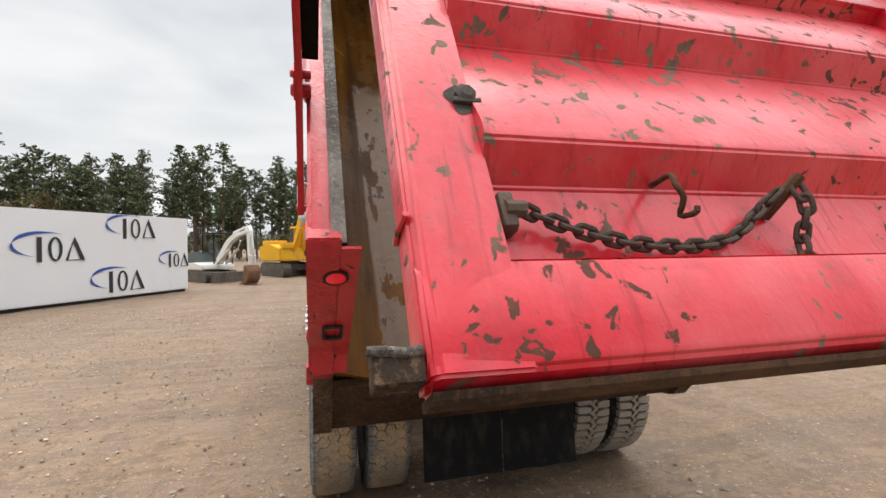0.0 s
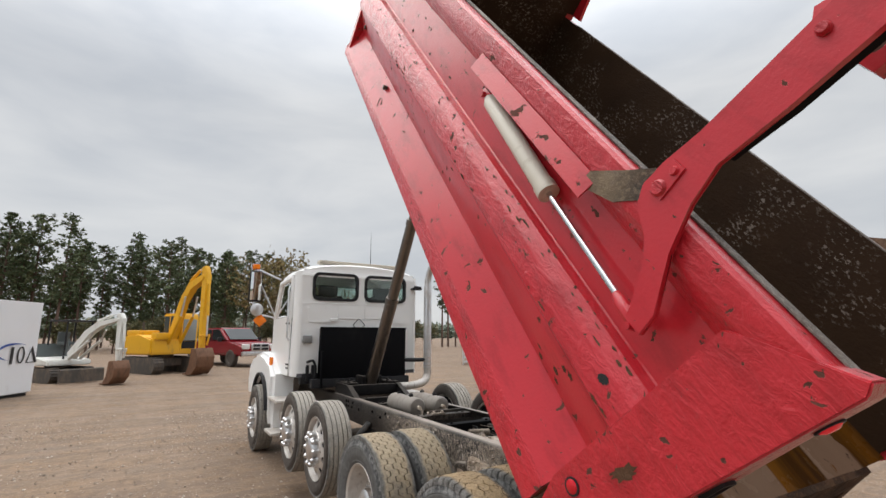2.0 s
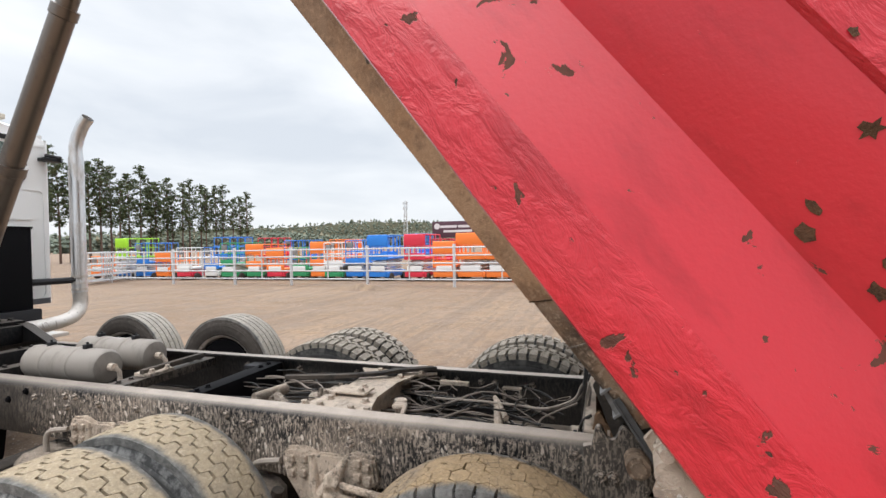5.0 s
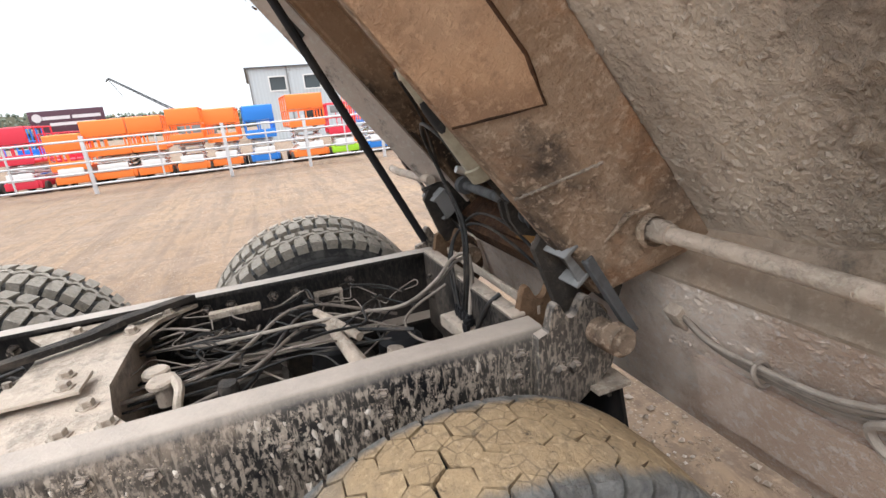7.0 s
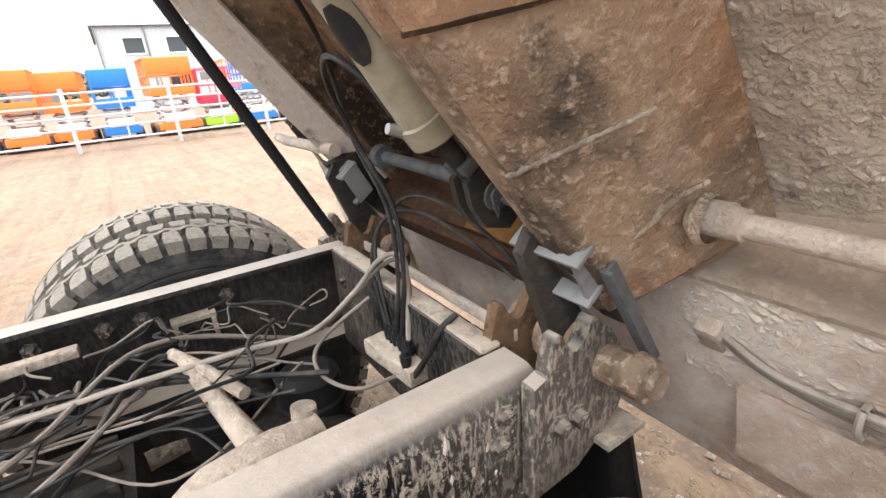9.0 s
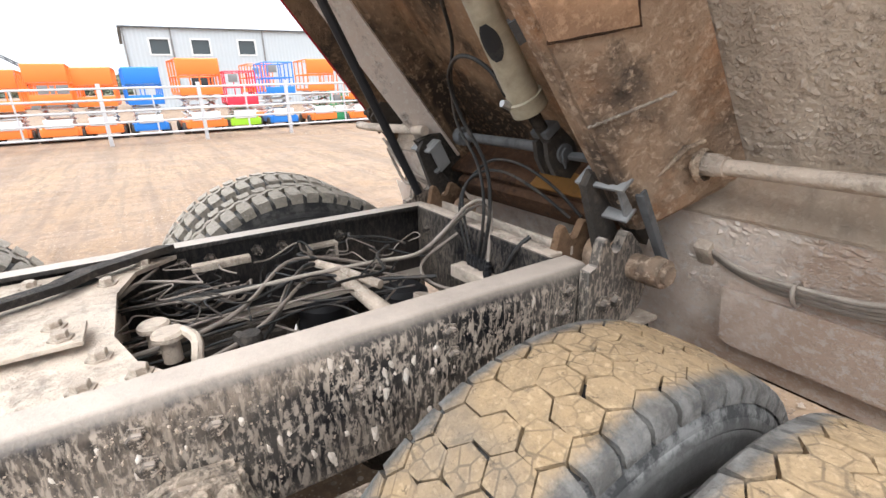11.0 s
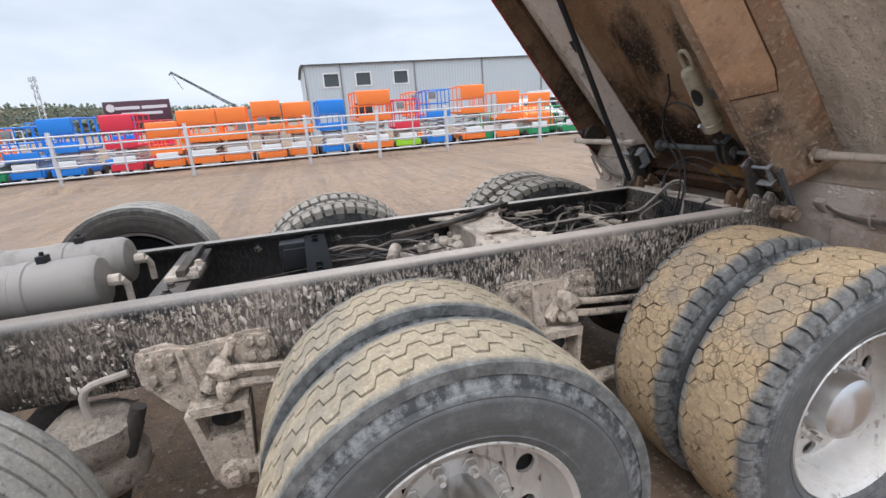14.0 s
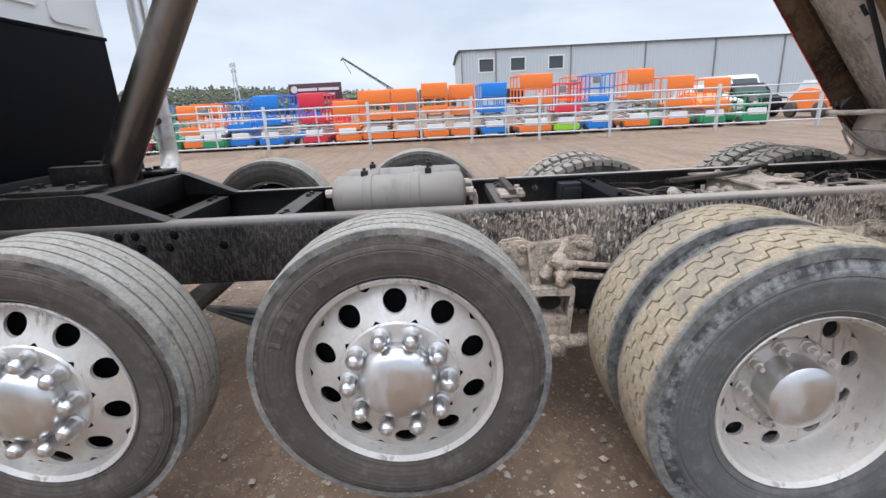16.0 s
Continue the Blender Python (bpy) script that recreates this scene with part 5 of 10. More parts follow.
    lathe(bm, [(0.001, 0.05), (0.022, 0.05), (0.026, 0.03), (0.045, 0.028), (0.052, 0.015), (0.052, -0.05), (0.001, -0.05)], 18, Matrix.Translation((s * 0.53, y - 0.04, 0.393)) @ pose(0, 0, 0, 0, 0, 0 if s < 0 else 180))
    caked(bm, 0.003, 30, y, 1)
    part("bushing", bm, HANGER_MUD, leg)
    # clump of mud and the rod ends over the leg
    bm = bmesh.new()
    bmesh.ops.create_icosphere(bm, subdivisions=3, radius=0.040, matrix=Matrix.Translation((s * 0.515, y - 0.065, 0.775)))
    bmesh.ops.create_icosphere(bm, subdivisions=3, radius=0.036, matrix=Matrix.Translation((s * 0.525, y - 0.07, 0.715)))
    for v in bm.verts:
        v.co += v.normal * 0.022 * noise.noise((v.co.x * 26, v.co.y * 26, v.co.z * 30))
    part("rod_end", bm, HANGER_MUD, ob)
    for dz, r in ((0.02, 0.014), (-0.03, 0.016)):
        bm = bmesh.new()
        tube(bm, curve_pts([(s * 0.52, y - 0.07, 0.755 + dz), (s * 0.515, y - 0.2, 0.735 + dz), (s * 0.49, y - 0.42, 0.70 + dz)], 8), r, 8)
        part("torque_rod", bm, HANGER_MUD, ob)
    bm = bmesh.new()
    tube(bm, [(s * 0.52, y - 0.05, 0.40), (s * 0.54, y - 0.30, 0.42), (s * 0.56, y - 0.55, 0.44)], [0.035, 0.03, 0.03], 12)
    part("torque_rod", bm, HANGER_MUD, ob)
    bm = bmesh.new()
    lathe(bm, [(0.001, 0.13), (0.10, 0.13), (0.135, 0.10), (0.14, 0.04), (0.12, 0.0), (0.14, -0.04), (0.135, -0.10), (0.1, -0.13), (0.001, -0.13)], 20, Matrix.Translation((s * 0.46, y + 0.36, 0.55)) @ pose(0, 0, 0, 0, 90, 0))
    caked(bm, 0.008, 18, y + 5, 1)
    part("air_bag", bm, BAG_MUD, ob)
    bm = bmesh.new()
    tube(bm, [(s * 0.50, y + 0.20, 0.70), (s * 0.505, y + 0.27, 0.52), (s * 0.51, y + 0.33, 0.34)], 0.024, 12)
    part("damper", bm, DARK_IRON, ob)
    bm = bmesh.new()
    tube(bm, curve_pts([(s * 0.455, y + 0.22, 0.80), (s * 0.475, y + 0.34, 0.775), (s * 0.48, y + 0.345, 0.66), (s * 0.48, y + 0.34, 0.56)], 14), 0.013, 8)
    part("air_pipe", bm, HOSE_PALE, ob)


for s in (-1, 1):
    hanger(0.77, s)
    hanger(2.04, s)


def tanks():
    for x, z, r in ((-0.17, 1.035, 0.098), (0.13, 1.03, 0.098)):
        bm = bmesh.new()
        prof = [(0.001, 0.315), (0.05, 0.312), (0.085, 0.30), (r, 0.28), (r, 0.10), (r + 0.004, 0.095), (r + 0.004, 0.06), (r, 0.055), (r, -0.12), (r + 0.004, -0.125), (r + 0.004, -0.16), (r, -0.165), (r, -0.28), (0.085, -0.30), (0.05, -0.312), (0.001, -0.315)]
        lathe(bm, prof, 32, Matrix.Translation((x, 2.66, z)) @ pose(0, 0, 0, 0, 0, 90))
        tk = part("air_tank", bm, TANK_GREY, truck, "dusty grey air tank with strap bands")
        bm = bmesh.new()
        tube(bm, [(x, 2.35, z), (x, 2.31, z)], 0.022, 8)
        tube(bm, [(x, 2.31, z), (x + 0.02, 2.30, z - 0.03), (x + 0.02, 2.30, z - 0.10)], 0.013, 8)
        part("tank_fitting", bm, DUSTY_IRON, tk)
        bm = bmesh.new()
        tube(bm, [(x, 2.97, z + 0.02), (x, 3.01, z + 0.02)], 0.02, 8)
        part("tank_fitting", bm, DUSTY_IRON, tk)
        for y in (2.52, 2.82):
            bm = bmesh.new()
            box(bm, (x, y, z + r + 0.008), (0.04, 0.03, 0.03), 0.004)
            tube(bm, [(x, y, z + r), (x, y, z + r + 0.035)], 0.007, 6)
            part("strap_clamp", bm, PLASTIC, tk)


tanks()


def hoist_base():
    bm = bmesh.new()
    for s in (-1, 1):
        prism(bm, [(3.66, 1.006), (4.45, 1.006), (4.45, 1.135), (4.00, 1.14), (3.93, 1.125)], s * 0.33, s * 0.40)
        box(bm, (s * 0.30, 4.16, 1.15), (0.16, 0.34, 0.02), 0.005)
    box(bm, (0, 4.0, 1.06), (0.66, 0.12, 0.14), 0.01)
    box(bm, (0, 4.38, 1.08), (0.66, 0.10, 0.14), 0.01)
    box(bm, (-0.12, 4.18, 1.18), (0.06, 0.26, 0.12), 0.01)
    box(bm, (0.12, 4.18, 1.18), (0.06, 0.26, 0.12), 0.01)
    for x in (-0.33, -0.25, 0.25, 0.33):
        for y in (4.0, 4.2):
            bolt(bm, (x, y + 0.08, 1.16), (0, 0, 1), 0.018, 0.02)
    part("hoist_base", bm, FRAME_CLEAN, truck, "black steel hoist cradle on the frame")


hoist_base()


def hoist_mast():
    """The telescopic hoist, three stages, drawn out to the front of the raised body."""
    a, b = Vector((0, 4.10, 1.15)), Vector((0, 2.06, 4.60))
    d = (b - a).normalized()
    stages = (("mast_barrel", 0.0, 1.32, 0.082, MAST), ("mast_stage", 1.30, 2.42, 0.070, MAST), ("mast_stage", 2.40, 3.55, 0.058, MAST), ("mast_stage", 3.53, 4.10, 0.047, MAST))
    for name, lo, hi, r, mat in stages:
        bm = bmesh.new()
        tube(bm, [a + d * lo, a + d * (hi - 0.07), a + d * (hi - 0.065), a + d * hi], [r, r, r + 0.008, r + 0.008], 28)
        part(name, bm, mat, truck)


hoist_mast()


def hoses():
    """Air lines and wiring between the rails."""
    r = random.Random(21)
    for k in range(12):
        x0 = -0.28 + 0.047 * k
        z = 0.80 + 0.012 * (k % 5)
        y_end = r.uniform(-0.1, 0.2)
        ctrl = [(x0, 3.3, z), (x0 + r.uniform(-0.08, 0.08), 2.2, z - 0.03), (x0 + r.uniform(-0.08, 0.08), 1.25, z + r.uniform(0, 0.05)), (x0 * 0.8 + 0.05, 0.55, z + r.uniform(0.0, 0.08)), (r.uniform(-0.15, 0.28), 0.25, 0.87 + r.uniform(-0.05, 0.07)), (r.uniform(-0.2, 0.25), y_end, 0.86 + r.uniform(-0.04, 0.06))]
        bm = bmesh.new()
        tube(bm, curve_pts(ctrl, 40), r.choice((0.003, 0.0042, 0.006)), 7)
        part("air_line", bm, HOSE if k % 2 else HOSE_DUST, truck)
    # the lines that climb from the valve block to the raised body
    def line(ctrl, rad, mat, n=48):
        bm = bmesh.new()
        tube(bm, curve_pts(ctrl, n), rad, 8)
        part("air_line", bm, mat, truck)
    line([(-0.069, -0.22, 0.90), (-0.095, -0.23, 1.08), (-0.060, -0.24, 1.208), (0.022, -0.22, 1.327), (0.030, -0.18, 1.436), (-0.05, -0.145, 1.485), (-0.138, -0.13, 1.488), (-0.200, -0.15, 1.452), (-0.220, -0.180, 1.395)], 0.0055, HOSE)
    line([(-0.045, -0.22, 0.89), (-0.060, -0.235, 1.07), (-0.010, -0.25, 1.198), (0.085, -0.24, 1.32), (0.050, -0.20, 1.447), (-0.05, -0.14, 1.53), (-0.11, -0.07, 1.62)], 0.0048, HOSE)
    line([(-0.028, -0.22, 0.885), (0.031, -0.23, 1.014), (0.070, -0.25, 1.094), (0.057, -0.28, 1.153), (-0.006, -0.31, 1.205), (-0.103, -0.34, 1.199), (-0.207, -0.37, 1.146), (-0.285, -0.40, 1.072)], 0.0048, HOSE)
    line([(-0.010, -0.22, 0.88), (0.060, -0.23, 1.036), (0.069, -0.26, 1.123), (0.017, -0.29, 1.170), (-0.062, -0.32, 1.172), (-0.161, -0.36, 1.124), (-0.243, -0.40, 1.060)], 0.0048, HOSE)
    line([(0.245, 0.90, 0.89), (0.225, 0.68, 0.90), (0.154, 0.50, 0.91), (0.106, 0.279, 0.93), (0.079, 0.077, 0.935), (0.040, -0.06, 0.945), (0.075, -0.18, 0.985), (0.009, -0.22, 1.072), (-0.032, -0.25, 1.095), (-0.080, -0.245, 1.072), (-0.100, -0.22, 0.90)], 0.0058, HOSE_PALE, 80)
    line([(0.265, 0.90, 0.88), (0.245, 0.68, 0.89), (0.180, 0.48, 0.90), (0.128, 0.27, 0.92), (0.100, 0.07, 0.925), (0.055, -0.07, 0.935), (0.085, -0.19, 0.975), (0.015, -0.235, 1.058), (-0.040, -0.255, 1.078), (-0.075, -0.25, 1.02), (-0.082, -0.225, 0.90)], 0.0052, HOSE_DUST, 80)
    line([(0.03, -0.20, 0.985), (0.035, -0.092, 0.93), (-0.009, -0.043, 0.91), (-0.068, -0.045, 0.89), (-0.126, -0.087, 0.88), (-0.138, -0.165, 0.88)], 0.0045, HOSE_DUST)
    line([(-0.15, -0.20, 0.87), (-0.19, -0.21, 0.93), (-0.22, -0.23, 1.00), (-0.235, -0.26, 1.03)], 0.0065, HOSE)
    # tangle of thin wiring and lines along the far rail
    for k in range(26):
        y0 = r.uniform(-0.15, 0.55)
        ctrl = [(r.uniform(0.05, 0.31), y0 + r.uniform(-0.03, 0.03), r.uniform(0.88, 0.955))]
        for _ in range(r.choice((4, 5, 6))):
            last = ctrl[-1]
            ctrl.append((min(0.32, max(-0.18, last[0] + r.uniform(-0.10, 0.10))), last[1] + r.uniform(-0.05, 0.12), min(0.965, max(0.86, last[2] + r.uniform(-0.035, 0.035)))))
        line(ctrl, r.choice((0.0022, 0.003, 0.0042)), HOSE if k % 3 else HOSE_DUST, 30)
    for k in range(12):
        # a few more behind the plate crossmember
        ctrl = [(r.uniform(-0.20, 0.28), 1.02, r.uniform(0.86, 0.94))]
        for _ in range(5):
            last = ctrl[-1]
            ctrl.append((min(0.30, max(-0.26, last[0] + r.uniform(-0.08, 0.08))), last[1] + r.uniform(0.04, 0.16), min(0.955, max(0.85, last[2] + r.uniform(-0.03, 0.03)))))
        line(ctrl, r.choice((0.003, 0.0045, 0.006)), HOSE if k % 3 else HOSE_DUST, 30)
    # valve block with fittings, on a bracket from the rear channel
    bm = bmesh.new()
    box(bm, (-0.062, -0.205, 0.868), (0.185, 0.055, 0.040), 0.005, Matrix.Translation((-0.062, -0.205, 0.868)) @ Matrix.Rotation(0.10, 4, "Z") @ Matrix.Translation((0.062, 0.205, -0.868)))
    block = part("valve_block", bm, DUSTY_IRON, truck, "dusty air valve block with brass fittings")
    fit = None
    for x, y in ((-0.069, -0.22), (-0.045, -0.22), (-0.028, -0.22), (-0.010, -0.22), (-0.100, -0.22), (-0.082, -0.225), (-0.13, -0.195)):
        m = Matrix.Translation((x, y, 0.885))
        if fit is None:
            bm = bmesh.new()
            tube(bm, [(0, 0, 0), (0, 0, 0.012), (0, 0, 0.0121), (0, 0, 0.028), (0, 0, 0.0281), (0, 0, 0.040)], [0.011, 0.011, 0.013, 0.013, 0.009, 0.009], 6)
            fit = part("fitting", bm, PLASTIC, block, m=m)
        else:
            share(fit, m)
    # cluster of dusty valves and elbows before the plate crossmember
    for x, y, z, k in ((-0.08, 1.00, 0.905, 1.0), (0.02, 0.975, 0.91, 0.9), (0.055, 1.03, 0.90, 1.1), (-0.03, 1.10, 0.895, 1.0), (-0.16, 1.04, 0.89, 1.1)):
        bm = bmesh.new()
        lathe(bm, [(0.001, 0.030 * k), (0.018 * k, 0.030 * k), (0.030 * k, 0.018 * k), (0.030 * k, 0.0), (0.024 * k, -0.004), (0.024 * k, -0.05), (0.001, -0.05)], 14, Matrix.Translation((x, y, z + 0.02)) @ pose(0, 0, 0, 0, 90, 0))
        tube(bm, [(x, y, z), (x + 0.05, y + 0.01, z + 0.005), (x + 0.075, y + 0.012, z + 0.02), (x + 0.078, y + 0.012, z + 0.05)], 0.011, 8)
        tube(bm, [(x, y, z - 0.01), (x - 0.045, y + 0.02, z - 0.01)], 0.014, 6)
        caked(bm, 0.003, 40, k, 1)
        part("relay_valve", bm, DUSTY_IRON, truck)
    for x, y, z in ((0.015, 0.64, 0.925), (-0.06, 0.615, 0.930)):
        bm = bmesh.new()
        lathe(bm, [(0.001, 0.012), (0.028, 0.012), (0.034, 0.006), (0.034, -0.004), (0.020, -0.008), (0.020, -0.06), (0.001, -0.06)], 16, Matrix.Translation((x, y, z)) @ pose(0, 0, 0, 0, 90, 0))
        part("relay_valve", bm, DUSTY_IRON, truck)
    bm = bmesh.new()
    tube(bm, curve_pts([(-0.02, 0.60, 0.925), (-0.085, 0.575, 0.935), (-0.125, 0.565, 0.93), (-0.150, 0.572, 0.90), (-0.160, 0.580, 0.82)], 16), 0.012, 8)
    part("elbow_pipe", bm, DUSTY_IRON, truck)
    # coiled bundle and bracket on the far rail
    for k in range(10):
        c = (0.27 + r.uniform(-0.02, 0.02), 0.52 + r.uniform(-0.05, 0.05), 0.87)
        ra = r.uniform(0.04, 0.085)
        pts = [(c[0] + ra * math.cos(a) * 0.6, c[1] + ra * math.sin(a) * 1.3, c[2] + 0.02 * math.sin(3 * a + k)) for a in [i * math.tau / 20 for i in range(18)]]
        bm = bmesh.new()
        tube(bm, pts, 0.004, 5)
        part("wire_loop", bm, HOSE if k % 2 else HOSE_DUST, truck)
    bm = bmesh.new()
    box(bm, (0.31, 0.45, 0.945), (0.030, 0.16, 0.022), 0.004)
    part("line_bracket", bm, DUSTY_IRON, truck)
    bm = bmesh.new()
    for y in (0.10, 0.185):
        box(bm, (0.325, y, 0.905), (0.040, 0.010, 0.055), 0.002)
    box(bm, (0.325, 0.1425, 0.935), (0.040, 0.10, 0.010), 0.002)
    part("line_bracket", bm, DUSTY_IRON, truck)
    # torque rod over the axle with its bushings
    bm = bmesh.new()
    tube(bm, [(0.137, 0.184, 0.925), (0.02, 0.155, 0.895), (-0.143, 0.113, 0.85)], [0.016, 0.020, 0.026], 12)
    part("torque_rod", bm, DUSTY_IRON, truck)
    bm = bmesh.new()
    tube(bm, [(0.19, 0.205, 0.925), (0.10, 0.165, 0.925), (-0.045, 0.105, 0.915)], 0.013, 10)
    part("link_rod", bm, DUSTY_IRON, truck)
    bm = bmesh.new()
    tube(bm, [(-0.155, 0.255, 0.815), (-0.165, 0.20, 0.835), (-0.165, 0.12, 0.845), (-0.15, 0.05, 0.850), (-0.140, 0.005, 0.855)], [0.030, 0.046, 0.050, 0.036, 0.030], 14)
    tube(bm, [(-0.13, 0.03, 0.85), (-0.125, 0.022, 0.895)], [0.028, 0.024], 12)
    tube(bm, [(-0.26, 0.24, 0.79), (-0.15, 0.17, 0.82)], 0.045, 12)
    caked(bm, 0.006, 22, 4, 1)
    part("rod_knuckle", bm, DUSTY_IRON, truck, "cast rod knuckle coated in dust")
    bm = bmesh.new()
    tube(bm, [(-0.10, 1.28, 0.93), (-0.18, 1.12, 0.88)], 0.03, 10)
    tube(bm, [(-0.20, 1.33, 0.95), (-0.02, 1.28, 0.95)], 0.028, 12)
    box(bm, (-0.11, 1.3, 0.90), (0.09, 0.07, 0.10), 0.02)
    part("torque_rod", bm, DUSTY_IRON, truck)
    # relay valves next to the plate crossmember
    for x, y in ((-0.20, 0.50), (-0.12, 0.46), (-0.05, 1.08), (0.12, 1.12)):
        bm = bmesh.new()
        lathe(bm, [(0.001, 0.035), (0.022, 0.035), (0.026, 0.025), (0.026, -0.01), (0.018, -0.02), (0.018, -0.07), (0.001, -0.07)], 14, Matrix.Translation((x, y, 0.88)) @ pose(0, 0, 0, 0, 90, 0))
        tube(bm, [(x, y, 0.88), (x + 0.07, y + 0.02, 0.88)], 0.014, 8)
        tube(bm, [(x, y, 0.86), (x - 0.02, y - 0.08, 0.86)], 0.014, 8)
        part("relay_valve", bm, DARK_IRON if y < 0.6 else DUSTY_IRON, truck)
    bm = bmesh.new()
    lathe(bm, [(0.001, 0.09), (0.055, 0.09), (0.075, 0.075), (0.078, 0.02), (0.084, 0.015), (0.084, -0.005), (0.078, -0.01), (0.078, -0.10), (0.001, -0.11)], 24, Matrix.Translation((0.12, -0.05, 0.72)) @ pose(0, 0, 0, 0, 90, 0))
    part("brake_chamber", bm, PLASTIC, truck)
    # ribbed carrier of the rear axle
    bm = bmesh.new()
    box(bm, (0.02, 0.52, 0.66), (0.40, 0.42, 0.22), 0.05)
    carrier = part("axle_carrier", bm, DARK_IRON, truck, "dark ribbed axle carrier")
    for k in range(5):
        bm = bmesh.new()
        box(bm, (-0.13 + 0.075 * k, 0.52, 0.775), (0.016, 0.36, 0.04), 0.005)
        part("rib", bm, DARK_IRON, carrier)
    # added filler: blocks bright ground showing between tyre and carrier
    bm = bmesh.new()
    lathe(bm, [(0.001, 0.10), (0.06, 0.10), (0.085, 0.08), (0.088, 0.02), (0.094, 0.015), (0.094, -0.005), (0.088, -0.01), (0.088, -0.10), (0.001, -0.11)], 24, Matrix.Translation((0.36, 0.15, 0.63)) @ pose(0, 0, 0, 0, 90, 0))
    part("brake_chamber", bm, PLASTIC, truck)
    bm = bmesh.new()
    tube(bm, [(-0.27, 0.80, 0.86), (-0.20, 0.80, 0.87), (-0.165, 0.79, 0.86), (-0.16, 0.78, 0.72)], 0.016, 10)
    part("elbow_pipe", bm, DUSTY_IRON, truck)
    bm = bmesh.new()
    tube(bm, [(0, 5.2, 0.80), (0, 3.4, 0.74), (0, 1.6, 0.60), (0, 0.3, 0.56)], 0.05, 12)
    part("drive_shaft", bm, DARK_IRON, truck)
    bm = bmesh.new()
    box(bm, (0.30, 1.72, 0.90), (0.10, 0.14, 0.15), 0.012)
    box(bm, (0.24, 1.72, 0.90), (0.02, 0.10, 0.10), 0.004)
    part("valve_box", bm, PLASTIC, truck)
    bm = bmesh.new()
    box(bm, (-0.08, 2.12, 1.0), (0.16, 0.12, 0.02), 0.004)
    lb = part("line_bracket", bm, DUSTY_IRON, truck)
    bm = bmesh.new()
    box(bm, (0.05, 2.12, 1.015), (0.42, 0.035, 0.03), 0.004)
    part("cross_strip", bm, DARK_IRON, lb)
    bolts([((x, 2.08, 1.01), (0, 0, 1)) for x in (-0.13, -0.03)], 0.014, 0.02, DUSTY_IRON, lb)
    for s in (-1, 1):
        for k in range(3):
            bm = bmesh.new()
            ctrl = [(s * 0.44, 3.0 + 0.05 * k, 0.80), (s * (0.55 + 0.03 * k), 3.05, 0.66), (s * 0.62, 3.2, 0.60 + 0.03 * k), (s * 0.5, 3.5, 0.64)]
            tube(bm, curve_pts(ctrl, 20), 0.014, 8)
            part("brake_hose", bm, HOSE, truck)


hoses()


# ---- the dump truck: raised body. Its own axes: x across, y along the body from the hinge, z up from its sills ----
BED = pose(0, -0.395, 0.987, 52.0, 0, 0)
LONG = 4.56


def bed_shell():
    bm = bmesh.new()
    prism(bm, [(-1.10, 0.64), (-0.80, 0.475), (0.80, 0.475), (1.10, 0.64), (1.10, 0.61), (0.80, 0.45), (-0.80, 0.45), (-1.10, 0.61)], -0.37, 4.52, "y")
    bed = part("dump_body", bm, TUB, truck, "red steel dump body raised steeply, floor wet and rusty", m=BED)
    bm = bmesh.new()
    prism(bm, [(-1.115, 0.375), (-1.0, 0.33), (-0.85, 0.302), (-0.60, 0.29), (0.60, 0.29), (0.85, 0.302), (1.0, 0.33), (1.115, 0.375), (1.115, 0.39), (1.0, 0.345), (0.85, 0.317), (0.60, 0.305), (-0.60, 0.305), (-0.85, 0.317), (-1.0, 0.345), (-1.115, 0.39)], -0.30, 4.50, "y")
    part("floor_underside", bm, FLOOR_UNDER, bed, "underside of the floor caked in grey-brown mud")
    bm = bmesh.new()
    r = random.Random(77)
    for k in range(5000):
        s = -1 if r.random() < 0.7 else 1
        x, u = s * r.uniform(0.57, 1.08), 0.12 + 3.4 * r.random() ** 1.6
        if noise.noise((x * 2.5, u * 1.7, 4)) < r.uniform(-0.55, 0.35):
            continue
        w = abs(x)
        z = 0.291 + max(0, w - 0.60) * 0.046 + max(0, w - 0.85) * 0.14 + max(0, w - 1.0) * 0.20
        a, q = r.uniform(0, math.tau), r.uniform(0.003, 0.009)
        ring = [bm.verts.new((x + q * r.uniform(0.5, 1.4) * math.cos(a + t), u + q * r.uniform(0.5, 1.6) * math.sin(a + t), z)) for t in (0, 1.25, 2.5, 3.75, 5.0)]
        tip = bm.verts.new((x, u, z - q * r.uniform(0.3, 0.8)))
        for t in range(5):
            bm.faces.new((ring[t], ring[(t + 1) % 5], tip))
    tagged(part("mud_crust", bm, FLOOR_UNDER, bed, smooth=100), kind="stuff")
    return bed


bed = bed_shell()


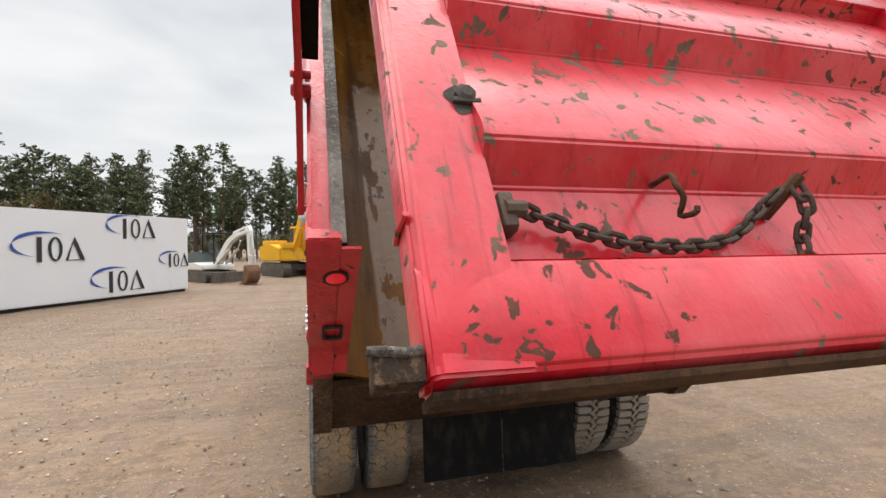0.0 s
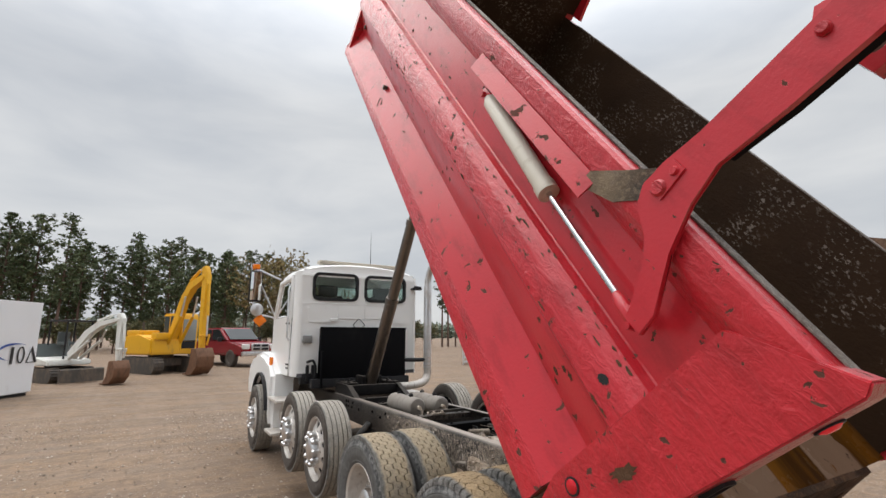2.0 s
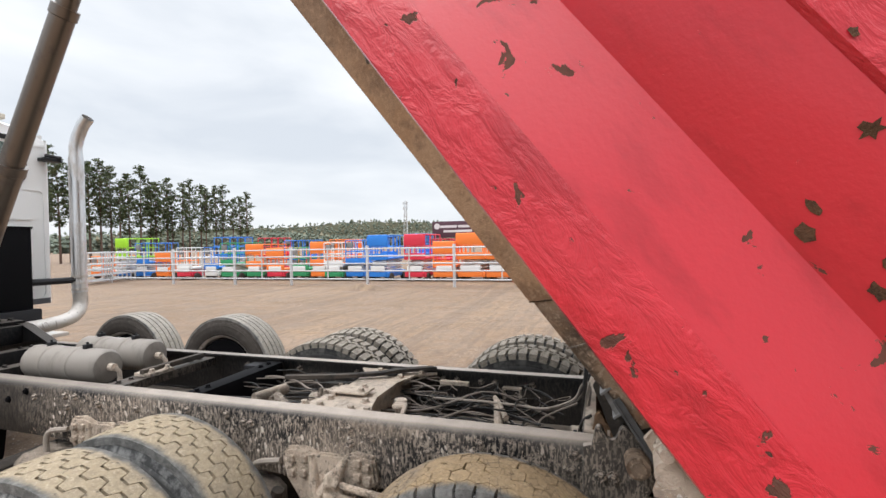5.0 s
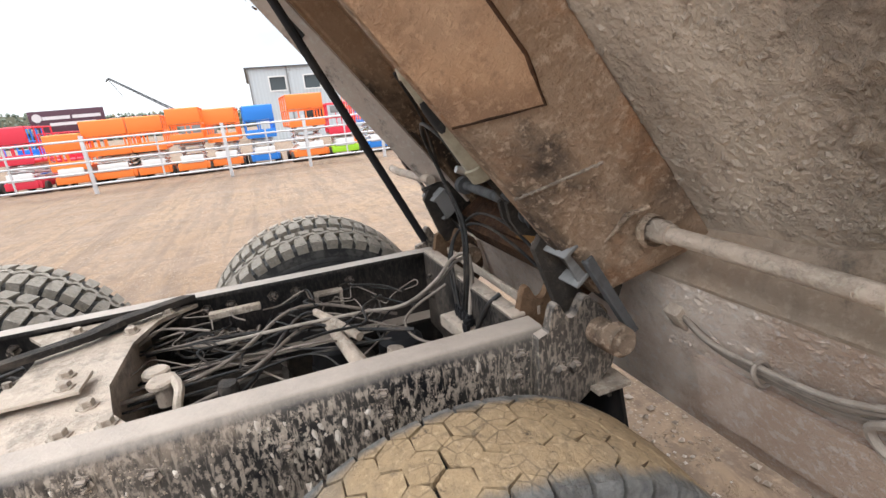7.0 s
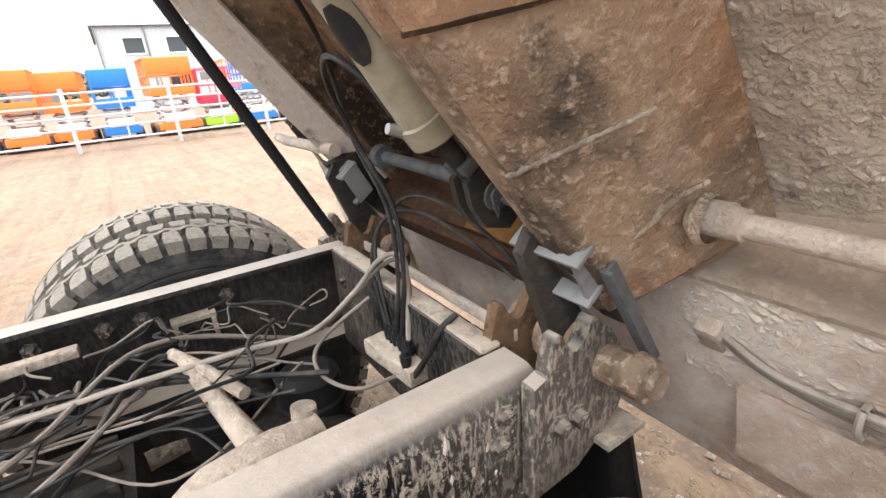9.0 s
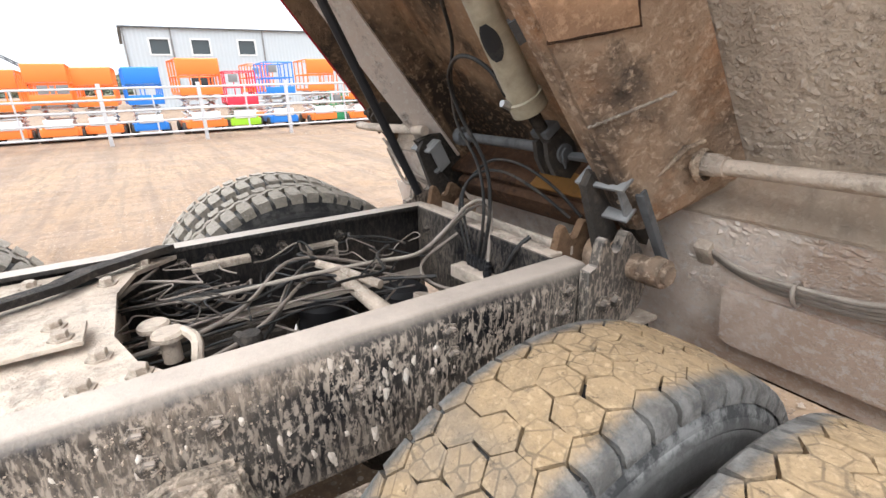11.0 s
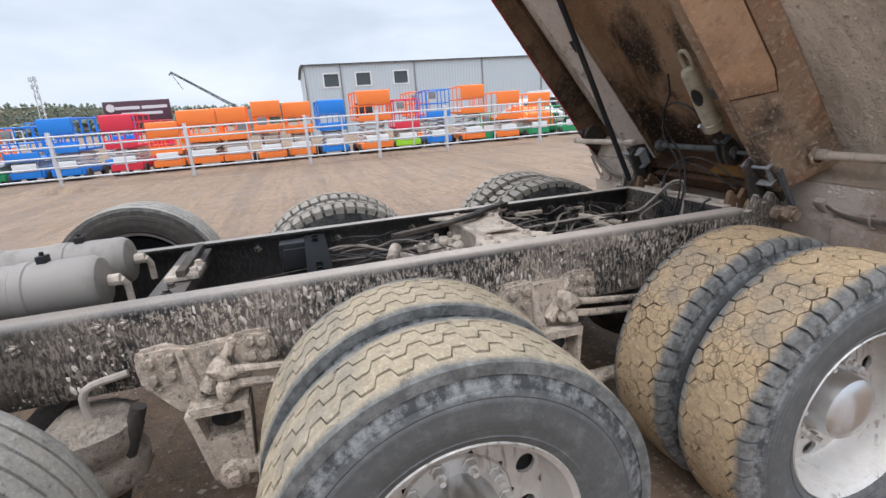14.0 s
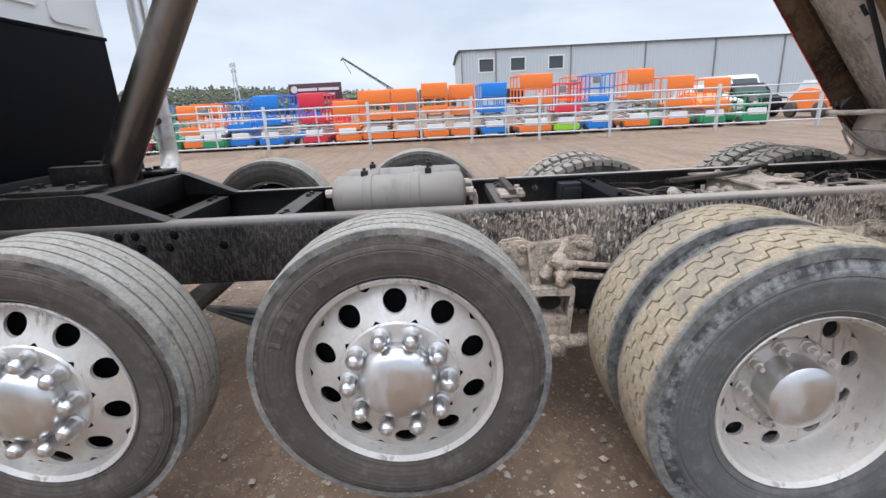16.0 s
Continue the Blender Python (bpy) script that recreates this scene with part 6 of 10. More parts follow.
def bed_side(s):
    drop = 0.0 if s < 0 else 0.045

    def flip(pts):
        return [(s * x, v - (drop if v > 1.3 else 0)) for x, v in pts]
    bm = bmesh.new()
    prism(bm, flip([(1.203, 0.385), (1.110, 0.612), (1.200, 0.828), (1.168, 1.0), (1.118, 1.06), (1.118, 1.355), (1.165, 1.395), (1.165, 1.51), (1.105, 1.51), (1.105, 0.385)]), -0.05, LONG, "y")
    side = part("side_panel", bm, RED, bed, "red-painted ribbed side panel with chips")
    bm = bmesh.new()
    prism(bm, flip([(1.19, 0.315), (1.207, 0.32), (1.21, 0.37), (1.200, 0.39), (1.186, 0.395), (1.185, 0.335)]), -0.05, LONG, "y")
    for v in bm.verts:
        if v.co.z < 0.33 and v.co.y < 1:
            v.co.z -= 0.105
    part("lower_rail", bm, RED_WRINKLED, side)
    # dirty rust, darkened by the shade that falls on this face
    bm = bmesh.new()
    prism(bm, flip([(1.115, 0.345), (1.184, 0.318), (1.184, 0.36), (1.115, 0.40)]), -0.05, LONG, "y")
    for v in bm.verts:
        if abs(v.co.x) > 1.15 and v.co.z < 0.33 and v.co.y < 1:
            v.co.z -= 0.10
    part("rail_flange", bm, SILL_DARK, side, "dark rusty inner flange, shade in its colour")
    bm = bmesh.new()
    prism(bm, flip([(1.16, 0.820), (1.198, 0.832), (1.210, 0.845), (1.212, 0.965), (1.203, 0.985), (1.165, 1.04), (1.118, 1.055)]), -0.05, LONG - 0.02, "y")
    part("side_rib", bm, RED_WRINKLED, side, "red rib with wrinkled, flaking paint")
    bm = bmesh.new()
    prism(bm, flip([(1.115, 1.360), (1.135, 1.350), (1.200, 1.430), (1.208, 1.450), (1.208, 1.540), (1.195, 1.555), (1.108, 1.555), (1.108, 1.365)]), -0.33, LONG, "y")
    part("top_rail", bm, RED_WRINKLED, side, "red top rail with rough edges")
    bm = bmesh.new()
    prism(bm, flip([(1.088, 1.558), (1.135, 1.558), (1.135, 1.564), (1.088, 1.564)]), -0.34, LONG - 0.35, "y")
    part("wear_strip", bm, CAP_STEEL, side, "scraped bare steel cap")
    bm = bmesh.new()
    prism(bm, flip([(1.104, 0.60), (1.096, 0.60), (1.086, 1.557), (1.105, 1.557)]), -0.34, LONG - 0.05, "y")
    part("inner_wall", bm, WALL_IN, side, "dark scraped inner wall")
    # bent rear corner post
    bm = bmesh.new()
    out = [(-0.046, 0.46), (-0.046, 1.41), (-0.12, 1.46), (-0.353, 1.60), (-0.375, 1.565), (-0.350, 0.85), (-0.323, 0.768), (-0.39, 0.67), (-0.31, 0.40), (-0.245, 0.20), (-0.225, 0.16), (-0.15, 0.21), (-0.09, 0.33)]
    prism(bm, out, s * 1.213, s * 1.105)
    bmesh.ops.bevel(bm, geom=list(bm.edges), offset=0.006, segments=2, affect="EDGES")
    post = part("corner_post", bm, RED_WRINKLED, bed, "red rear corner post with a rear lamp")
    for p, d, r in (((s * 1.118, -0.370, 1.412), (0, -1, -0.03), 0.033), ((s * 1.213, -0.125, 0.540), (s, 0, 0), 0.028)):
        bm = bmesh.new()
        q, e = Vector(p), Vector(d).normalized()
        tube(bm, [q - e * 0.01, q + e * 0.006, q + e * 0.013], [r, r, r * 0.6], 20)
        part("lamp_lens", bm, GLOW_LENS if p[1] < -0.3 and s < 0 else RED_LENS, post, "round red marker lens")
        bm = bmesh.new()
        tube(bm, [q - e * 0.01, q + e * 0.005], r * 1.3, 20)
        part("lamp_grommet", bm, PLASTIC, post)
    bm = bmesh.new()
    prism(bm, [(-0.355, 0.80), (-0.330, 0.74), (-0.385, 0.67), (-0.378, 0.66), (-0.318, 0.74), (-0.340, 0.80), (-0.352, 1.30), (-0.360, 1.57), (-0.371, 1.57), (-0.362, 1.30)], s * 1.045, s * 1.105)
    part("rear_flange", bm, RED, post)
    bm = bmesh.new()
    ring_plate(bm, rounded(s * 1.118 - 0.040, s * 1.118 + 0.040, 0.96, 1.07, 0.018), rounded(s * 1.118 - 0.028, s * 1.118 + 0.028, 0.975, 1.055, 0.012), -0.369, -0.350, lambda p, h: (p[0], h, p[1]))
    part("lamp_opening", bm, PLASTIC, post)
    # paint torn off the post down to dark rust
    bm = bmesh.new()
    torn = [(s * 1.2145, -0.195 + 0.022 * q * math.cos(t) - 0.012 * math.sin(t), 0.80 + 0.062 * q * math.sin(t)) for t, q in [(k * math.tau / 22, 1 + 0.25 * math.sin(4 * k) + 0.15 * math.sin(7 * k)) for k in range(22)]]
    bm.faces.new([bm.verts.new(p) for p in torn])
    part("torn_paint", bm, WET_RUST, post, "ragged dark patch of torn paint")
    # ragged hole burnt in the side near the post, its inner shade a flat dark face
    bm = bmesh.new()
    hole = [(s * 1.2135, 0.094 + q * 0.024 * math.cos(a) - 0.007 * math.sin(a), 0.94 + q * 0.022 * math.sin(a)) for a, q in [(k * math.tau / 18, 1 + 0.22 * math.sin(3 * k) * 0.6) for k in range(18)]]
    bm.faces.new([bm.verts.new(p) for p in hole])
    part("burnt_hole", bm, GAP_DARK, side)
    # bent tab under the post
    bm = bmesh.new()
    prism(bm, [(-0.30, 0.56), (-0.245, 0.50), (-0.30, 0.43), (-0.35, 0.47)], s * 1.225, s * 1.19)
    part("torn_tab", bm, RED, post)
    # front end plate
    bm = bmesh.new()
    prism(bm, flip([(1.205, 0.315), (1.205, 0.39), (1.12, 0.61), (1.16, 0.83), (1.20, 0.85), (1.20, 0.98), (1.12, 1.06), (1.12, 1.355), (1.20, 1.43), (1.20, 1.545), (1.0, 1.545), (1.0, 0.315)]), LONG, LONG + 0.012, "y")
    part("end_plate", bm, RED, side)
    for u, v, x in ((3.29, 0.56, 1.13), (4.30, 0.71, 1.135)):
        bm = bmesh.new()
        tube(bm, [(s * x, u, v), (s * (x + 0.035), u, v)], 0.020, 10)
        part("bolt", bm, DARK_IRON, side)
    # flakes of lost paint
    bm = bmesh.new()
    r = random.Random(8)
    for k in range(34):
        u, v = r.uniform(0.2, 4.4), r.choice((r.uniform(0.63, 0.81), r.uniform(1.08, 1.32)))
        x = s * (1.1195 if v > 1.0 else 1.110 + 0.090 * (v - 0.612) / 0.216 + 0.0015)
        a, b, w = r.uniform(0.008, 0.024), r.uniform(0.006, 0.016), r.uniform(0, 6)
        ring = [bm.verts.new((x + s * (0 if v > 1.0 else 0.416 * b * q * math.sin(t)), u + a * q * math.cos(t), v + b * q * math.sin(t))) for t, q in [(j * math.tau / 11, 1 + 0.35 * math.sin(3.1 * j + w)) for j in range(11)]]
        bm.faces.new(ring)
    for k in range(150):
        # rust breaking through along the rib's upper crease and its lower edge
        t, low_edge = r.random(), k % 3 == 0
        u = r.uniform(0.0, 4.4)
        if noise.noise((u * 2.3, s, 3)) < r.uniform(-0.4, 0.3):
            continue
        x0, v0 = (1.2135, 0.85 + 0.02 * t) if low_edge else (1.2045 - 0.038 * t, 0.9865 + 0.055 * t)
        a, b = r.uniform(0.006, 0.030), r.uniform(0.003, 0.007)
        lean_x, lean_v = (0.0, 1.0) if low_edge else (-0.57, 0.82)
        ring = [bm.verts.new((s * (x0 + lean_x * b * q * math.sin(w)), u + a * q * math.cos(w), v0 + lean_v * b * q * math.sin(w))) for w, q in [(j * math.tau / 9, 1 + 0.4 * r.uniform(-1, 1)) for j in range(9)]]
        bm.faces.new(ring)
    tagged(part("flaked_paint", bm, WET_RUST, side), kind="stuff")
    return side


for s in (-1, 1):
    bed_side(s)


def gate_gear(s):
    """Hydraulic cylinder, cover plate and lift arm of the high-lift tailgate, on one side."""
    bm = bmesh.new()
    tube(bm, [(s * 1.175, 1.70, 1.275), (s * 1.175, 1.66, 1.272), (s * 1.175, 0.96, 1.213), (s * 1.175, 0.955, 1.2125), (s * 1.175, 0.90, 1.208)], [0.03, 0.047, 0.047, 0.053, 0.053], 24)
    cyl = part("gate_cylinder", bm, CYL_PAINT, bed, "cream hydraulic cylinder with a chromed rod")
    bm = bmesh.new()
    tube(bm, [(s * 1.175, 0.92, 1.209), (s * 1.18, 0.30, 1.18)], 0.015, 14)
    part("piston_rod", bm, BRIGHT_ROD, cyl)
    bm = bmesh.new()
    tube(bm, [(s * 1.18, 0.31, 1.181), (s * 1.185, 0.27, 1.179), (s * 1.19, 0.20, 1.177), (s * 1.19, 0.15, 1.175)], [0.018, 0.03, 0.03, 0.024], 10)
    tube(bm, [(s * 1.15, 0.155, 1.177), (s * 1.255, 0.155, 1.177)], 0.014, 10)
    part("clevis", bm, RED, cyl)
    bm = bmesh.new()
    box(bm, (s * 1.175, 1.72, 1.28), (0.05, 0.09, 0.06), 0.01)
    tube(bm, [(s * 1.14, 1.72, 1.28), (s * 1.225, 1.72, 1.28)], 0.015, 10)
    part("cylinder_lug", bm, RED, cyl)
    bm = bmesh.new()
    prism(bm, [(s * 1.20, 1.43), (s * 1.232, 1.335), (s * 1.238, 1.337), (s * 1.207, 1.436)], 0.69, 1.93, "y")
    part("cover_plate", bm, RED, bed, "red sloping cover plate over the cylinder")
    bm = bmesh.new()
    out = [(0.10, 1.19), (0.18, 1.185), (0.26, 1.36), (0.33, 1.44), (0.44, 1.49), (0.478, 1.56), (0.465, 1.66), (0.43, 1.80), (0.37, 2.24), (0.33, 2.50), (0.17, 2.50), (0.215, 2.25), (0.26, 1.98), (0.312, 1.76), (0.29, 1.62), (0.23, 1.46), (0.11, 1.28)]
    prism(bm, out, s * 1.222, s * 1.248)
    bmesh.ops.bevel(bm, geom=list(bm.edges), offset=0.004, segments=2, affect="EDGES")
    arm = part("lift_arm", bm, RED, bed, "red cranked tailgate lift arm")
    bm = bmesh.new()
    prism(bm, [(0.40, 1.80), (0.35, 2.20), (0.31, 2.48), (0.18, 2.48), (0.225, 2.25), (0.27, 1.98), (0.32, 1.78)], s * 1.165, s * 1.221)
    part("arm_web", bm, BLACK, arm, "black inner web of the arm")
    for u, v, r in ((0.41, 1.59, 0.032), (0.405, 1.664, 0.018), (0.333, 2.165, 0.020)):
        bm = bmesh.new()
        tube(bm, [(s * 1.19, u, v), (s * 1.255, u, v), (s * 1.268, u, v)], [r, r, r * 0.7], 14)
        part("pivot_pin", bm, RED_WRINKLED, arm)
    bm = bmesh.new()
    tube(bm, [(s * 0.98, 0.30, 2.30), (s * 1.26, 0.30, 2.30)], 0.03, 12)
    part("pivot_pin", bm, RED_WRINKLED, arm)
    bm = bmesh.new()
    prism(bm, [(0.375, 1.565), (0.445, 1.56), (0.435, 1.69), (0.38, 1.69)], s * 1.249, s * 1.256)
    part("pin_plate", bm, RED, arm)
    bm = bmesh.new()
    prism(bm, [(0.40, 1.56), (0.56, 1.42), (0.75, 1.36), (0.74, 1.44), (0.60, 1.54), (0.50, 1.62)], s * 1.20, s * 1.214)
    part("arm_gusset", bm, WORN_STEEL, bed, "red gusset worn to bare metal")


for s in (-1, 1):
    gate_gear(s)


def bed_front():
    bm = bmesh.new()
    prism(bm, [(-1.195, 0.32), (1.195, 0.32), (1.195, 1.55), (1.195, 1.95), (0.9, 2.12), (-0.9, 2.12), (-1.195, 1.95), (-1.195, 1.55)], 4.485, 4.54, "y")
    front = part("head_wall", bm, RED, bed, "red front wall with a raised shield")
    bm = bmesh.new()
    prism(bm, [(-1.08, 0.40), (1.08, 0.40), (1.08, 1.555), (1.18, 1.57), (1.18, 1.93), (0.9, 2.10), (-0.9, 2.10), (-1.18, 1.93), (-1.18, 1.57), (-1.08, 1.555)], 4.47, 4.483, "y")
    part("inner_wall", bm, WALL_IN, front)
    for s in (-1, 1):
        bm = bmesh.new()
        prism(bm, [(4.32, 1.555), (4.48, 1.555), (4.48, 1.98), (4.42, 2.0)], s * 1.20, s * 1.165)
        part("gusset", bm, RED, front)


bed_front()


def bed_under():
    for s in (-1, 1):
        bm = bmesh.new()
        if s < 0:
            outline = [(-0.40, 0.062), (-0.455, 0.055), (-0.475, 0.066), (-0.565, 0.225), (-0.615, 0.292), (-0.385, 0.292)]
        else:
            # the far sill is pressed up and its foot leans outward
            outline = [(0.385, 0.292), (0.385, 0.172), (0.400, 0.160), (0.500, 0.100), (0.520, 0.112), (0.575, 0.225), (0.615, 0.292)]
        prism(bm, outline, 0.06, 4.45, "y")
        bmesh.ops.bevel(bm, geom=list(bm.edges), offset=0.010, segments=2, affect="EDGES")
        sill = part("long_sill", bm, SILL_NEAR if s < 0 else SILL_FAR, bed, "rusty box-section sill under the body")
        if s < 0:
            bm = bmesh.new()
            lean = Matrix(((s * 0.87, 0, s * 0.492, s * 0.462), (0, 1, 0, 0), (-0.492, 0, 0.87, 0.045), (0, 0, 0, 1)))
            prism(bm, [(0.60, 0.012), (2.9, 0.012), (2.9, 0.185), (0.62, 0.185), (0.53, 0.165), (0.56, 0.10)], 0.0, 0.007)
            bmesh.ops.transform(bm, matrix=lean, verts=bm.verts)
            part("patch_plate", bm, PATCH, sill, "orange-brown welded patch plate")
            bm = bmesh.new()
            tube(bm, [lean @ Vector((0.004, 0.60, 0.010)), lean @ Vector((0.004, 0.558, 0.10)), lean @ Vector((0.004, 0.527, 0.166)), lean @ Vector((0.004, 0.62, 0.188)), lean @ Vector((0.004, 1.2, 0.189))], 0.0045, 6)
            caked(bm, 0.002, 80, 3, 2)
            part("weld_seam", bm, WET_RUST, sill)
            bm = bmesh.new()
            pts = [lean @ Vector((0.001, 0.40 - 0.04 * k / 30 + 0.004 * noise.noise((k * 0.7, 1, 0)), 0.01 + 0.18 * k / 30)) for k in range(31)]
            tube(bm, pts, [0.0035 + 0.003 * noise.noise((k * 0.9, 4, 0)) for k in range(31)], 7)
            part("weld_seam", bm, DUSTY_IRON, sill)
            bm = bmesh.new()
            lathe(bm, [(0.001, 0.0), (0.034, 0.0), (0.040, 0.010), (0.034, 0.022)], 18, Matrix.Translation((-0.555, 0.165, 0.208)))
            caked(bm, 0.004, 40, 7, 1)
            part("shaft_boss", bm, RUST, sill)
            # dark oval patch with a ragged lip, in front of the shaft
            bm = bmesh.new()
            mid = lean @ Vector((-0.003, 0.245, 0.135))
            ax, ay = Vector((0, 1, 0)), (lean.to_3x3() @ Vector((0, 0, 1))).normalized()
            ring = []
            for k in range(24):
                t = k * math.tau / 24
                q = 1 + 0.10 * math.sin(3 * t + 1) + 0.06 * math.sin(5 * t)
                ring.append(bm.verts.new(mid + ax * (0.040 * q * math.cos(t)) + ay * (0.052 * q * math.sin(t))))
            bm.faces.new(ring)
            part("worn_recess", bm, SILL_DARK, sill, "dark oval patch")
            bm = bmesh.new()
            tube(bm, [lean @ Vector((0.004, 0.195, 0.10)), lean @ Vector((0.006, 0.225, 0.17)), lean @ Vector((0.004, 0.215, 0.215))], [0.004, 0.008, 0.004], 6)
            caked(bm, 0.003, 50, 2, 1)
            part("weld_seam", bm, RUST, sill)
        # hinge arm and slotted bracket under the sill's end
        bm = bmesh.new()
        for xx in (0.405,):
            prism(bm, [(-0.045, -0.015), (0.0, -0.045), (0.05, -0.03), (0.24, 0.03), (0.255, 0.07), (0.05, 0.05), (-0.03, 0.04)], s * xx, s * (xx - 0.022))
        part("hinge_arm", bm, DARK_IRON, bed, "dark hinge arm with a slotted bracket")
        bm = bmesh.new()
        tilt = Matrix.Translation((s * 0.503, 0.066, 0.060)) @ Matrix.Rotation(math.atan2(0.026, 0.26), 4, "X")
        box(bm, (0, 0, 0), (0.022, 0.25, 0.008), 0.002, tilt)
        box(bm, (0, 0, 0.012), (0.007, 0.25, 0.020), 0.002, tilt)
        part("edge_flat", bm, BRACKET_GREY, bed)
        bm = bmesh.new()
        prism(bm, [(0.10, 0.06), (0.26, 0.06), (0.20, 0.20), (0.06, 0.20), (-0.02, 0.08)], s * 0.40, s * 0.445)
        part("hinge_gusset", bm, DARK_IRON, bed)
        # gate lock shaft
        bm = bmesh.new()
        if s < 0:
            tube(bm, [(-0.56, 0.165, 0.21), (-0.60, 0.165, 0.21)], 0.025, 16)
            tube(bm, [(-0.55, 0.165, 0.21), (-0.62, 0.168, 0.206), (-0.621, 0.168, 0.206), (-1.00, 0.188, 0.187), (-1.001, 0.188, 0.187), (-1.14, 0.195, 0.18)], [0.022, 0.022, 0.017, 0.017, 0.026, 0.026], 16)
        else:
            tube(bm, [(0.40, 0.272, 0.105), (0.95, 0.245, 0.108), (1.10, 0.235, 0.120)], 0.018, 14)
        shaft = part("lock_shaft", bm, DUSTY_IRON, bed, "dusty tailgate lock shaft")
        bm = bmesh.new()
        prism(bm, [(0.26, 0.26), (0.24, 0.17), (0.17, 0.16), (0.10, 0.19), (0.11, 0.30), (0.20, 0.31)], s * 1.035, s * 1.05)
        box(bm, (s * 1.09, 0.225, 0.235), (0.09, 0.012, 0.07), 0.004)
        part("lock_bracket", bm, DUSTY_IRON if s < 0 else DARK_IRON, shaft)
        bm = bmesh.new()
        prism(bm, [(0.25, 0.19), (0.25, 0.225), (0.12, 0.235), (0.12, 0.18)], s * 1.125, s * 1.14)
        tube(bm, [(s * 1.10, 0.235, 0.205), (s * 1.165, 0.235, 0.205)], 0.014, 8)
        tube(bm, [(s * 1.132, 0.13, 0.205), (s * 1.128, -0.02, 0.215), (s * 1.12, -0.09, 0.225)], 0.011, 8)
        box(bm, (s * 1.12, -0.07, 0.22), (0.05, 0.10, 0.03), 0.006)
        tube(bm, [(s * 1.08, -0.06, 0.22), (s * 1.16, -0.06, 0.22)], 0.01, 8)
        part("lock_lever", bm, DUSTY_IRON if s < 0 else DARK_IRON, shaft)
        # lines clipped along the apron
        for k in range(5):
            bm = bmesh.new()
            d = 0.011 * (k - 2)
            ctrl = [(s * 0.56, -0.085 + d * 0.5, 0.152), (s * 0.65, -0.103 + d, 0.132 - 0.002 * k), (s * 0.76, -0.106 + d, 0.122), (s * 0.90, -0.092 + d * 1.2, 0.124), (s * 1.02, -0.035 + d * 1.4, 0.145), (s * 1.13, 0.045 + d * 2.0, 0.180)]
            tube(bm, curve_pts(ctrl, 28), (0.0065, 0.0085, 0.0060, 0.0085, 0.0060)[k], 8)
            part("air_line", bm, HOSE_DUST if k % 2 else HOSE_PALE, bed)
        bm = bmesh.new()
        ring = [(s * 0.76, -0.108 + 0.036 * math.cos(t), 0.120 + 0.020 * math.sin(t)) for t in [k * math.tau / 16 for k in range(17)]]
        tube(bm, ring, 0.005, 6, caps=False)
        part("line_tie", bm, HOSE_PALE, bed)
        bm = bmesh.new()
        ctrl = [(s * 1.13, 0.03, 0.170), (s * 1.05, -0.035, 0.140), (s * 0.975, -0.060, 0.120), (s * 0.945, -0.095, 0.112), (s * 0.975, -0.130, 0.098), (s * 1.05, -0.120, 0.100), (s * 1.11, -0.050, 0.135), (s * 1.145, 0.03, 0.170)]
        tube(bm, curve_pts(ctrl, 36), 0.0085, 8)
        part("air_line", bm, HOSE_PALE, bed)
        bm = bmesh.new()
        box(bm, (s * 0.548, -0.085, 0.158), (0.040, 0.065, 0.050), 0.006)
        part("line_clip", bm, DUSTY_IRON, bed)
    # apron under the rear of the floor
    bm = bmesh.new()
    prism(bm, [(0.10, 0.316), (0.02, 0.19), (-0.20, 0.105), (-0.34, 0.05), (-0.405, 0.025), (-0.432, 0.06), (-0.412, 0.42), (-0.395, 0.52), (-0.365, 0.52), (-0.36, 0.34)], -1.09, 1.09)
    ap = part("apron", bm, APRON, bed, "rusty dust-coated apron below the floor's rear lip")
    bm = bmesh.new()
    prism(bm, [(0.104, 0.312), (0.026, 0.188), (0.018, 0.185), (0.096, 0.313)], -1.085, 1.085)
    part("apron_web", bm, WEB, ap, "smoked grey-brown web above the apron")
    bm = bmesh.new()
    for sd in (-1, 1):
        prism(bm, [(-0.16, 0.115), (-0.14, 0.098), (-0.30, 0.030), (-0.33, 0.045)], sd * 0.60, sd * 1.16)
        part("apron_angle", bm, APRON, ap)
        bm = bmesh.new()
    prism(bm, [(-0.433, 0.03), (-0.437, 0.06), (-0.417, 0.42), (-0.400, 0.525), (-0.365, 0.530), (-0.365, 0.522), (-0.39, 0.522), (-0.412, 0.42)], -1.10, 1.10)
    part("rear_lip", bm, WET_RUST, ap, "dark wet rusty rear lip")
    for s in (-1, 1):
        bm = bmesh.new()
        prism(bm, [(-0.10, 0.33), (-0.14, 0.22), (-0.22, 0.10), (-0.43, 0.0), (-0.47, 0.088), (-0.41, 0.40), (-0.33, 0.55)], s * 1.10, s * 1.195)
        part("end_cheek", bm, SILL_DARK, ap)
    # plate across the sills, dark with rust, soot and painted shade
    bm = bmesh.new()
    prism(bm, [(-0.395, 0.270), (0.395, 0.270), (0.395, 0.288), (-0.395, 0.288)], 0.085, 4.4, "y")
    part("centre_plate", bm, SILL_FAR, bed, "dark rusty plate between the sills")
    bm = bmesh.new()
    prism(bm, [(0.392, 0.156), (0.498, 0.092), (0.502, 0.099), (0.396, 0.163)], 0.10, 4.4, "y")
    fl = part("sill_foot", bm, FOOT_BOUNCE, bed, "dusty foot of the sill with slots, ground bounce in its pale colour")
    # slots as dark patches: shade in colour, nothing cut through
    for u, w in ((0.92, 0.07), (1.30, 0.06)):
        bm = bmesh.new()
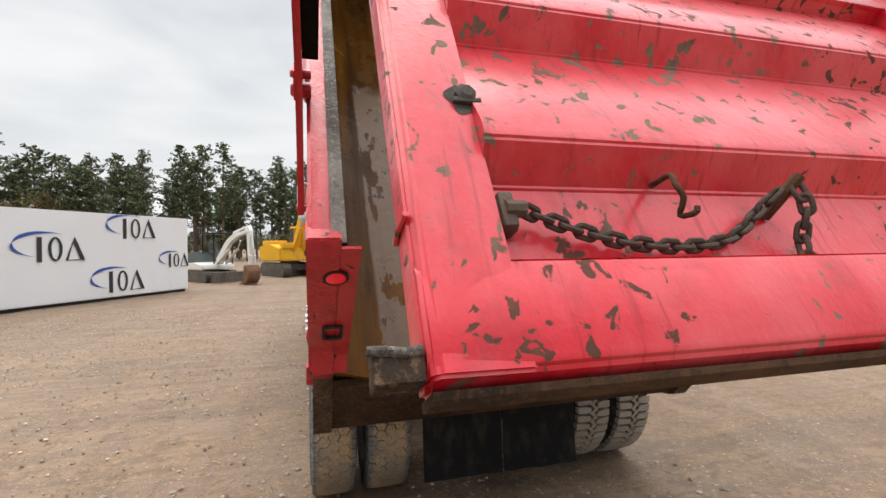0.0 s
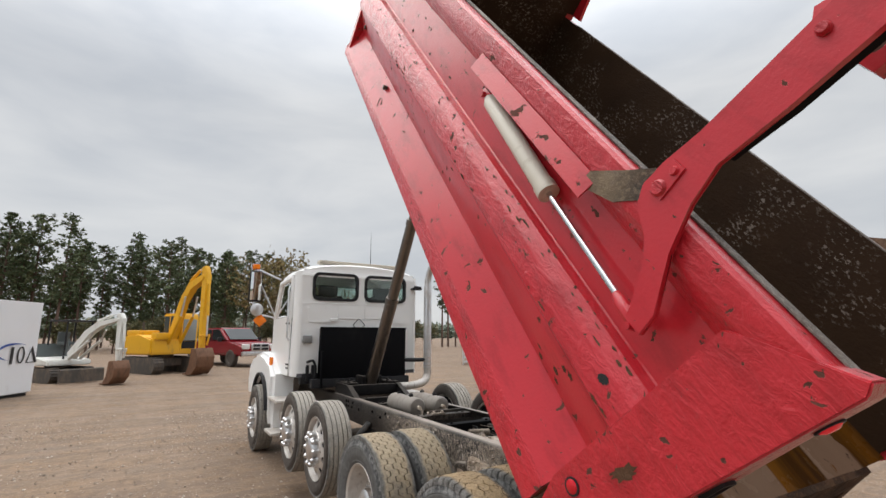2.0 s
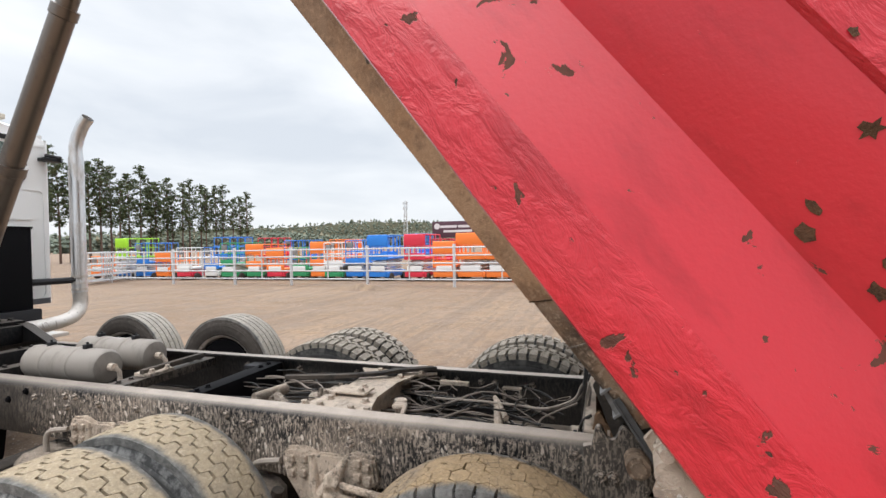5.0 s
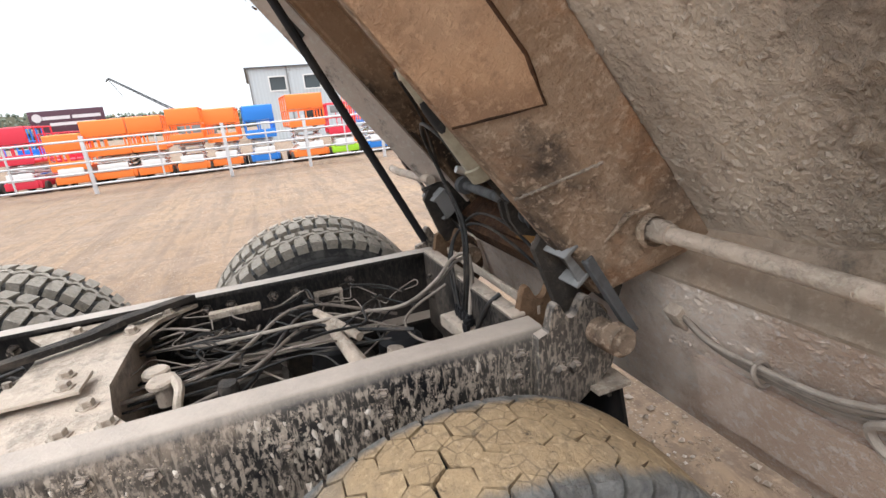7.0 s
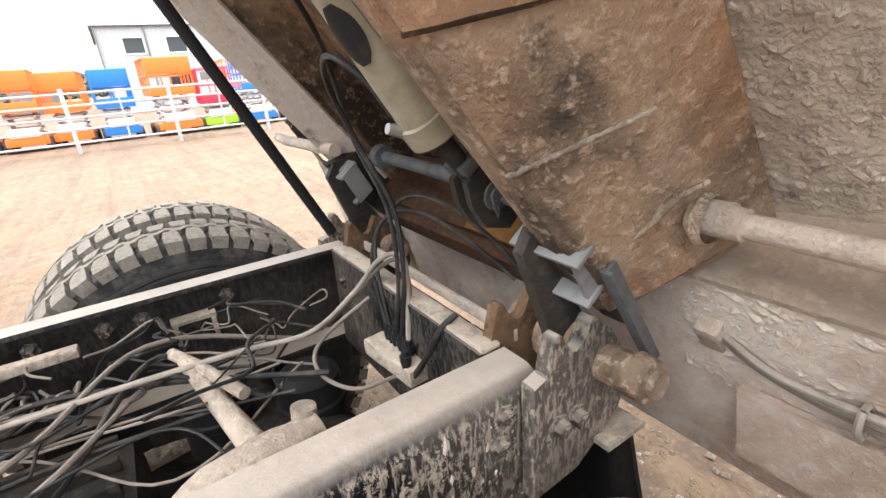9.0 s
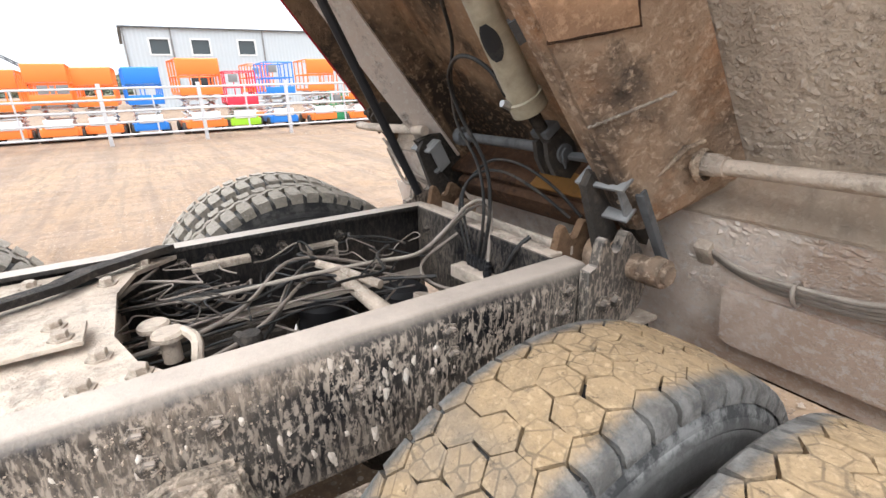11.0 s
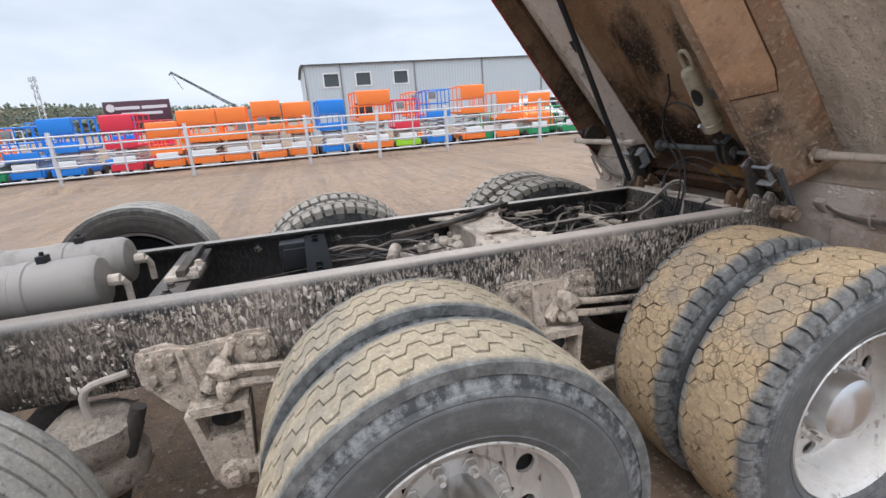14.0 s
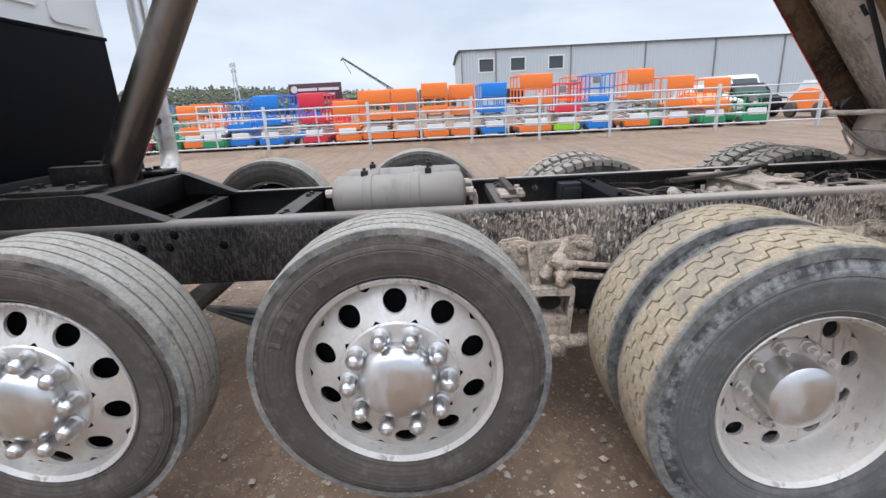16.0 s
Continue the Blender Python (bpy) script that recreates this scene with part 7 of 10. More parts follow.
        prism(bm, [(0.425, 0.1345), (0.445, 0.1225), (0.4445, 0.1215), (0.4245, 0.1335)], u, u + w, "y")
        part("slot", bm, GAP_DARK, fl)
    # cylinder between the sills
    bm = bmesh.new()
    tube(bm, [(-0.235, 0.382, 0.112), (-0.235, 0.390, 0.113), (-0.235, 0.428, 0.115), (-0.235, 0.430, 0.115), (-0.238, 0.690, 0.134), (-0.238, 0.692, 0.134), (-0.239, 0.715, 0.136)], [0.034, 0.046, 0.046, 0.040, 0.034, 0.037, 0.030], 26)
    ram = part("lock_cylinder", bm, CYL_DIRTY, bed, "dirty cream hydraulic cylinder under the body")
    # black worn patch wrapped round its underside
    bm = bmesh.new()
    rows = []
    for i in range(9):
        u = 0.545 + 0.085 * i / 8
        half = 0.62 * math.sqrt(max(0.02, 1 - ((i - 4) / 4.2) ** 2)) + 0.10 * noise.noise((i * 0.8, 2, 1))
        rad, cz = 0.0422 - 0.006 * (u - 0.43) / 0.26, 0.115 + 0.019 * (u - 0.43) / 0.26
        rows.append([bm.verts.new((-0.2365 + rad * math.sin(a), u, cz - rad * math.cos(a))) for a in [-0.50 + half * (k / 4 - 1) for k in range(9)]])
    for p, q in zip(rows, rows[1:]):
        for k in range(8):
            bm.faces.new((p[k], p[k + 1], q[k + 1], q[k]))
    part("worn_patch", bm, CYL_BLACK, ram, "black worn patch on the barrel")
    bm = bmesh.new()
    tube(bm, curve_pts([(-0.255, 0.700, 0.146), (-0.262, 0.745, 0.150), (-0.255, 0.785, 0.152), (-0.236, 0.798, 0.152), (-0.217, 0.785, 0.152), (-0.210, 0.745, 0.150), (-0.213, 0.700, 0.146)], 18), 0.009, 8)
    part("clevis", bm, CYL_DIRTY, ram)
    bm = bmesh.new()
    prism(bm, [(-0.37, 0.108), (-0.352, 0.085), (-0.330, 0.100), (-0.330, 0.107), (-0.352, 0.094), (-0.365, 0.112)], 0.58, 0.63, "y")
    part("port_bracket", bm, BRACKET_GREY, ram)
    bm = bmesh.new()
    tube(bm, [(-0.222, 0.435, 0.100), (-0.221, 0.432, 0.074), (-0.221, 0.450, 0.062)], [0.013, 0.013, 0.009], 8)
    part("hose_fitting", bm, STEEL_DULL, ram)
    bm = bmesh.new()
    tube(bm, [(-0.235, 0.39, 0.113), (-0.240, 0.29, 0.112)], 0.017, 12)
    part("piston_rod", bm, DARK_IRON, ram)
    bm = bmesh.new()
    box(bm, (-0.236, 0.315, 0.122), (0.060, 0.022, 0.050), 0.004)
    part("rod_clamp", bm, BRACKET_GREY, ram)
    bm = bmesh.new()
    prism(bm, [(0.30, 0.09), (0.30, 0.15), (0.24, 0.165), (0.17, 0.15), (0.165, 0.10), (0.21, 0.065), (0.26, 0.07)], -0.262, -0.247)
    prism(bm, [(0.30, 0.09), (0.30, 0.15), (0.24, 0.165), (0.17, 0.15), (0.165, 0.10), (0.21, 0.065), (0.26, 0.07)], -0.222, -0.207)
    part("rod_lever", bm, DARK_IRON, ram)
    bm = bmesh.new()
    tube(bm, [(-0.285, 0.247, 0.112), (-0.190, 0.247, 0.112)], 0.016, 12)
    tube(bm, [(-0.279, 0.247, 0.112), (-0.273, 0.247, 0.112)], 0.026, 14)
    tube(bm, [(-0.281, 0.262, 0.118), (-0.281, 0.240, 0.094), (-0.281, 0.220, 0.090), (-0.281, 0.236, 0.100)], 0.004, 6)
    part("pivot_pin", bm, BRACKET_GREY, ram)
    bm = bmesh.new()
    tube(bm, [(0.30, 0.203, 0.163), (0.262, 0.204, 0.162), (0.260, 0.204, 0.162), (-0.16, 0.230, 0.138)], [0.032, 0.032, 0.016, 0.016], 14)
    part("torque_tube", bm, BRACKET_GREY, bed)
    bm = bmesh.new()
    box(bm, (-0.31, 0.235, 0.118), (0.085, 0.014, 0.020), 0.003)
    part("lever_link", bm, BRACKET_GREY, bed)
    bm = bmesh.new()
    prism(bm, [(-0.40, 0.10), (0.40, 0.10), (0.40, 0.29), (-0.40, 0.29)], 0.07, 0.085, "y")
    box(bm, (0.0, 0.02, 0.12), (0.70, 0.08, 0.10), 0.012)
    part("rear_bolster", bm, WET_RUST, bed, "dark wet rear bolster between the sills")
    bm = bmesh.new()
    prism(bm, [(-0.30, 0.10), (-0.05, 0.10), (-0.05, 0.20), (-0.30, 0.16)], 0.086, 0.092, "y")
    part("wet_patch_plate", bm, AMBER_WET, bed, "wet amber rusty plate")
    for sg in (-1, 1):
        # pocketed bracket on the hinge arm: two shelves, three cheeks and a back
        bm = bmesh.new()
        for u, v, w in ((0.222, 0.080, 0.140), (0.135, 0.062, 0.115)):
            box(bm, (sg * 0.418, u, v), (w, 0.009, 0.066), 0.003)
        for x in (0.352, 0.398, 0.466):
            prism(bm, [(0.222, 0.056), (0.222, 0.108), (0.132, 0.092), (0.132, 0.040)], sg * (x - 0.004), sg * (x + 0.004))
        prism(bm, [(0.222, 0.104), (0.222, 0.110), (0.132, 0.094), (0.132, 0.088)], sg * 0.352, sg * 0.466)
        part("slotted_bracket", bm, STEP_GREY, bed, "pale stepped steel bracket")
    # prop rod lying along the far sill
    bm = bmesh.new()
    tube(bm, [(0.355, 0.14, -0.078), (0.355, 0.95, 0.10), (0.36, 1.78, 0.275)], 0.015, 10)
    part("prop_rod", bm, PLASTIC, bed, "black prop rod leaning along the sill")
    # round cross pipe seen between the sills
    for u in (1.6, 2.4, 3.2):
        bm = bmesh.new()
        box(bm, (0, u, 0.245), (0.78, 0.09, 0.09), 0.006)
        part("cross_sill", bm, RUST, bed)
        for s in (-1, 1):
            bm = bmesh.new()
            prism(bm, [(s * 0.60, 0.15), (s * 0.60, 0.288), (s * 0.85, 0.30), (s * 1.11, 0.37), (s * 1.11, 0.33), (s * 0.85, 0.24)], u - 0.006, u + 0.006, "y")
            part("gusset", bm, RUST, bed)


bed_under()



def crusts():
    """Lumps of dried mud under the raised body."""
    def on_floor(r):
        s = -1 if r.random() < 0.75 else 1
        x, u = s * r.uniform(0.60, 0.98), 0.15 + 3.0 * r.random() ** 1.5
        if noise.noise((x * 3, u * 2, 9)) < r.uniform(-0.4, 0.5):
            return None
        w = abs(x)
        return (x, u, 0.290 + max(0, w - 0.60) * 0.046 + max(0, w - 0.85) * 0.14), (0, 0, -1), (r.uniform(-1, 1), 1, 0)

    def on_sill(r):
        s = -1 if r.random() < 0.8 else 1
        u, t = 0.08 + 2.4 * r.random() ** 1.4, r.random()
        if noise.noise((u * 4, t * 2, 5)) < r.uniform(-0.3, 0.6):
            return None
        return (s * (0.478 + 0.088 * t), u, 0.07 + 0.155 * t), (s * 0.87, 0, -0.49), (0, 1, r.uniform(-0.5, 0.5))

    def on_apron(r):
        s = -1 if r.random() < 0.8 else 1
        x, t = s * r.uniform(0.5, 1.08), r.random()
        if noise.noise((x * 4, t * 2, 7)) < r.uniform(-0.3, 0.6):
            return None
        return (x, 0.01 - 0.21 * t, 0.186 - 0.081 * t), (0, 0.36, -0.93), (1, r.uniform(-0.5, 0.5), 0)
    splatter("dried_mud", 7000, 11, on_floor, FLOOR_UNDER, bed, 0.002, 0.010)
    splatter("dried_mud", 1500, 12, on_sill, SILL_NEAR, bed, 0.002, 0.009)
    splatter("dried_mud", 1500, 13, on_apron, APRON, bed, 0.003, 0.012)


crusts()

# ---- tailgate: its own axes: x across, z up its face, -y out to the rear ----
GATE = pose(0, -2.630, 1.648, -31.67, 0, 0)


def tailgate():
    bm = bmesh.new()
    prism(bm, [(0.0, 0.0), (0.052, 0.004), (0.048, 0.185), (-0.030, 0.245), (-0.034, 0.275), (0.004, 0.43), (0.050, 0.620), (-0.030, 0.690), (-0.034, 0.72), (0.004, 0.86), (0.05, 1.03), (0.0, 1.05), (0.075, 1.06), (0.075, -0.01)], -0.885, 0.885)
    bmesh.ops.bevel(bm, geom=[e for e in bm.edges if abs(e.verts[0].co.x - e.verts[1].co.x) > 1], offset=0.006, segments=2, affect="EDGES")
    g = part("tailgate", bm, RED_GATE, truck, "raised red tailgate with deep ribs and chipped paint", m=GATE)
    bm = bmesh.new()
    prism(bm, [(0.0, -0.185), (-0.012, -0.16), (-0.006, -0.03), (0.0, 0.0), (0.08, 0.0), (0.085, -0.20), (0.04, -0.205)], -1.045, 1.045)
    bmesh.ops.bevel(bm, geom=list(bm.edges), offset=0.008, segments=2, affect="EDGES")
    part("gate_bottom_rail", bm, RED_GATE, g)
    bm = bmesh.new()
    prism(bm, [(0.010, -0.203), (0.09, -0.200), (0.09, -0.214), (0.06, -0.220), (0.016, -0.214)], -1.04, 1.04)
    part("gate_lip", bm, WET_RUST, g, "dark rusty lower lip")
    bm = bmesh.new()
    box(bm, (0, 0.037, 1.10), (2.09, 0.09, 0.11), 0.012)
    part("gate_top_rail", bm, RED_GATE, g)
    for s in (-1, 1):
        bm = bmesh.new()
        prism(bm, [(s * 0.88, -0.004), (s * 1.03, -0.010), (s * 1.047, 0.004), (s * 1.050, 0.04), (s * 1.05, 0.078), (s * 0.96, 0.078), (s * 0.88, 0.078)], -0.19, 1.10, "z")
        bmesh.ops.bevel(bm, geom=list(bm.edges), offset=0.006, segments=2, affect="EDGES")
        st = part("gate_stile", bm, RED_GATE, g)
        bm = bmesh.new()
        tube(bm, [(s * 1.049, -0.008, 0.082), (s * 1.055, 0.04, 0.080), (s * 1.053, 0.080, 0.078)], 0.006, 6)
        part("weld_seam", bm, RED_GATE, st)
        bm = bmesh.new()
        x, w = s * 0.895, 0.376
        put = lambda a, b: (s * max(a, 0.884), -0.0054 - 0.04 * (max(a, 0.884) - 0.88), b)
        vs = [bm.verts.new(put(0.900 + q * 0.036 * math.cos(t), w + q * 0.040 * math.sin(t) - 0.008)) for t, q in [(k * math.tau / 26, 1 + 0.12 * math.sin(3 * k * math.tau / 26) + 0.10 * math.sin(5 * k * math.tau / 26 + 1)) for k in range(26)]]
        bm.faces.new(vs)
        part("worn_patch", bm, DARK_IRON, st, "worn bare patch round the bolt")
        bm = bmesh.new()
        tube(bm, [(x, 0.02, w), (x, -0.018, w), (x, -0.024, w)], [0.024, 0.023, 0.015], 9)
        caked(bm, 0.003, 40, 2, 1)
        box(bm, (x, -0.012, w - 0.020), (0.06, 0.012, 0.012), 0.004)
        part("pin_bolt", bm, DARK_IRON, st)
        bm = bmesh.new()
        prism(bm, [(0.03, 1.08), (0.15, 1.08), (0.16, 1.30), (0.10, 1.36), (0.03, 1.33)], s * 1.02, s * 1.09)
        part("gate_ear", bm, RED_GATE, st)
    for sd in (-1, 1):
        bm = bmesh.new()
        box(bm, (sd * 1.084, 0.03, -0.165), (0.072, 0.07, 0.052), 0.006)
        caked(bm, 0.004, 30, 3, 2)
        ear = part("gate_lug", bm, SILL_DARK, g, "welded rusty lug at the gate's lower corner")
        bm = bmesh.new()
        tube(bm, [(sd * 1.050, -0.007, -0.150), (sd * 1.128, -0.007, -0.146)], 0.007, 8)
        caked(bm, 0.006, 70, 1, 2)
        part("weld_seam", bm, CAP_STEEL, ear)
    # front face of the gate
    bm = bmesh.new()
    box(bm, (0, 0.084, 0.43), (1.9, 0.010, 1.22))
    part("inner_face", bm, WALL_IN, g)
    # runs and scrapes that stand out of the paint
    bm = bmesh.new()
    tube(bm, curve_pts([(-0.50, 0.035, 0.19), (-0.50, -0.02, 0.175), (-0.515, -0.035, 0.14), (-0.505, -0.03, 0.11), (-0.50, 0.0, 0.09), (-0.495, -0.03, 0.075), (-0.49, -0.035, 0.085)], 20), 0.0060, 8)
    part("chain_hook", bm, WET_RUST, g, "bent rusty hook")
    bm = bmesh.new()
    tube(bm, [(-0.225, 0.045, 0.12), (-0.215, -0.03, 0.145), (-0.20, -0.05, 0.16)], 0.013, 8)
    part("chain_peg", bm, WET_RUST, g)
    bm = bmesh.new()
    tube(bm, [(-0.86, 0.03, 0.075), (-0.855, 0.03, 0.13)], 0.022, 10)
    tube(bm, [(-0.868, 0.0, 0.10), (-0.83, 0.0, 0.10)], 0.016, 8)
    box(bm, (-0.862, 0.02, 0.10), (0.03, 0.05, 0.075), 0.008)
    part("chain_anchor", bm, CHAIN, g)
    bm = bmesh.new()
    n, a, b = 14, 0.013, 0.011
    ring = []
    for k in range(n):
        t = k * math.tau / n
        ring.append((b * math.cos(t), 0.0, a * (1 if math.sin(t) > 0 else -1) * 0.75 + b * math.sin(t)))
    tube(bm, ring + ring[:1], 0.0058, 7, caps=False)
    link_mesh = part("chain_link", bm, CHAIN, g, "dark oily steel chain link")
    sag = [Vector(p) for p in curve_pts([(-0.845, -0.005, 0.10), (-0.79, 0.015, 0.092), (-0.70, 0.022, 0.062), (-0.60, 0.024, 0.040), (-0.48, 0.024, 0.034), (-0.37, 0.024, 0.055), (-0.28, 0.015, 0.110), (-0.225, -0.02, 0.15)], 400)]
    tail = [Vector(p) for p in curve_pts([(-0.215, -0.04, 0.155), (-0.20, -0.03, 0.10), (-0.20, 0.01, 0.05), (-0.205, 0.02, 0.02)], 200)]
    first = True
    for line, step in ((sag, 0.0285), (tail, 0.0285)):
        run, k = 0.0, 0
        for p, q in zip(line, line[1:]):
            run += (q - p).length
            if run >= step:
                run, k = 0.0, k + 1
                d = (q - p).normalized()
                m = Matrix.Translation(q) @ d.to_track_quat("Z", "Y").to_matrix().to_4x4() @ pose(0, 0, 0, 0, 0, 45 + 90 * (k % 2))
                if first:
                    link_mesh.matrix_basis, first = m, False
                else:
                    share(link_mesh, m)
    bm = bmesh.new()
    pts = [(-0.205 + 0.026 * math.cos(t), 0.02, -0.012 + 0.026 * math.sin(t)) for t in [k * math.tau / 18 for k in range(19)]]
    tube(bm, pts, 0.006, 8, caps=False)
    part("chain_ring", bm, WET_RUST, g)


tailgate()


def mud_flaps():
    """Two rubber sheets hung side by side behind the rail ends, slightly curled."""
    for s in (-1, 1):
        verts, faces = [], []
        for lay in (0.0, 0.010):
            for j in range(13):
                t = j / 12
                for i in range(9):
                    q = i / 8
                    x = s * (0.006 + (0.474 + 0.052 * min(1.0, t * 3)) * q)
                    y = -0.452 - lay - 0.035 * t * t + 0.016 * noise.noise((x * 3, t * 2.2, s)) * t
                    verts.append((x, y, 0.830 - 0.640 * t + 0.008 * noise.noise((x * 9, 4, s)) * t))
        at = lambda lay, j, i: lay * 117 + j * 9 + i
        for j in range(12):
            for i in range(8):
                for lay in (0, 1):
                    f = (at(lay, j, i), at(lay, j, i + 1), at(lay, j + 1, i + 1), at(lay, j + 1, i))
                    faces.append(f if (lay == 0) == (s < 0) else f[::-1])
        edge = [(0, i) for i in range(9)] + [(j, 8) for j in range(1, 13)] + [(12, i) for i in range(7, -1, -1)] + [(j, 0) for j in range(11, 0, -1)]
        for p, q in zip(edge, edge[1:] + edge[:1]):
            faces.append((at(0, *p), at(1, *p), at(1, *q), at(0, *q)))
        bm = bmesh.new()
        vs = [bm.verts.new(v) for v in verts]
        for f in faces:
            bm.faces.new([vs[k] for k in f])
        bmesh.ops.recalc_face_normals(bm, faces=bm.faces)
        flap = part("mud_flap", bm, FLAP, truck, "black rubber mud flap with dried mud streaks")
        bolts([((s * x, -0.462, 0.805), (0, -1, 0)) for x in (0.05, 0.24, 0.43)], 0.012, 0.012, DARK_IRON, flap)
    bm = bmesh.new()
    box(bm, (0, -0.444, 0.806), (0.92, 0.012, 0.050), 0.003)
    box(bm, (0, -0.426, 0.828), (0.92, 0.045, 0.008), 0.002)
    part("flap_hanger", bm, DARK_IRON, truck)


mud_flaps()


# ---- the dump truck: cab ----
CAB_AT = Matrix.Translation((0, -0.09, 0.02))


def frame_sheet(bm, lo, hi, holes, d0, d1, place):
    """A flat sheet from lo to hi with rectangular openings, of real thickness."""
    us = sorted({lo[0], hi[0], *(h[0] for h in holes), *(h[1] for h in holes)})
    vs = sorted({lo[1], hi[1], *(h[2] for h in holes), *(h[3] for h in holes)})
    for u0, u1 in zip(us, us[1:]):
        for v0, v1 in zip(vs, vs[1:]):
            if any(h[0] <= u0 and u1 <= h[1] and h[2] <= v0 and v1 <= h[3] for h in holes):
                continue
            q = [(u0, v0), (u1, v0), (u1, v1), (u0, v1)]
            a, b = [bm.verts.new(place(p, d0)) for p in q], [bm.verts.new(place(p, d1)) for p in q]
            bm.faces.new(a), bm.faces.new(list(reversed(b)))
            for k in range(4):
                j = (k + 1) % 4
                bm.faces.new((a[k], b[k], b[j], a[j]))
    bmesh.ops.remove_doubles(bm, verts=bm.verts, dist=0.0005)


def cab():
    back, front, floor, eave = 4.66, 6.20, 1.20, 2.70
    on_y = lambda p, h: (p[0], h, p[1])
    bm = bmesh.new()
    wins = [(-0.735, -0.068, 2.30, 2.675), (0.068, 0.735, 2.30, 2.675)]
    frame_sheet(bm, (-0.89, floor), (0.89, eave + 0.04), wins, back, back + 0.04, on_y)
    for s in (-1, 1):
        tube(bm, [(s * 0.885, back + 0.085, floor), (s * 0.885, back + 0.085, eave)], 0.085, 20)
    shell = part("cab_body", bm, WHITE, truck, "white truck cab seen from behind", m=CAB_AT)
    # embossed panels
    for x0, x1, z0, z1 in ((-0.80, -0.42, 1.96, 2.20), (-0.36, 0.0, 2.02, 2.20), (0.06, 0.42, 2.02, 2.20), (0.48, 0.80, 1.96, 2.20)):
        bm = bmesh.new()
        prism(bm, rounded(x0, x1, z0, z1, 0.03), back - 0.010, back + 0.002, "y")
        bmesh.ops.bevel(bm, geom=[e for e in bm.edges if abs(e.verts[0].co.y - e.verts[1].co.y) < 1e-4 and e.verts[0].co.y < back], offset=0.006, segments=2, affect="EDGES")
        part("pressed_panel", bm, WHITE, shell)
    bm = bmesh.new()
    ring_plate(bm, rounded(-0.90, 0.90, 1.24, 2.245, 0.06), rounded(-0.885, 0.885, 1.255, 2.23, 0.05), back - 0.008, back, on_y)
    part("pressed_edge", bm, WHITE, shell)
    for x0, x1, z0, z1 in wins:
        bm = bmesh.new()
        ring_plate(bm, rounded(x0 - 0.022, x1 + 0.022, z0 - 0.022, z1 + 0.022, 0.10), rounded(x0 + 0.02, x1 - 0.02, z0 + 0.02, z1 - 0.02, 0.075), back - 0.014, back + 0.03, on_y)
        w = part("rear_window", bm, PLASTIC, shell, "dark rubber window seal")
        bm = bmesh.new()
        prism(bm, rounded(x0 + 0.015, x1 - 0.015, z0 + 0.015, z1 - 0.015, 0.075), back + 0.008, back + 0.013, "y")
        g = part("pane", bm, GLASS, w)
        g.visible_shadow = False
    # sides, doors
    for s in (-1, 1):
        on_x = lambda p, h, s=s: (s * (0.965 - 0.02 * max(0, p[1] - 2.0) + h), p[0], p[1])
        bm = bmesh.new()
        frame_sheet(bm, (back + 0.06, floor), (4.93, eave), [], -0.03, 0.0, on_x)
        part("side_wall", bm, WHITE, shell)
        bm = bmesh.new()
        frame_sheet(bm, (5.90, floor + 0.2), (front, 2.05), [], -0.03, 0.0, on_x)
        part("side_wall", bm, WHITE, shell)
        bm = bmesh.new()
        door_edge = [(4.94, 1.20), (5.95, 1.20), (6.05, 1.45), (6.06, 2.03), (5.02, 2.06), (4.94, 2.06)]
        va, vb = [bm.verts.new(on_x(p, 0.0)) for p in door_edge], [bm.verts.new(on_x(p, 0.018)) for p in door_edge]
        bm.faces.new(va), bm.faces.new(list(reversed(vb)))
        for k in range(6):
            j = (k + 1) % 6
            bm.faces.new((va[k], vb[k], vb[j], va[j]))
        for a, b, w in (((4.98, 2.03), (4.98, 2.64), 0.04), ((4.96, 2.63), (5.72, 2.60), 0.04), ((5.72, 2.60), (6.03, 2.04), 0.045)):
            pa, pb = Vector(on_x(a, 0.0)), Vector(on_x(b, 0.0))
            tube(bm, [pa, pb], w, 8)
        door = part("cab_door", bm, WHITE, shell, "white door, window closed")
        bm = bmesh.new()
        vs = [bm.verts.new(on_x(p, 0.004)) for p in ((5.0, 2.04), (5.98, 2.04), (5.70, 2.60), (5.0, 2.62))]
        bm.faces.new(vs)
        vs2 = [bm.verts.new(on_x(p, -0.002)) for p in ((5.0, 2.04), (5.98, 2.04), (5.70, 2.60), (5.0, 2.62))]
        bm.faces.new(list(reversed(vs2)))
        g = part("side_glass", bm, GLASS, door)
        g.visible_shadow = False
        bm = bmesh.new()
        box(bm, (s * 0.99, 5.06, 1.95), (0.03, 0.16, 0.03), 0.008)
        part("door_handle", bm, PLASTIC, door)
        bm = bmesh.new()
        tube(bm, [(s * 1.0, 4.98, 2.50), (s * 1.02, 4.965, 2.45), (s * 1.02, 4.93, 1.75), (s * 0.99, 4.92, 1.70)], 0.014, 8)
        part("grab_handle", bm, GALV, shell)
        for k in range(2):
            bm = bmesh.new()
            box(bm, (s * 0.985, 5.0, 1.36 - 0.055 * k), (0.006, 0.16 - 0.03 * k, 0.022))
            part("badge", bm, PLASTIC, door)
    # roof
    bm = bmesh.new()
    arc = [(0.955 * math.cos(radians(a)), 2.66 + 0.19 * math.sin(radians(a)) ** 0.8) for a in range(0, 181, 10)]
    rings = []
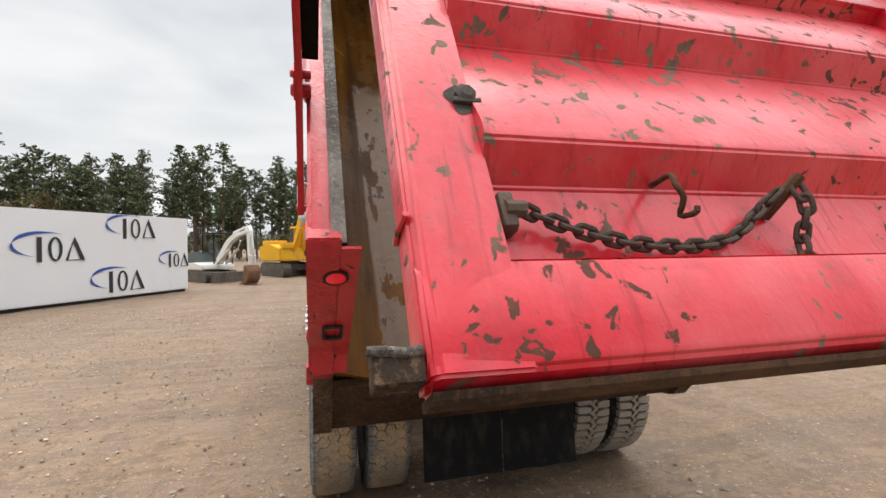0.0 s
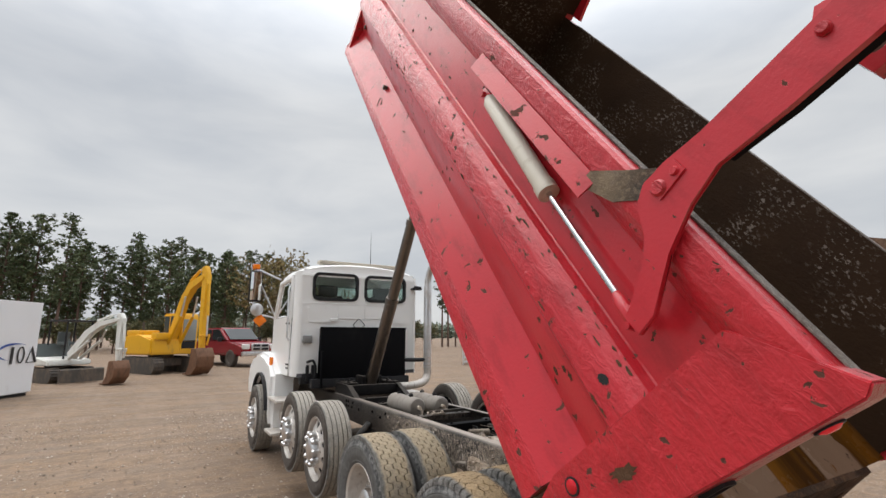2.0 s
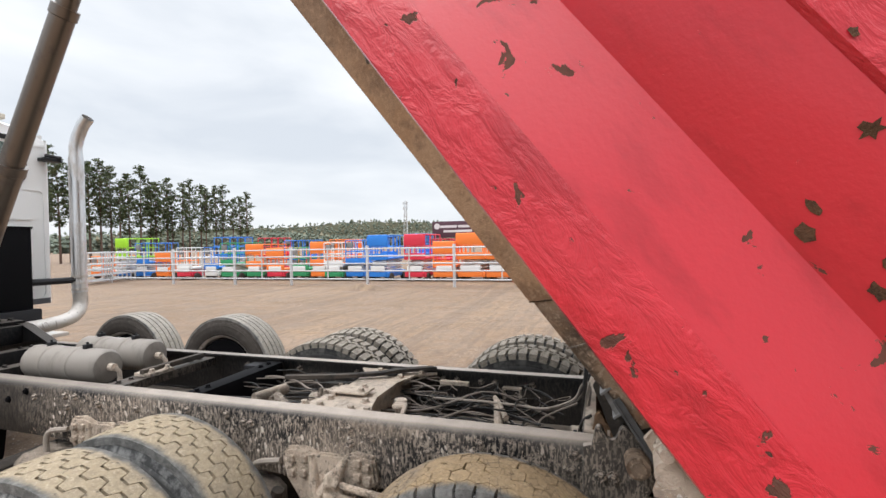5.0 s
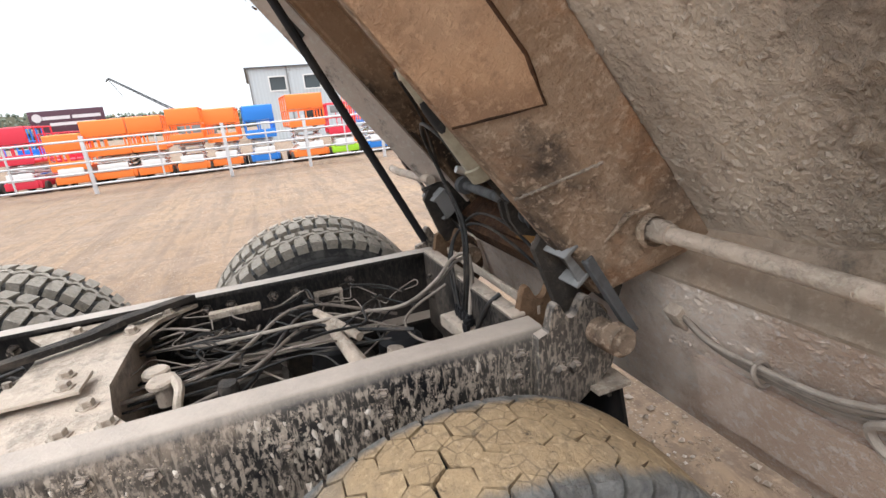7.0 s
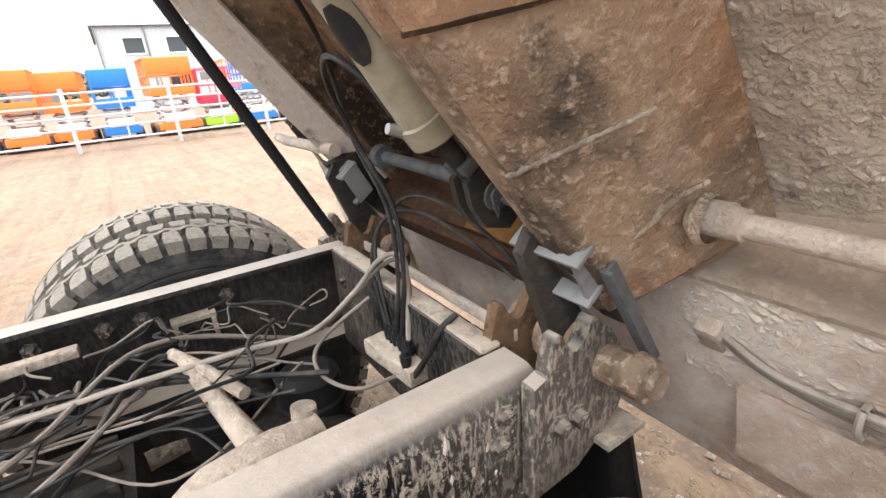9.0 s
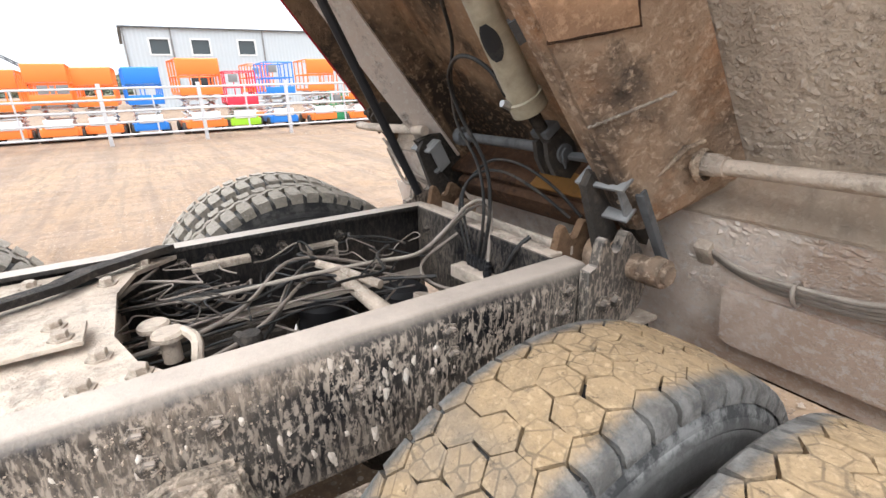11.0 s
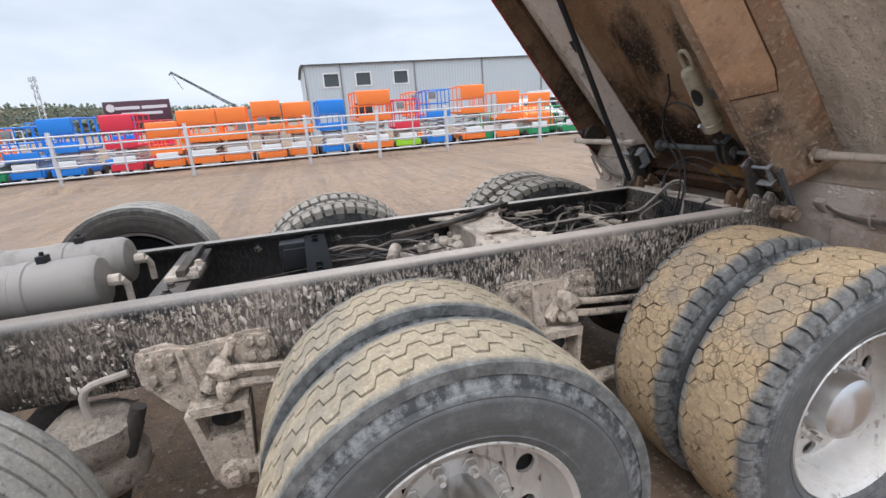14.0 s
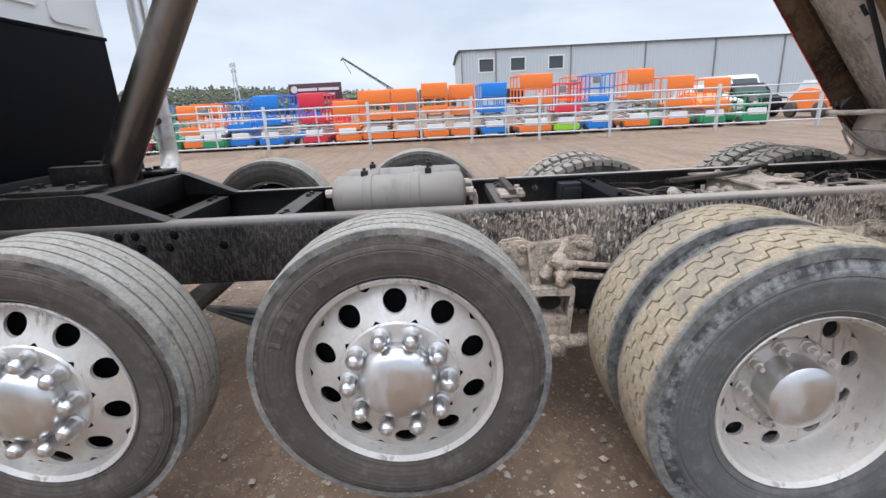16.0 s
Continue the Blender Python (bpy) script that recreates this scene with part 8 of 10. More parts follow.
    for y, k, dz in ((back - 0.005, 0.96, -0.03), (back + 0.03, 0.985, -0.008), (back + 0.12, 1.0, 0.0), (5.4, 1.0, 0.01), (5.75, 0.985, -0.01), (5.95, 0.95, -0.06)):
        rings.append([bm.verts.new((x * k, y, z + dz)) for x, z in arc])
    for a, b in zip(rings, rings[1:]):
        for k in range(len(arc) - 1):
            bm.faces.new((a[k], a[k + 1], b[k + 1], b[k]))
    bm.faces.new(rings[0]), bm.faces.new(list(reversed(rings[-1])))
    part("roof", bm, WHITE, shell, smooth=50)
    bm = bmesh.new()
    box(bm, (0, 4.80, 2.865), (1.30, 0.16, 0.05), 0.012)
    part("light_bar", bm, paint("bone_light_bar", (0.55, 0.50, 0.42), 0.5, 0.3), shell, "bone-coloured light bar on the roof")
    bm = bmesh.new()
    tube(bm, [(0.25, 4.95, 2.86), (0.25, 4.95, 3.45)], [0.006, 0.002], 6)
    part("antenna", bm, PLASTIC, shell)
    # windscreen, dash, floor, seats
    bm = bmesh.new()
    vs = [bm.verts.new(p) for p in ((-0.90, 6.15, 2.02), (0.90, 6.15, 2.02), (0.82, 5.88, 2.62), (-0.82, 5.88, 2.62))]
    bm.faces.new(vs)
    bm.faces.new(list(reversed([bm.verts.new(v.co + Vector((0, 0.006, 0.003))) for v in vs])))
    g = part("windscreen", bm, GLASS, shell)
    g.visible_shadow = False
    bm = bmesh.new()
    box(bm, (0, 5.95, 1.70), (1.84, 0.50, 0.62), 0.05)
    box(bm, (0, 5.4, 1.22), (1.84, 1.5, 0.05))
    part("dashboard", bm, SEAT_GREY, shell)
    for x in (-0.45, 0.45):
        bm = bmesh.new()
        box(bm, (x, 5.15, 1.62), (0.50, 0.50, 0.16), 0.05)
        box(bm, (x, 4.93, 2.02), (0.48, 0.14, 0.72), 0.05)
        box(bm, (x, 4.92, 2.44), (0.30, 0.11, 0.18), 0.04)
        part("seat", bm, SEAT_GREY, shell)
    bm = bmesh.new()
    pts = [(-0.45 + 0.21 * math.cos(t), 5.58 + 0.06 * math.sin(t), 2.10 + 0.20 * math.sin(t)) for t in [k * math.tau / 24 for k in range(25)]]
    tube(bm, pts, 0.014, 8, caps=False)
    part("steering_wheel", bm, PLASTIC, shell)
    # small things on the back wall
    bm = bmesh.new()
    box(bm, (-0.80, 4.64, 1.72), (0.13, 0.05, 0.11), 0.012)
    box(bm, (-0.80, 4.61, 1.72), (0.09, 0.02, 0.07), 0.006)
    part("work_lamp", bm, LIFT_GREY, shell)
    bm = bmesh.new()
    d = 0.10
    ring_plate(bm, [(-0.03 + d, 1.93), (-0.03, 1.93 + d), (-0.03 - d, 1.93), (-0.03, 1.93 - d)], [(-0.03 + d * 0.88, 1.93), (-0.03, 1.93 + d * 0.88), (-0.03 - d * 0.88, 1.93), (-0.03, 1.93 - d * 0.88)], 4.646, 4.650, on_y)
    part("diamond_placard", bm, PLASTIC, shell)
    bm = bmesh.new()
    box(bm, (-0.43, 4.645, 2.0), (0.10, 0.03, 0.045), 0.006)
    box(bm, (0.55, 4.645, 2.27), (0.05, 0.03, 0.04), 0.006)
    part("wall_clip", bm, WHITE, shell)


cab()


def headboard():
    """The black box behind the cab."""
    bm = bmesh.new()
    box(bm, (0.035, 4.575, 1.53), (1.34, 0.10, 0.72), 0.012)
    hb = part("oil_tank", bm, BLACK, truck, "tall black oil tank behind the cab", m=CAB_AT)
    bm = bmesh.new()
    box(bm, (0.035, 4.53, 1.885), (1.36, 0.02, 0.02), 0.004)
    box(bm, (-0.62, 4.55, 1.3), (0.03, 0.16, 0.5), 0.004)
    part("tank_rim", bm, BLACK, hb)
    bm = bmesh.new()
    box(bm, (0, 4.56, 1.11), (1.5, 0.14, 0.12), 0.01)
    for x in (-0.78, -0.70):
        box(bm, (x, 4.66, 1.25), (0.04, 0.08, 0.22), 0.006)
    box(bm, (-0.72, 4.72, 1.18), (0.30, 0.14, 0.16), 0.02)
    tube(bm, curve_pts([(-0.80, 4.62, 1.40), (-0.72, 4.58, 1.42), (-0.68, 4.58, 1.30), (-0.70, 4.60, 1.1)], 14), 0.018, 8)
    part("tank_bracket", bm, PLASTIC, truck, m=CAB_AT)


headboard()


def front_end():
    for s in (-1, 1):
        # skirt behind the steer wheel and fender
        bm = bmesh.new()
        prism(bm, [(5.30, 0.44), (5.42, 0.42), (5.44, 0.80), (5.55, 1.02), (5.75, 1.14), (6.03, 1.18), (6.32, 1.13), (6.52, 1.0), (6.62, 0.75), (7.20, 0.72), (7.30, 0.95), (7.22, 1.25), (6.9, 1.42), (6.35, 1.50), (5.9, 1.46), (5.5, 1.30), (5.30, 1.20)], s * 0.80, s * 1.13)
        bmesh.ops.bevel(bm, geom=[e for e in bm.edges if abs(e.verts[0].co.x - e.verts[1].co.x) < 1e-4 and abs(e.verts[0].co.x) > 1.1], offset=0.06, segments=3, affect="EDGES")
        fd = part("front_fender", bm, WHITE, truck, "white front fender with black edge", m=CAB_AT)
        bm = bmesh.new()
        arc = [(6.03 + 0.60 * math.cos(radians(a)), 0.55 + 0.62 * math.sin(radians(a))) for a in range(8, 176, 8)]
        for p, q in zip(arc, arc[1:]):
            c, e = Vector((s * 1.10, *p)), Vector((s * 1.10, *q))
            box(bm, (0, 0, 0), (0.16, (e - c).length + 0.012, 0.03), 0.0, Matrix.Translation((c + e) / 2) @ Matrix.Rotation(math.atan2(e.z - c.z, e.y - c.y), 4, "X"))
        part("fender_flare", bm, PLASTIC, fd, "black fender flare")
        # steps and tank under the door
        bm = bmesh.new()
        box(bm, (s * 0.98, 5.08, 0.86), (0.34, 0.62, 0.04), 0.01)
        box(bm, (s * 1.06, 5.10, 0.42), (0.24, 0.46, 0.04), 0.01)
        for y in (4.84, 5.30):
            box(bm, (s * 0.92, y, 0.64), (0.03, 0.03, 0.46))
        part("cab_step", bm, ALLOY_DULL, truck, "dull aluminium cab steps", m=CAB_AT)
        bm = bmesh.new()
        lathe(bm, [(0.001, 0.42), (0.24, 0.42), (0.27, 0.39), (0.27, -0.39), (0.24, -0.42), (0.001, -0.42)], 28, Matrix.Translation((s * 0.72, 4.88, 0.62)) @ pose(0, 0, 0, 0, 0, 90))
        part("fuel_tank", bm, ALLOY_DULL, truck, m=CAB_AT)
        # mirror
        bm = bmesh.new()
        tube(bm, [(s * 0.93, 6.0, 2.70), (s * 1.30, 5.97, 2.84), (s * 1.35, 5.86, 2.80)], 0.015, 8)
        tube(bm, [(s * 0.98, 6.05, 2.06), (s * 1.30, 5.98, 2.12), (s * 1.35, 5.86, 2.18)], 0.015, 8)
        tube(bm, [(s * 1.35, 5.875, 2.16), (s * 1.35, 5.875, 2.83)], 0.016, 8)
        tube(bm, [(s * 0.99, 6.03, 2.10), (s * 1.30, 5.97, 2.70)], 0.013, 8)
        arm = part("mirror_arm", bm, GALV, truck, "white-metal mirror arms", m=CAB_AT)
        bm = bmesh.new()
        box(bm, (s * 1.35, 5.855, 2.555), (0.20, 0.06, 0.50), 0.03)
        part("mirror_shell", bm, PLASTIC, arm)
        bm = bmesh.new()
        box(bm, (s * 1.35, 5.821, 2.555), (0.165, 0.006, 0.45), 0.002)
        part("mirror_face", bm, MIRROR, arm)
        bm = bmesh.new()
        lathe(bm, [(0.001, 0.03), (0.06, 0.026), (0.098, 0.012), (0.10, 0.0), (0.09, -0.04), (0.04, -0.07), (0.001, -0.075)], 24, Matrix.Translation((s * 1.31, 5.84, 2.18)) @ pose(0, 0, 0, 0, 0, 90))
        part("round_mirror", bm, CHROME, arm)
        bm = bmesh.new()
        box(bm, (s * 1.36, 5.86, 2.87), (0.11, 0.10, 0.08), 0.015)
        part("marker_lamp", bm, AMBER, arm, "amber marker lamp")
        bm = bmesh.new()
        box(bm, (0, 0, 0), (0.15, 0.012, 0.15), 0.003, Matrix.Translation((s * 1.25, 5.86, 2.01)) @ pose(0, 0, 0, 0, 45, 0))
        part("reflector", bm, AMBER, arm, "orange diamond reflector")
    bm = bmesh.new()
    prism(bm, [(6.10, 1.15), (6.15, 2.03), (6.6, 1.90), (7.35, 1.72), (7.55, 1.55), (7.60, 0.70), (6.6, 0.70)], -0.72, 0.72)
    bmesh.ops.bevel(bm, geom=list(bm.edges), offset=0.06, segments=3, affect="EDGES")
    part("hood", bm, WHITE, truck, "white hood", m=CAB_AT)
    bm = bmesh.new()
    box(bm, (-1.08, 5.62, 1.36), (0.05, 0.10, 0.16), 0.02)
    part("marker_lamp", bm, AMBER, truck, m=CAB_AT)
    # exhaust stack
    bm = bmesh.new()
    x, y = 1.08, 4.50
    tube(bm, [(x, y, 1.28), (x, y, 2.55), (x, y, 2.58), (x, y, 2.66), (x + 0.01, y - 0.02, 2.76), (x + 0.02, y - 0.07, 2.86), (x + 0.03, y - 0.13, 2.93)], [0.062, 0.062, 0.055, 0.055, 0.055, 0.054, 0.053], 22, caps=False)
    st = part("exhaust_pipe", bm, CHROME, truck, "chrome upright exhaust pipe with a curved tip", m=CAB_AT)
    bm = bmesh.new()
    tube(bm, curve_pts([(0.45, 4.45, 1.02), (0.75, 4.45, 1.02), (0.98, 4.46, 1.06), (x, y, 1.16), (x, y, 1.30)], 20), 0.06, 18)
    for z in (1.30, 1.36, 1.42):
        tube(bm, [(x, y, z), (x, y, z + 0.02)], 0.068, 20)
    part("exhaust_elbow", bm, ALLOY_DULL, st)
    bm = bmesh.new()
    tube(bm, [(0.70, 4.56, 1.40), (x - 0.05, y, 1.40)], 0.03, 8)
    part("lower_strut", bm, PLASTIC, st)
    bm = bmesh.new()
    box(bm, (0.93, 4.62, 2.52), (0.16, 0.10, 0.03), 0.006)
    tube(bm, [(0.90, 4.64, 2.56), (0.99, 4.56, 2.54)], 0.02, 8)
    part("upper_bracket", bm, PLASTIC, st)


front_end()


# ---- the yard: fence, lifts, shed, container, machines ----
FX = 15.2


def fence_panel(y0, y1, corner=False):
    """One welded pipe panel with a post at its near end."""
    f = empty("fence_panel", Matrix.Translation((FX, y0, 0)), label="white welded pipe fence panel on bare dirt", category="fence", group="pipe fence round the lift yard")
    n = y1 - y0
    bm = bmesh.new()
    box(bm, (0, 0, 0.82), (0.10, 0.10, 1.66), 0.012)
    part("post", bm, FENCE_WHITE, f)
    for z in (0.28, 0.62, 0.92, 1.22, 1.52):
        bm = bmesh.new()
        tube(bm, [(-0.03, 0.0, z), (-0.03, n, z)], 0.028, 8)
        part("rail", bm, FENCE_WHITE, f)
    bm = bmesh.new()
    box(bm, (-0.03, n * 0.5, 0.90), (0.05, 0.04, 1.26))
    part("brace", bm, FENCE_WHITE, f)
    return f


ys = [-26.0, -22.4, -18.7, -15.0, -11.3, -7.6, -3.75, -1.2, 1.25, 4.95, 8.65, 12.3, 15.3, 18.9, 22.5]
for a, b in zip(ys, ys[1:]):
    fence_panel(a, b)
for k in range(5):
    # panels leaning in a stack at the corner
    f = empty("fence_panel", pose(13.9 + 0.16 * k, 22.9 + 0.25 * k, 0, 0, 4 - k, -72 + 3 * k), label="spare white fence panel standing in a stack", category="fence", group="stack of spare fence panels")
    for z in (0.15, 0.42, 0.70, 0.98, 1.26, 1.55):
        bm = bmesh.new()
        tube(bm, [(0, 0, z), (0, 3.6, z)], 0.026, 8)
        part("rail", bm, FENCE_WHITE, f)
    for y in (0, 1.8, 3.6):
        bm = bmesh.new()
        box(bm, (0, y, 0.8), (0.055, 0.055, 1.6))
        part("post", bm, FENCE_WHITE, f)


def scissor_lift(mat, base_mat, tall, panel, name="scissor_lift", label=""):
    """A slab scissor lift: chassis, wheels, folded scissor arms, railed platform with a front panel. Faces -x."""
    L = empty(name, label=label, category="scissor lift", group="parked scissor lifts behind the fence")
    bm = bmesh.new()
    box(bm, (0, 0, 0.30), (1.9, 0.80, 0.24), 0.03)
    box(bm, (-0.96, 0, 0.34), (0.08, 0.66, 0.30), 0.02)
    part("chassis", bm, base_mat, L)
    bm = bmesh.new()
    box(bm, (-0.985, 0, 0.56), (0.08, 0.56, 0.26), 0.02)
    part("front_plate", bm, LIFT_WHITE, L)
    bm = bmesh.new()
    lathe(bm, [(0.001, 0.07), (0.17, 0.07), (0.19, 0.05), (0.19, -0.05), (0.17, -0.07), (0.001, -0.07)], 18)
    w = part("wheel", bm, SIDEWALL, L, m=pose(-0.65, -0.38, 0.19, 0, 0, 90))
    for x, y in ((-0.65, 0.38), (0.65, -0.38), (0.65, 0.38)):
        share(w, pose(x, y, 0.19, 0, 0, 90), L)
    n, z = 4, 0.44
    dz = (tall - 1.10 - 0.44) / n
    bm = bmesh.new()
    tube(bm, [(-0.8, 0, 0.02), (0.8, 0, dz)], 0.035, 6)
    arm = None
    for k in range(n):
        for y in (-0.25, 0.25):
            for e in (0, 180):
                m = pose(0, y, z + dz * k, 0, 0, e)
                arm = share(arm, m) if arm else part("scissor_arm", bm, LIFT_WHITE, L, m=m)
    bm = bmesh.new()
    tube(bm, [(0, -0.30, 0), (0, 0.30, 0)], 0.03, 6)
    pin = None
    for k in range(n + 1):
        for x in (-0.8, 0.8):
            m = pose(x, 0, z + dz * k + 0.02)
            pin = share(pin, m) if pin else part("scissor_pin", bm, LIFT_WHITE, L, m=m)
    zf = tall - 1.08
    bm = bmesh.new()
    box(bm, (0, 0, zf), (1.9, 0.80, 0.09), 0.01)
    box(bm, (-0.965, 0, zf + 0.09), (0.04, 0.80, 0.30), 0.01)
    part("platform", bm, mat, L)
    def bar(name, a, b, r, spots):
        bm = bmesh.new()
        tube(bm, [a, b], r, 6)
        first = None
        for p in spots:
            m = Matrix.Translation(p)
            first = share(first, m) if first else part(name, bm, mat, L, m=m)
    bar("guard_rail", (-0.95, 0, 0), (0.95, 0, 0), 0.022, [(0, y, z) for y in (-0.39, 0.39) for z in (zf + 0.55, tall)])
    bar("guard_post", (0, 0, zf), (0, 0, tall), 0.020, [(x, y, 0) for y in (-0.39, 0.39) for x in (-0.95, -0.32, 0.32, 0.95)])
    bar("end_rail", (0, -0.39, 0), (0, 0.39, 0), 0.022, [(x, 0, z) for x in (-0.95, 0.95) for z in (zf + 0.55, tall)])
    bar("end_post", (0, 0, zf), (0, 0, tall), 0.016, [(-0.95, 0, 0), (0.95, 0, 0)])
    bm = bmesh.new()
    if panel:
        box(bm, (-0.985, 0, tall - 0.25), (0.05, 0.80, 0.50), 0.02)
        part("guard_panel", bm, mat, L)
    else:
        box(bm, (-0.985, 0.18, tall - 0.22), (0.14, 0.22, 0.26), 0.02)
        part("control_box", bm, LIFT_GREY, L)
    return L


def lift_rows():
    kinds = {}
    r = random.Random(4)
    words = {"orange": ORANGE, "blue": BLUE, "green": GREEN, "red": LIFT_RED, "lime": LIME, "white": LIFT_WHITE}

    def proto(c, base, tall, panel):
        key = (c, base, tall, panel)
        if key not in kinds:
            kinds[key] = scissor_lift(words[c], words[base], tall, panel, label=f"{c} scissor lift with a {base} base, platform lowered, on bare dirt")
            return kinds[key], True
        return kinds[key], False
    # (distance along the yard, colour, base colour, height, front panel)
    row = [(-10.6, "green", "green", 1.3, False), (-8.9, "orange", "green", 1.9, True), (-7.3, "orange", "orange", 2.05, True), (-6.6, "green", "green", 1.2, False), (-5.85, "orange", "orange", 2.4, True), (-4.25, "blue", "blue", 2.3, False), (-2.86, "red", "lime", 2.0, False), (-1.48, "orange", "orange", 2.4, True), (0.16, "blue", "blue", 2.15, True), (1.40, "orange", "orange", 2.15, True), (2.56, "orange", "orange", 2.25, True), (3.83, "orange", "orange", 2.1, True), (4.95, "orange", "orange", 2.1, True), (6.2, "orange", "orange", 1.75, True), (7.5, "red", "red", 2.1, True), (9.3, "blue", "blue", 2.1, True), (10.7, "blue", "blue", 1.9, False), (11.7, "white", "green", 1.8, False), (12.6, "orange", "orange", 1.85, True), (13.8, "green", "green", 1.6, False), (15.0, "orange", "red", 1.6, True), (16.3, "orange", "green", 1.8, True), (17.7, "green", "green", 1.9, False), (19.1, "blue", "white", 1.7, False), (20.6, "white", "red", 1.7, False), (22.2, "orange", "orange", 1.5, True), (23.8, "blue", "blue", 2.0, False), (25.6, "lime", "blue", 2.3, True), (27.2, "orange", "orange", 1.3, False)]
    for y, c, base, tall, panel in row:
        ob, fresh = proto(c, base, tall, panel)
        m = pose(18.6 + r.uniform(-0.25, 0.25), y, 0, 0, 0, r.uniform(-4, 4)) @ Matrix.Diagonal((1, 1.28, 1, 1))
        if fresh:
            ob.matrix_basis = m
        else:
            copy_thing(ob, m)
    back = [(7.6, "red", "red", 1.9, False), (9.0, "blue", "blue", 2.2, False), (11.4, "blue", "blue", 2.1, False), (14.0, "orange", "orange", 2.0, True), (16.5, "blue", "blue", 2.0, False), (19.0, "red", "red", 2.2, False), (21.8, "blue", "blue", 2.3, False), (-4.4, "orange", "orange", 2.4, False)]
    for y, c, base, tall, panel in back:
        ob, fresh = proto(c, base, tall, panel)
        m = pose(22.6 + r.uniform(-0.4, 0.4), y, 0, 0, 0, 180 + r.uniform(-5, 5)) @ Matrix.Diagonal((1, 1.28, 1, 1))
        if fresh:
            ob.matrix_basis = m
        else:
            copy_thing(ob, m)


lift_rows()


def shed():
    """The long grey metal shed, gable to the far end."""
    S = empty("metal_shed", label="long pale grey ribbed metal shed with three windows", category="building")
    x0, x1, y0, y1, h = 42.5, 58.0, -62.0, 0.1, 5.85
    wins = [(-2.75, -1.45, 4.0, 5.08), (-5.55, -4.25, 4.0, 5.08), (-8.95, -7.65, 4.0, 5.08)]
    bm = bmesh.new()
    frame_sheet(bm, (y0, 0), (y1, h), wins, 0.0, 0.2, lambda p, d: (x0 + d, p[0], p[1]))
    part("wall", bm, SIDING, S)
    bm = bmesh.new()
    prism(bm, [(x0 + 0.2, 0), (x1, 0), (x1, h), ((x0 + x1) / 2, h + 0.3), (x0 + 0.2, h)], y1 - 0.2, y1, "y")
    part("wall", bm, SIDING, S)
    bm = bmesh.new()
    prism(bm, [(x0 - 0.15, h - 0.04), ((x0 + x1) / 2, h + 0.32), (x1 + 0.15, h - 0.04), (x1 + 0.15, h + 0.05), ((x0 + x1) / 2, h + 0.42), (x0 - 0.15, h + 0.05)], y0, y1 + 0.25, "y")
    part("roof", bm, TRIM_DARK, S)
    for y in (y1, -2.95, -9.6, -16.2, -22.4, -28.5, -34.5, -40.5):
        bm = bmesh.new()
        box(bm, (x0 - 0.05, y, h / 2), (0.10, 0.11, h))
        part("downpipe", bm, LIFT_GREY, S)
    for a, b, c, d in wins:
        bm = bmesh.new()
        ring_plate(bm, [(a - 0.08, c - 0.08), (b + 0.08, c - 0.08), (b + 0.08, d + 0.08), (a - 0.08, d + 0.08)], [(a + 0.03, c + 0.03), (b - 0.03, c + 0.03), (b - 0.03, d - 0.03), (a + 0.03, d - 0.03)], -0.04, 0.1, lambda p, q: (x0 + q, p[0], p[1]))
        w = part("window", bm, LIFT_WHITE, S)
        bm = bmesh.new()
        box(bm, (x0 + 0.08, (a + b) / 2, (c + d) / 2), (0.02, b - a, d - c))
        part("pane", bm, SHED_GLASS, w)
    bm = bmesh.new()
    box(bm, (x0 - 0.03, -4.6, 1.9), (0.06, 1.6, 1.2))
    part("low_window", bm, DARK_GLASS, S)


shed()


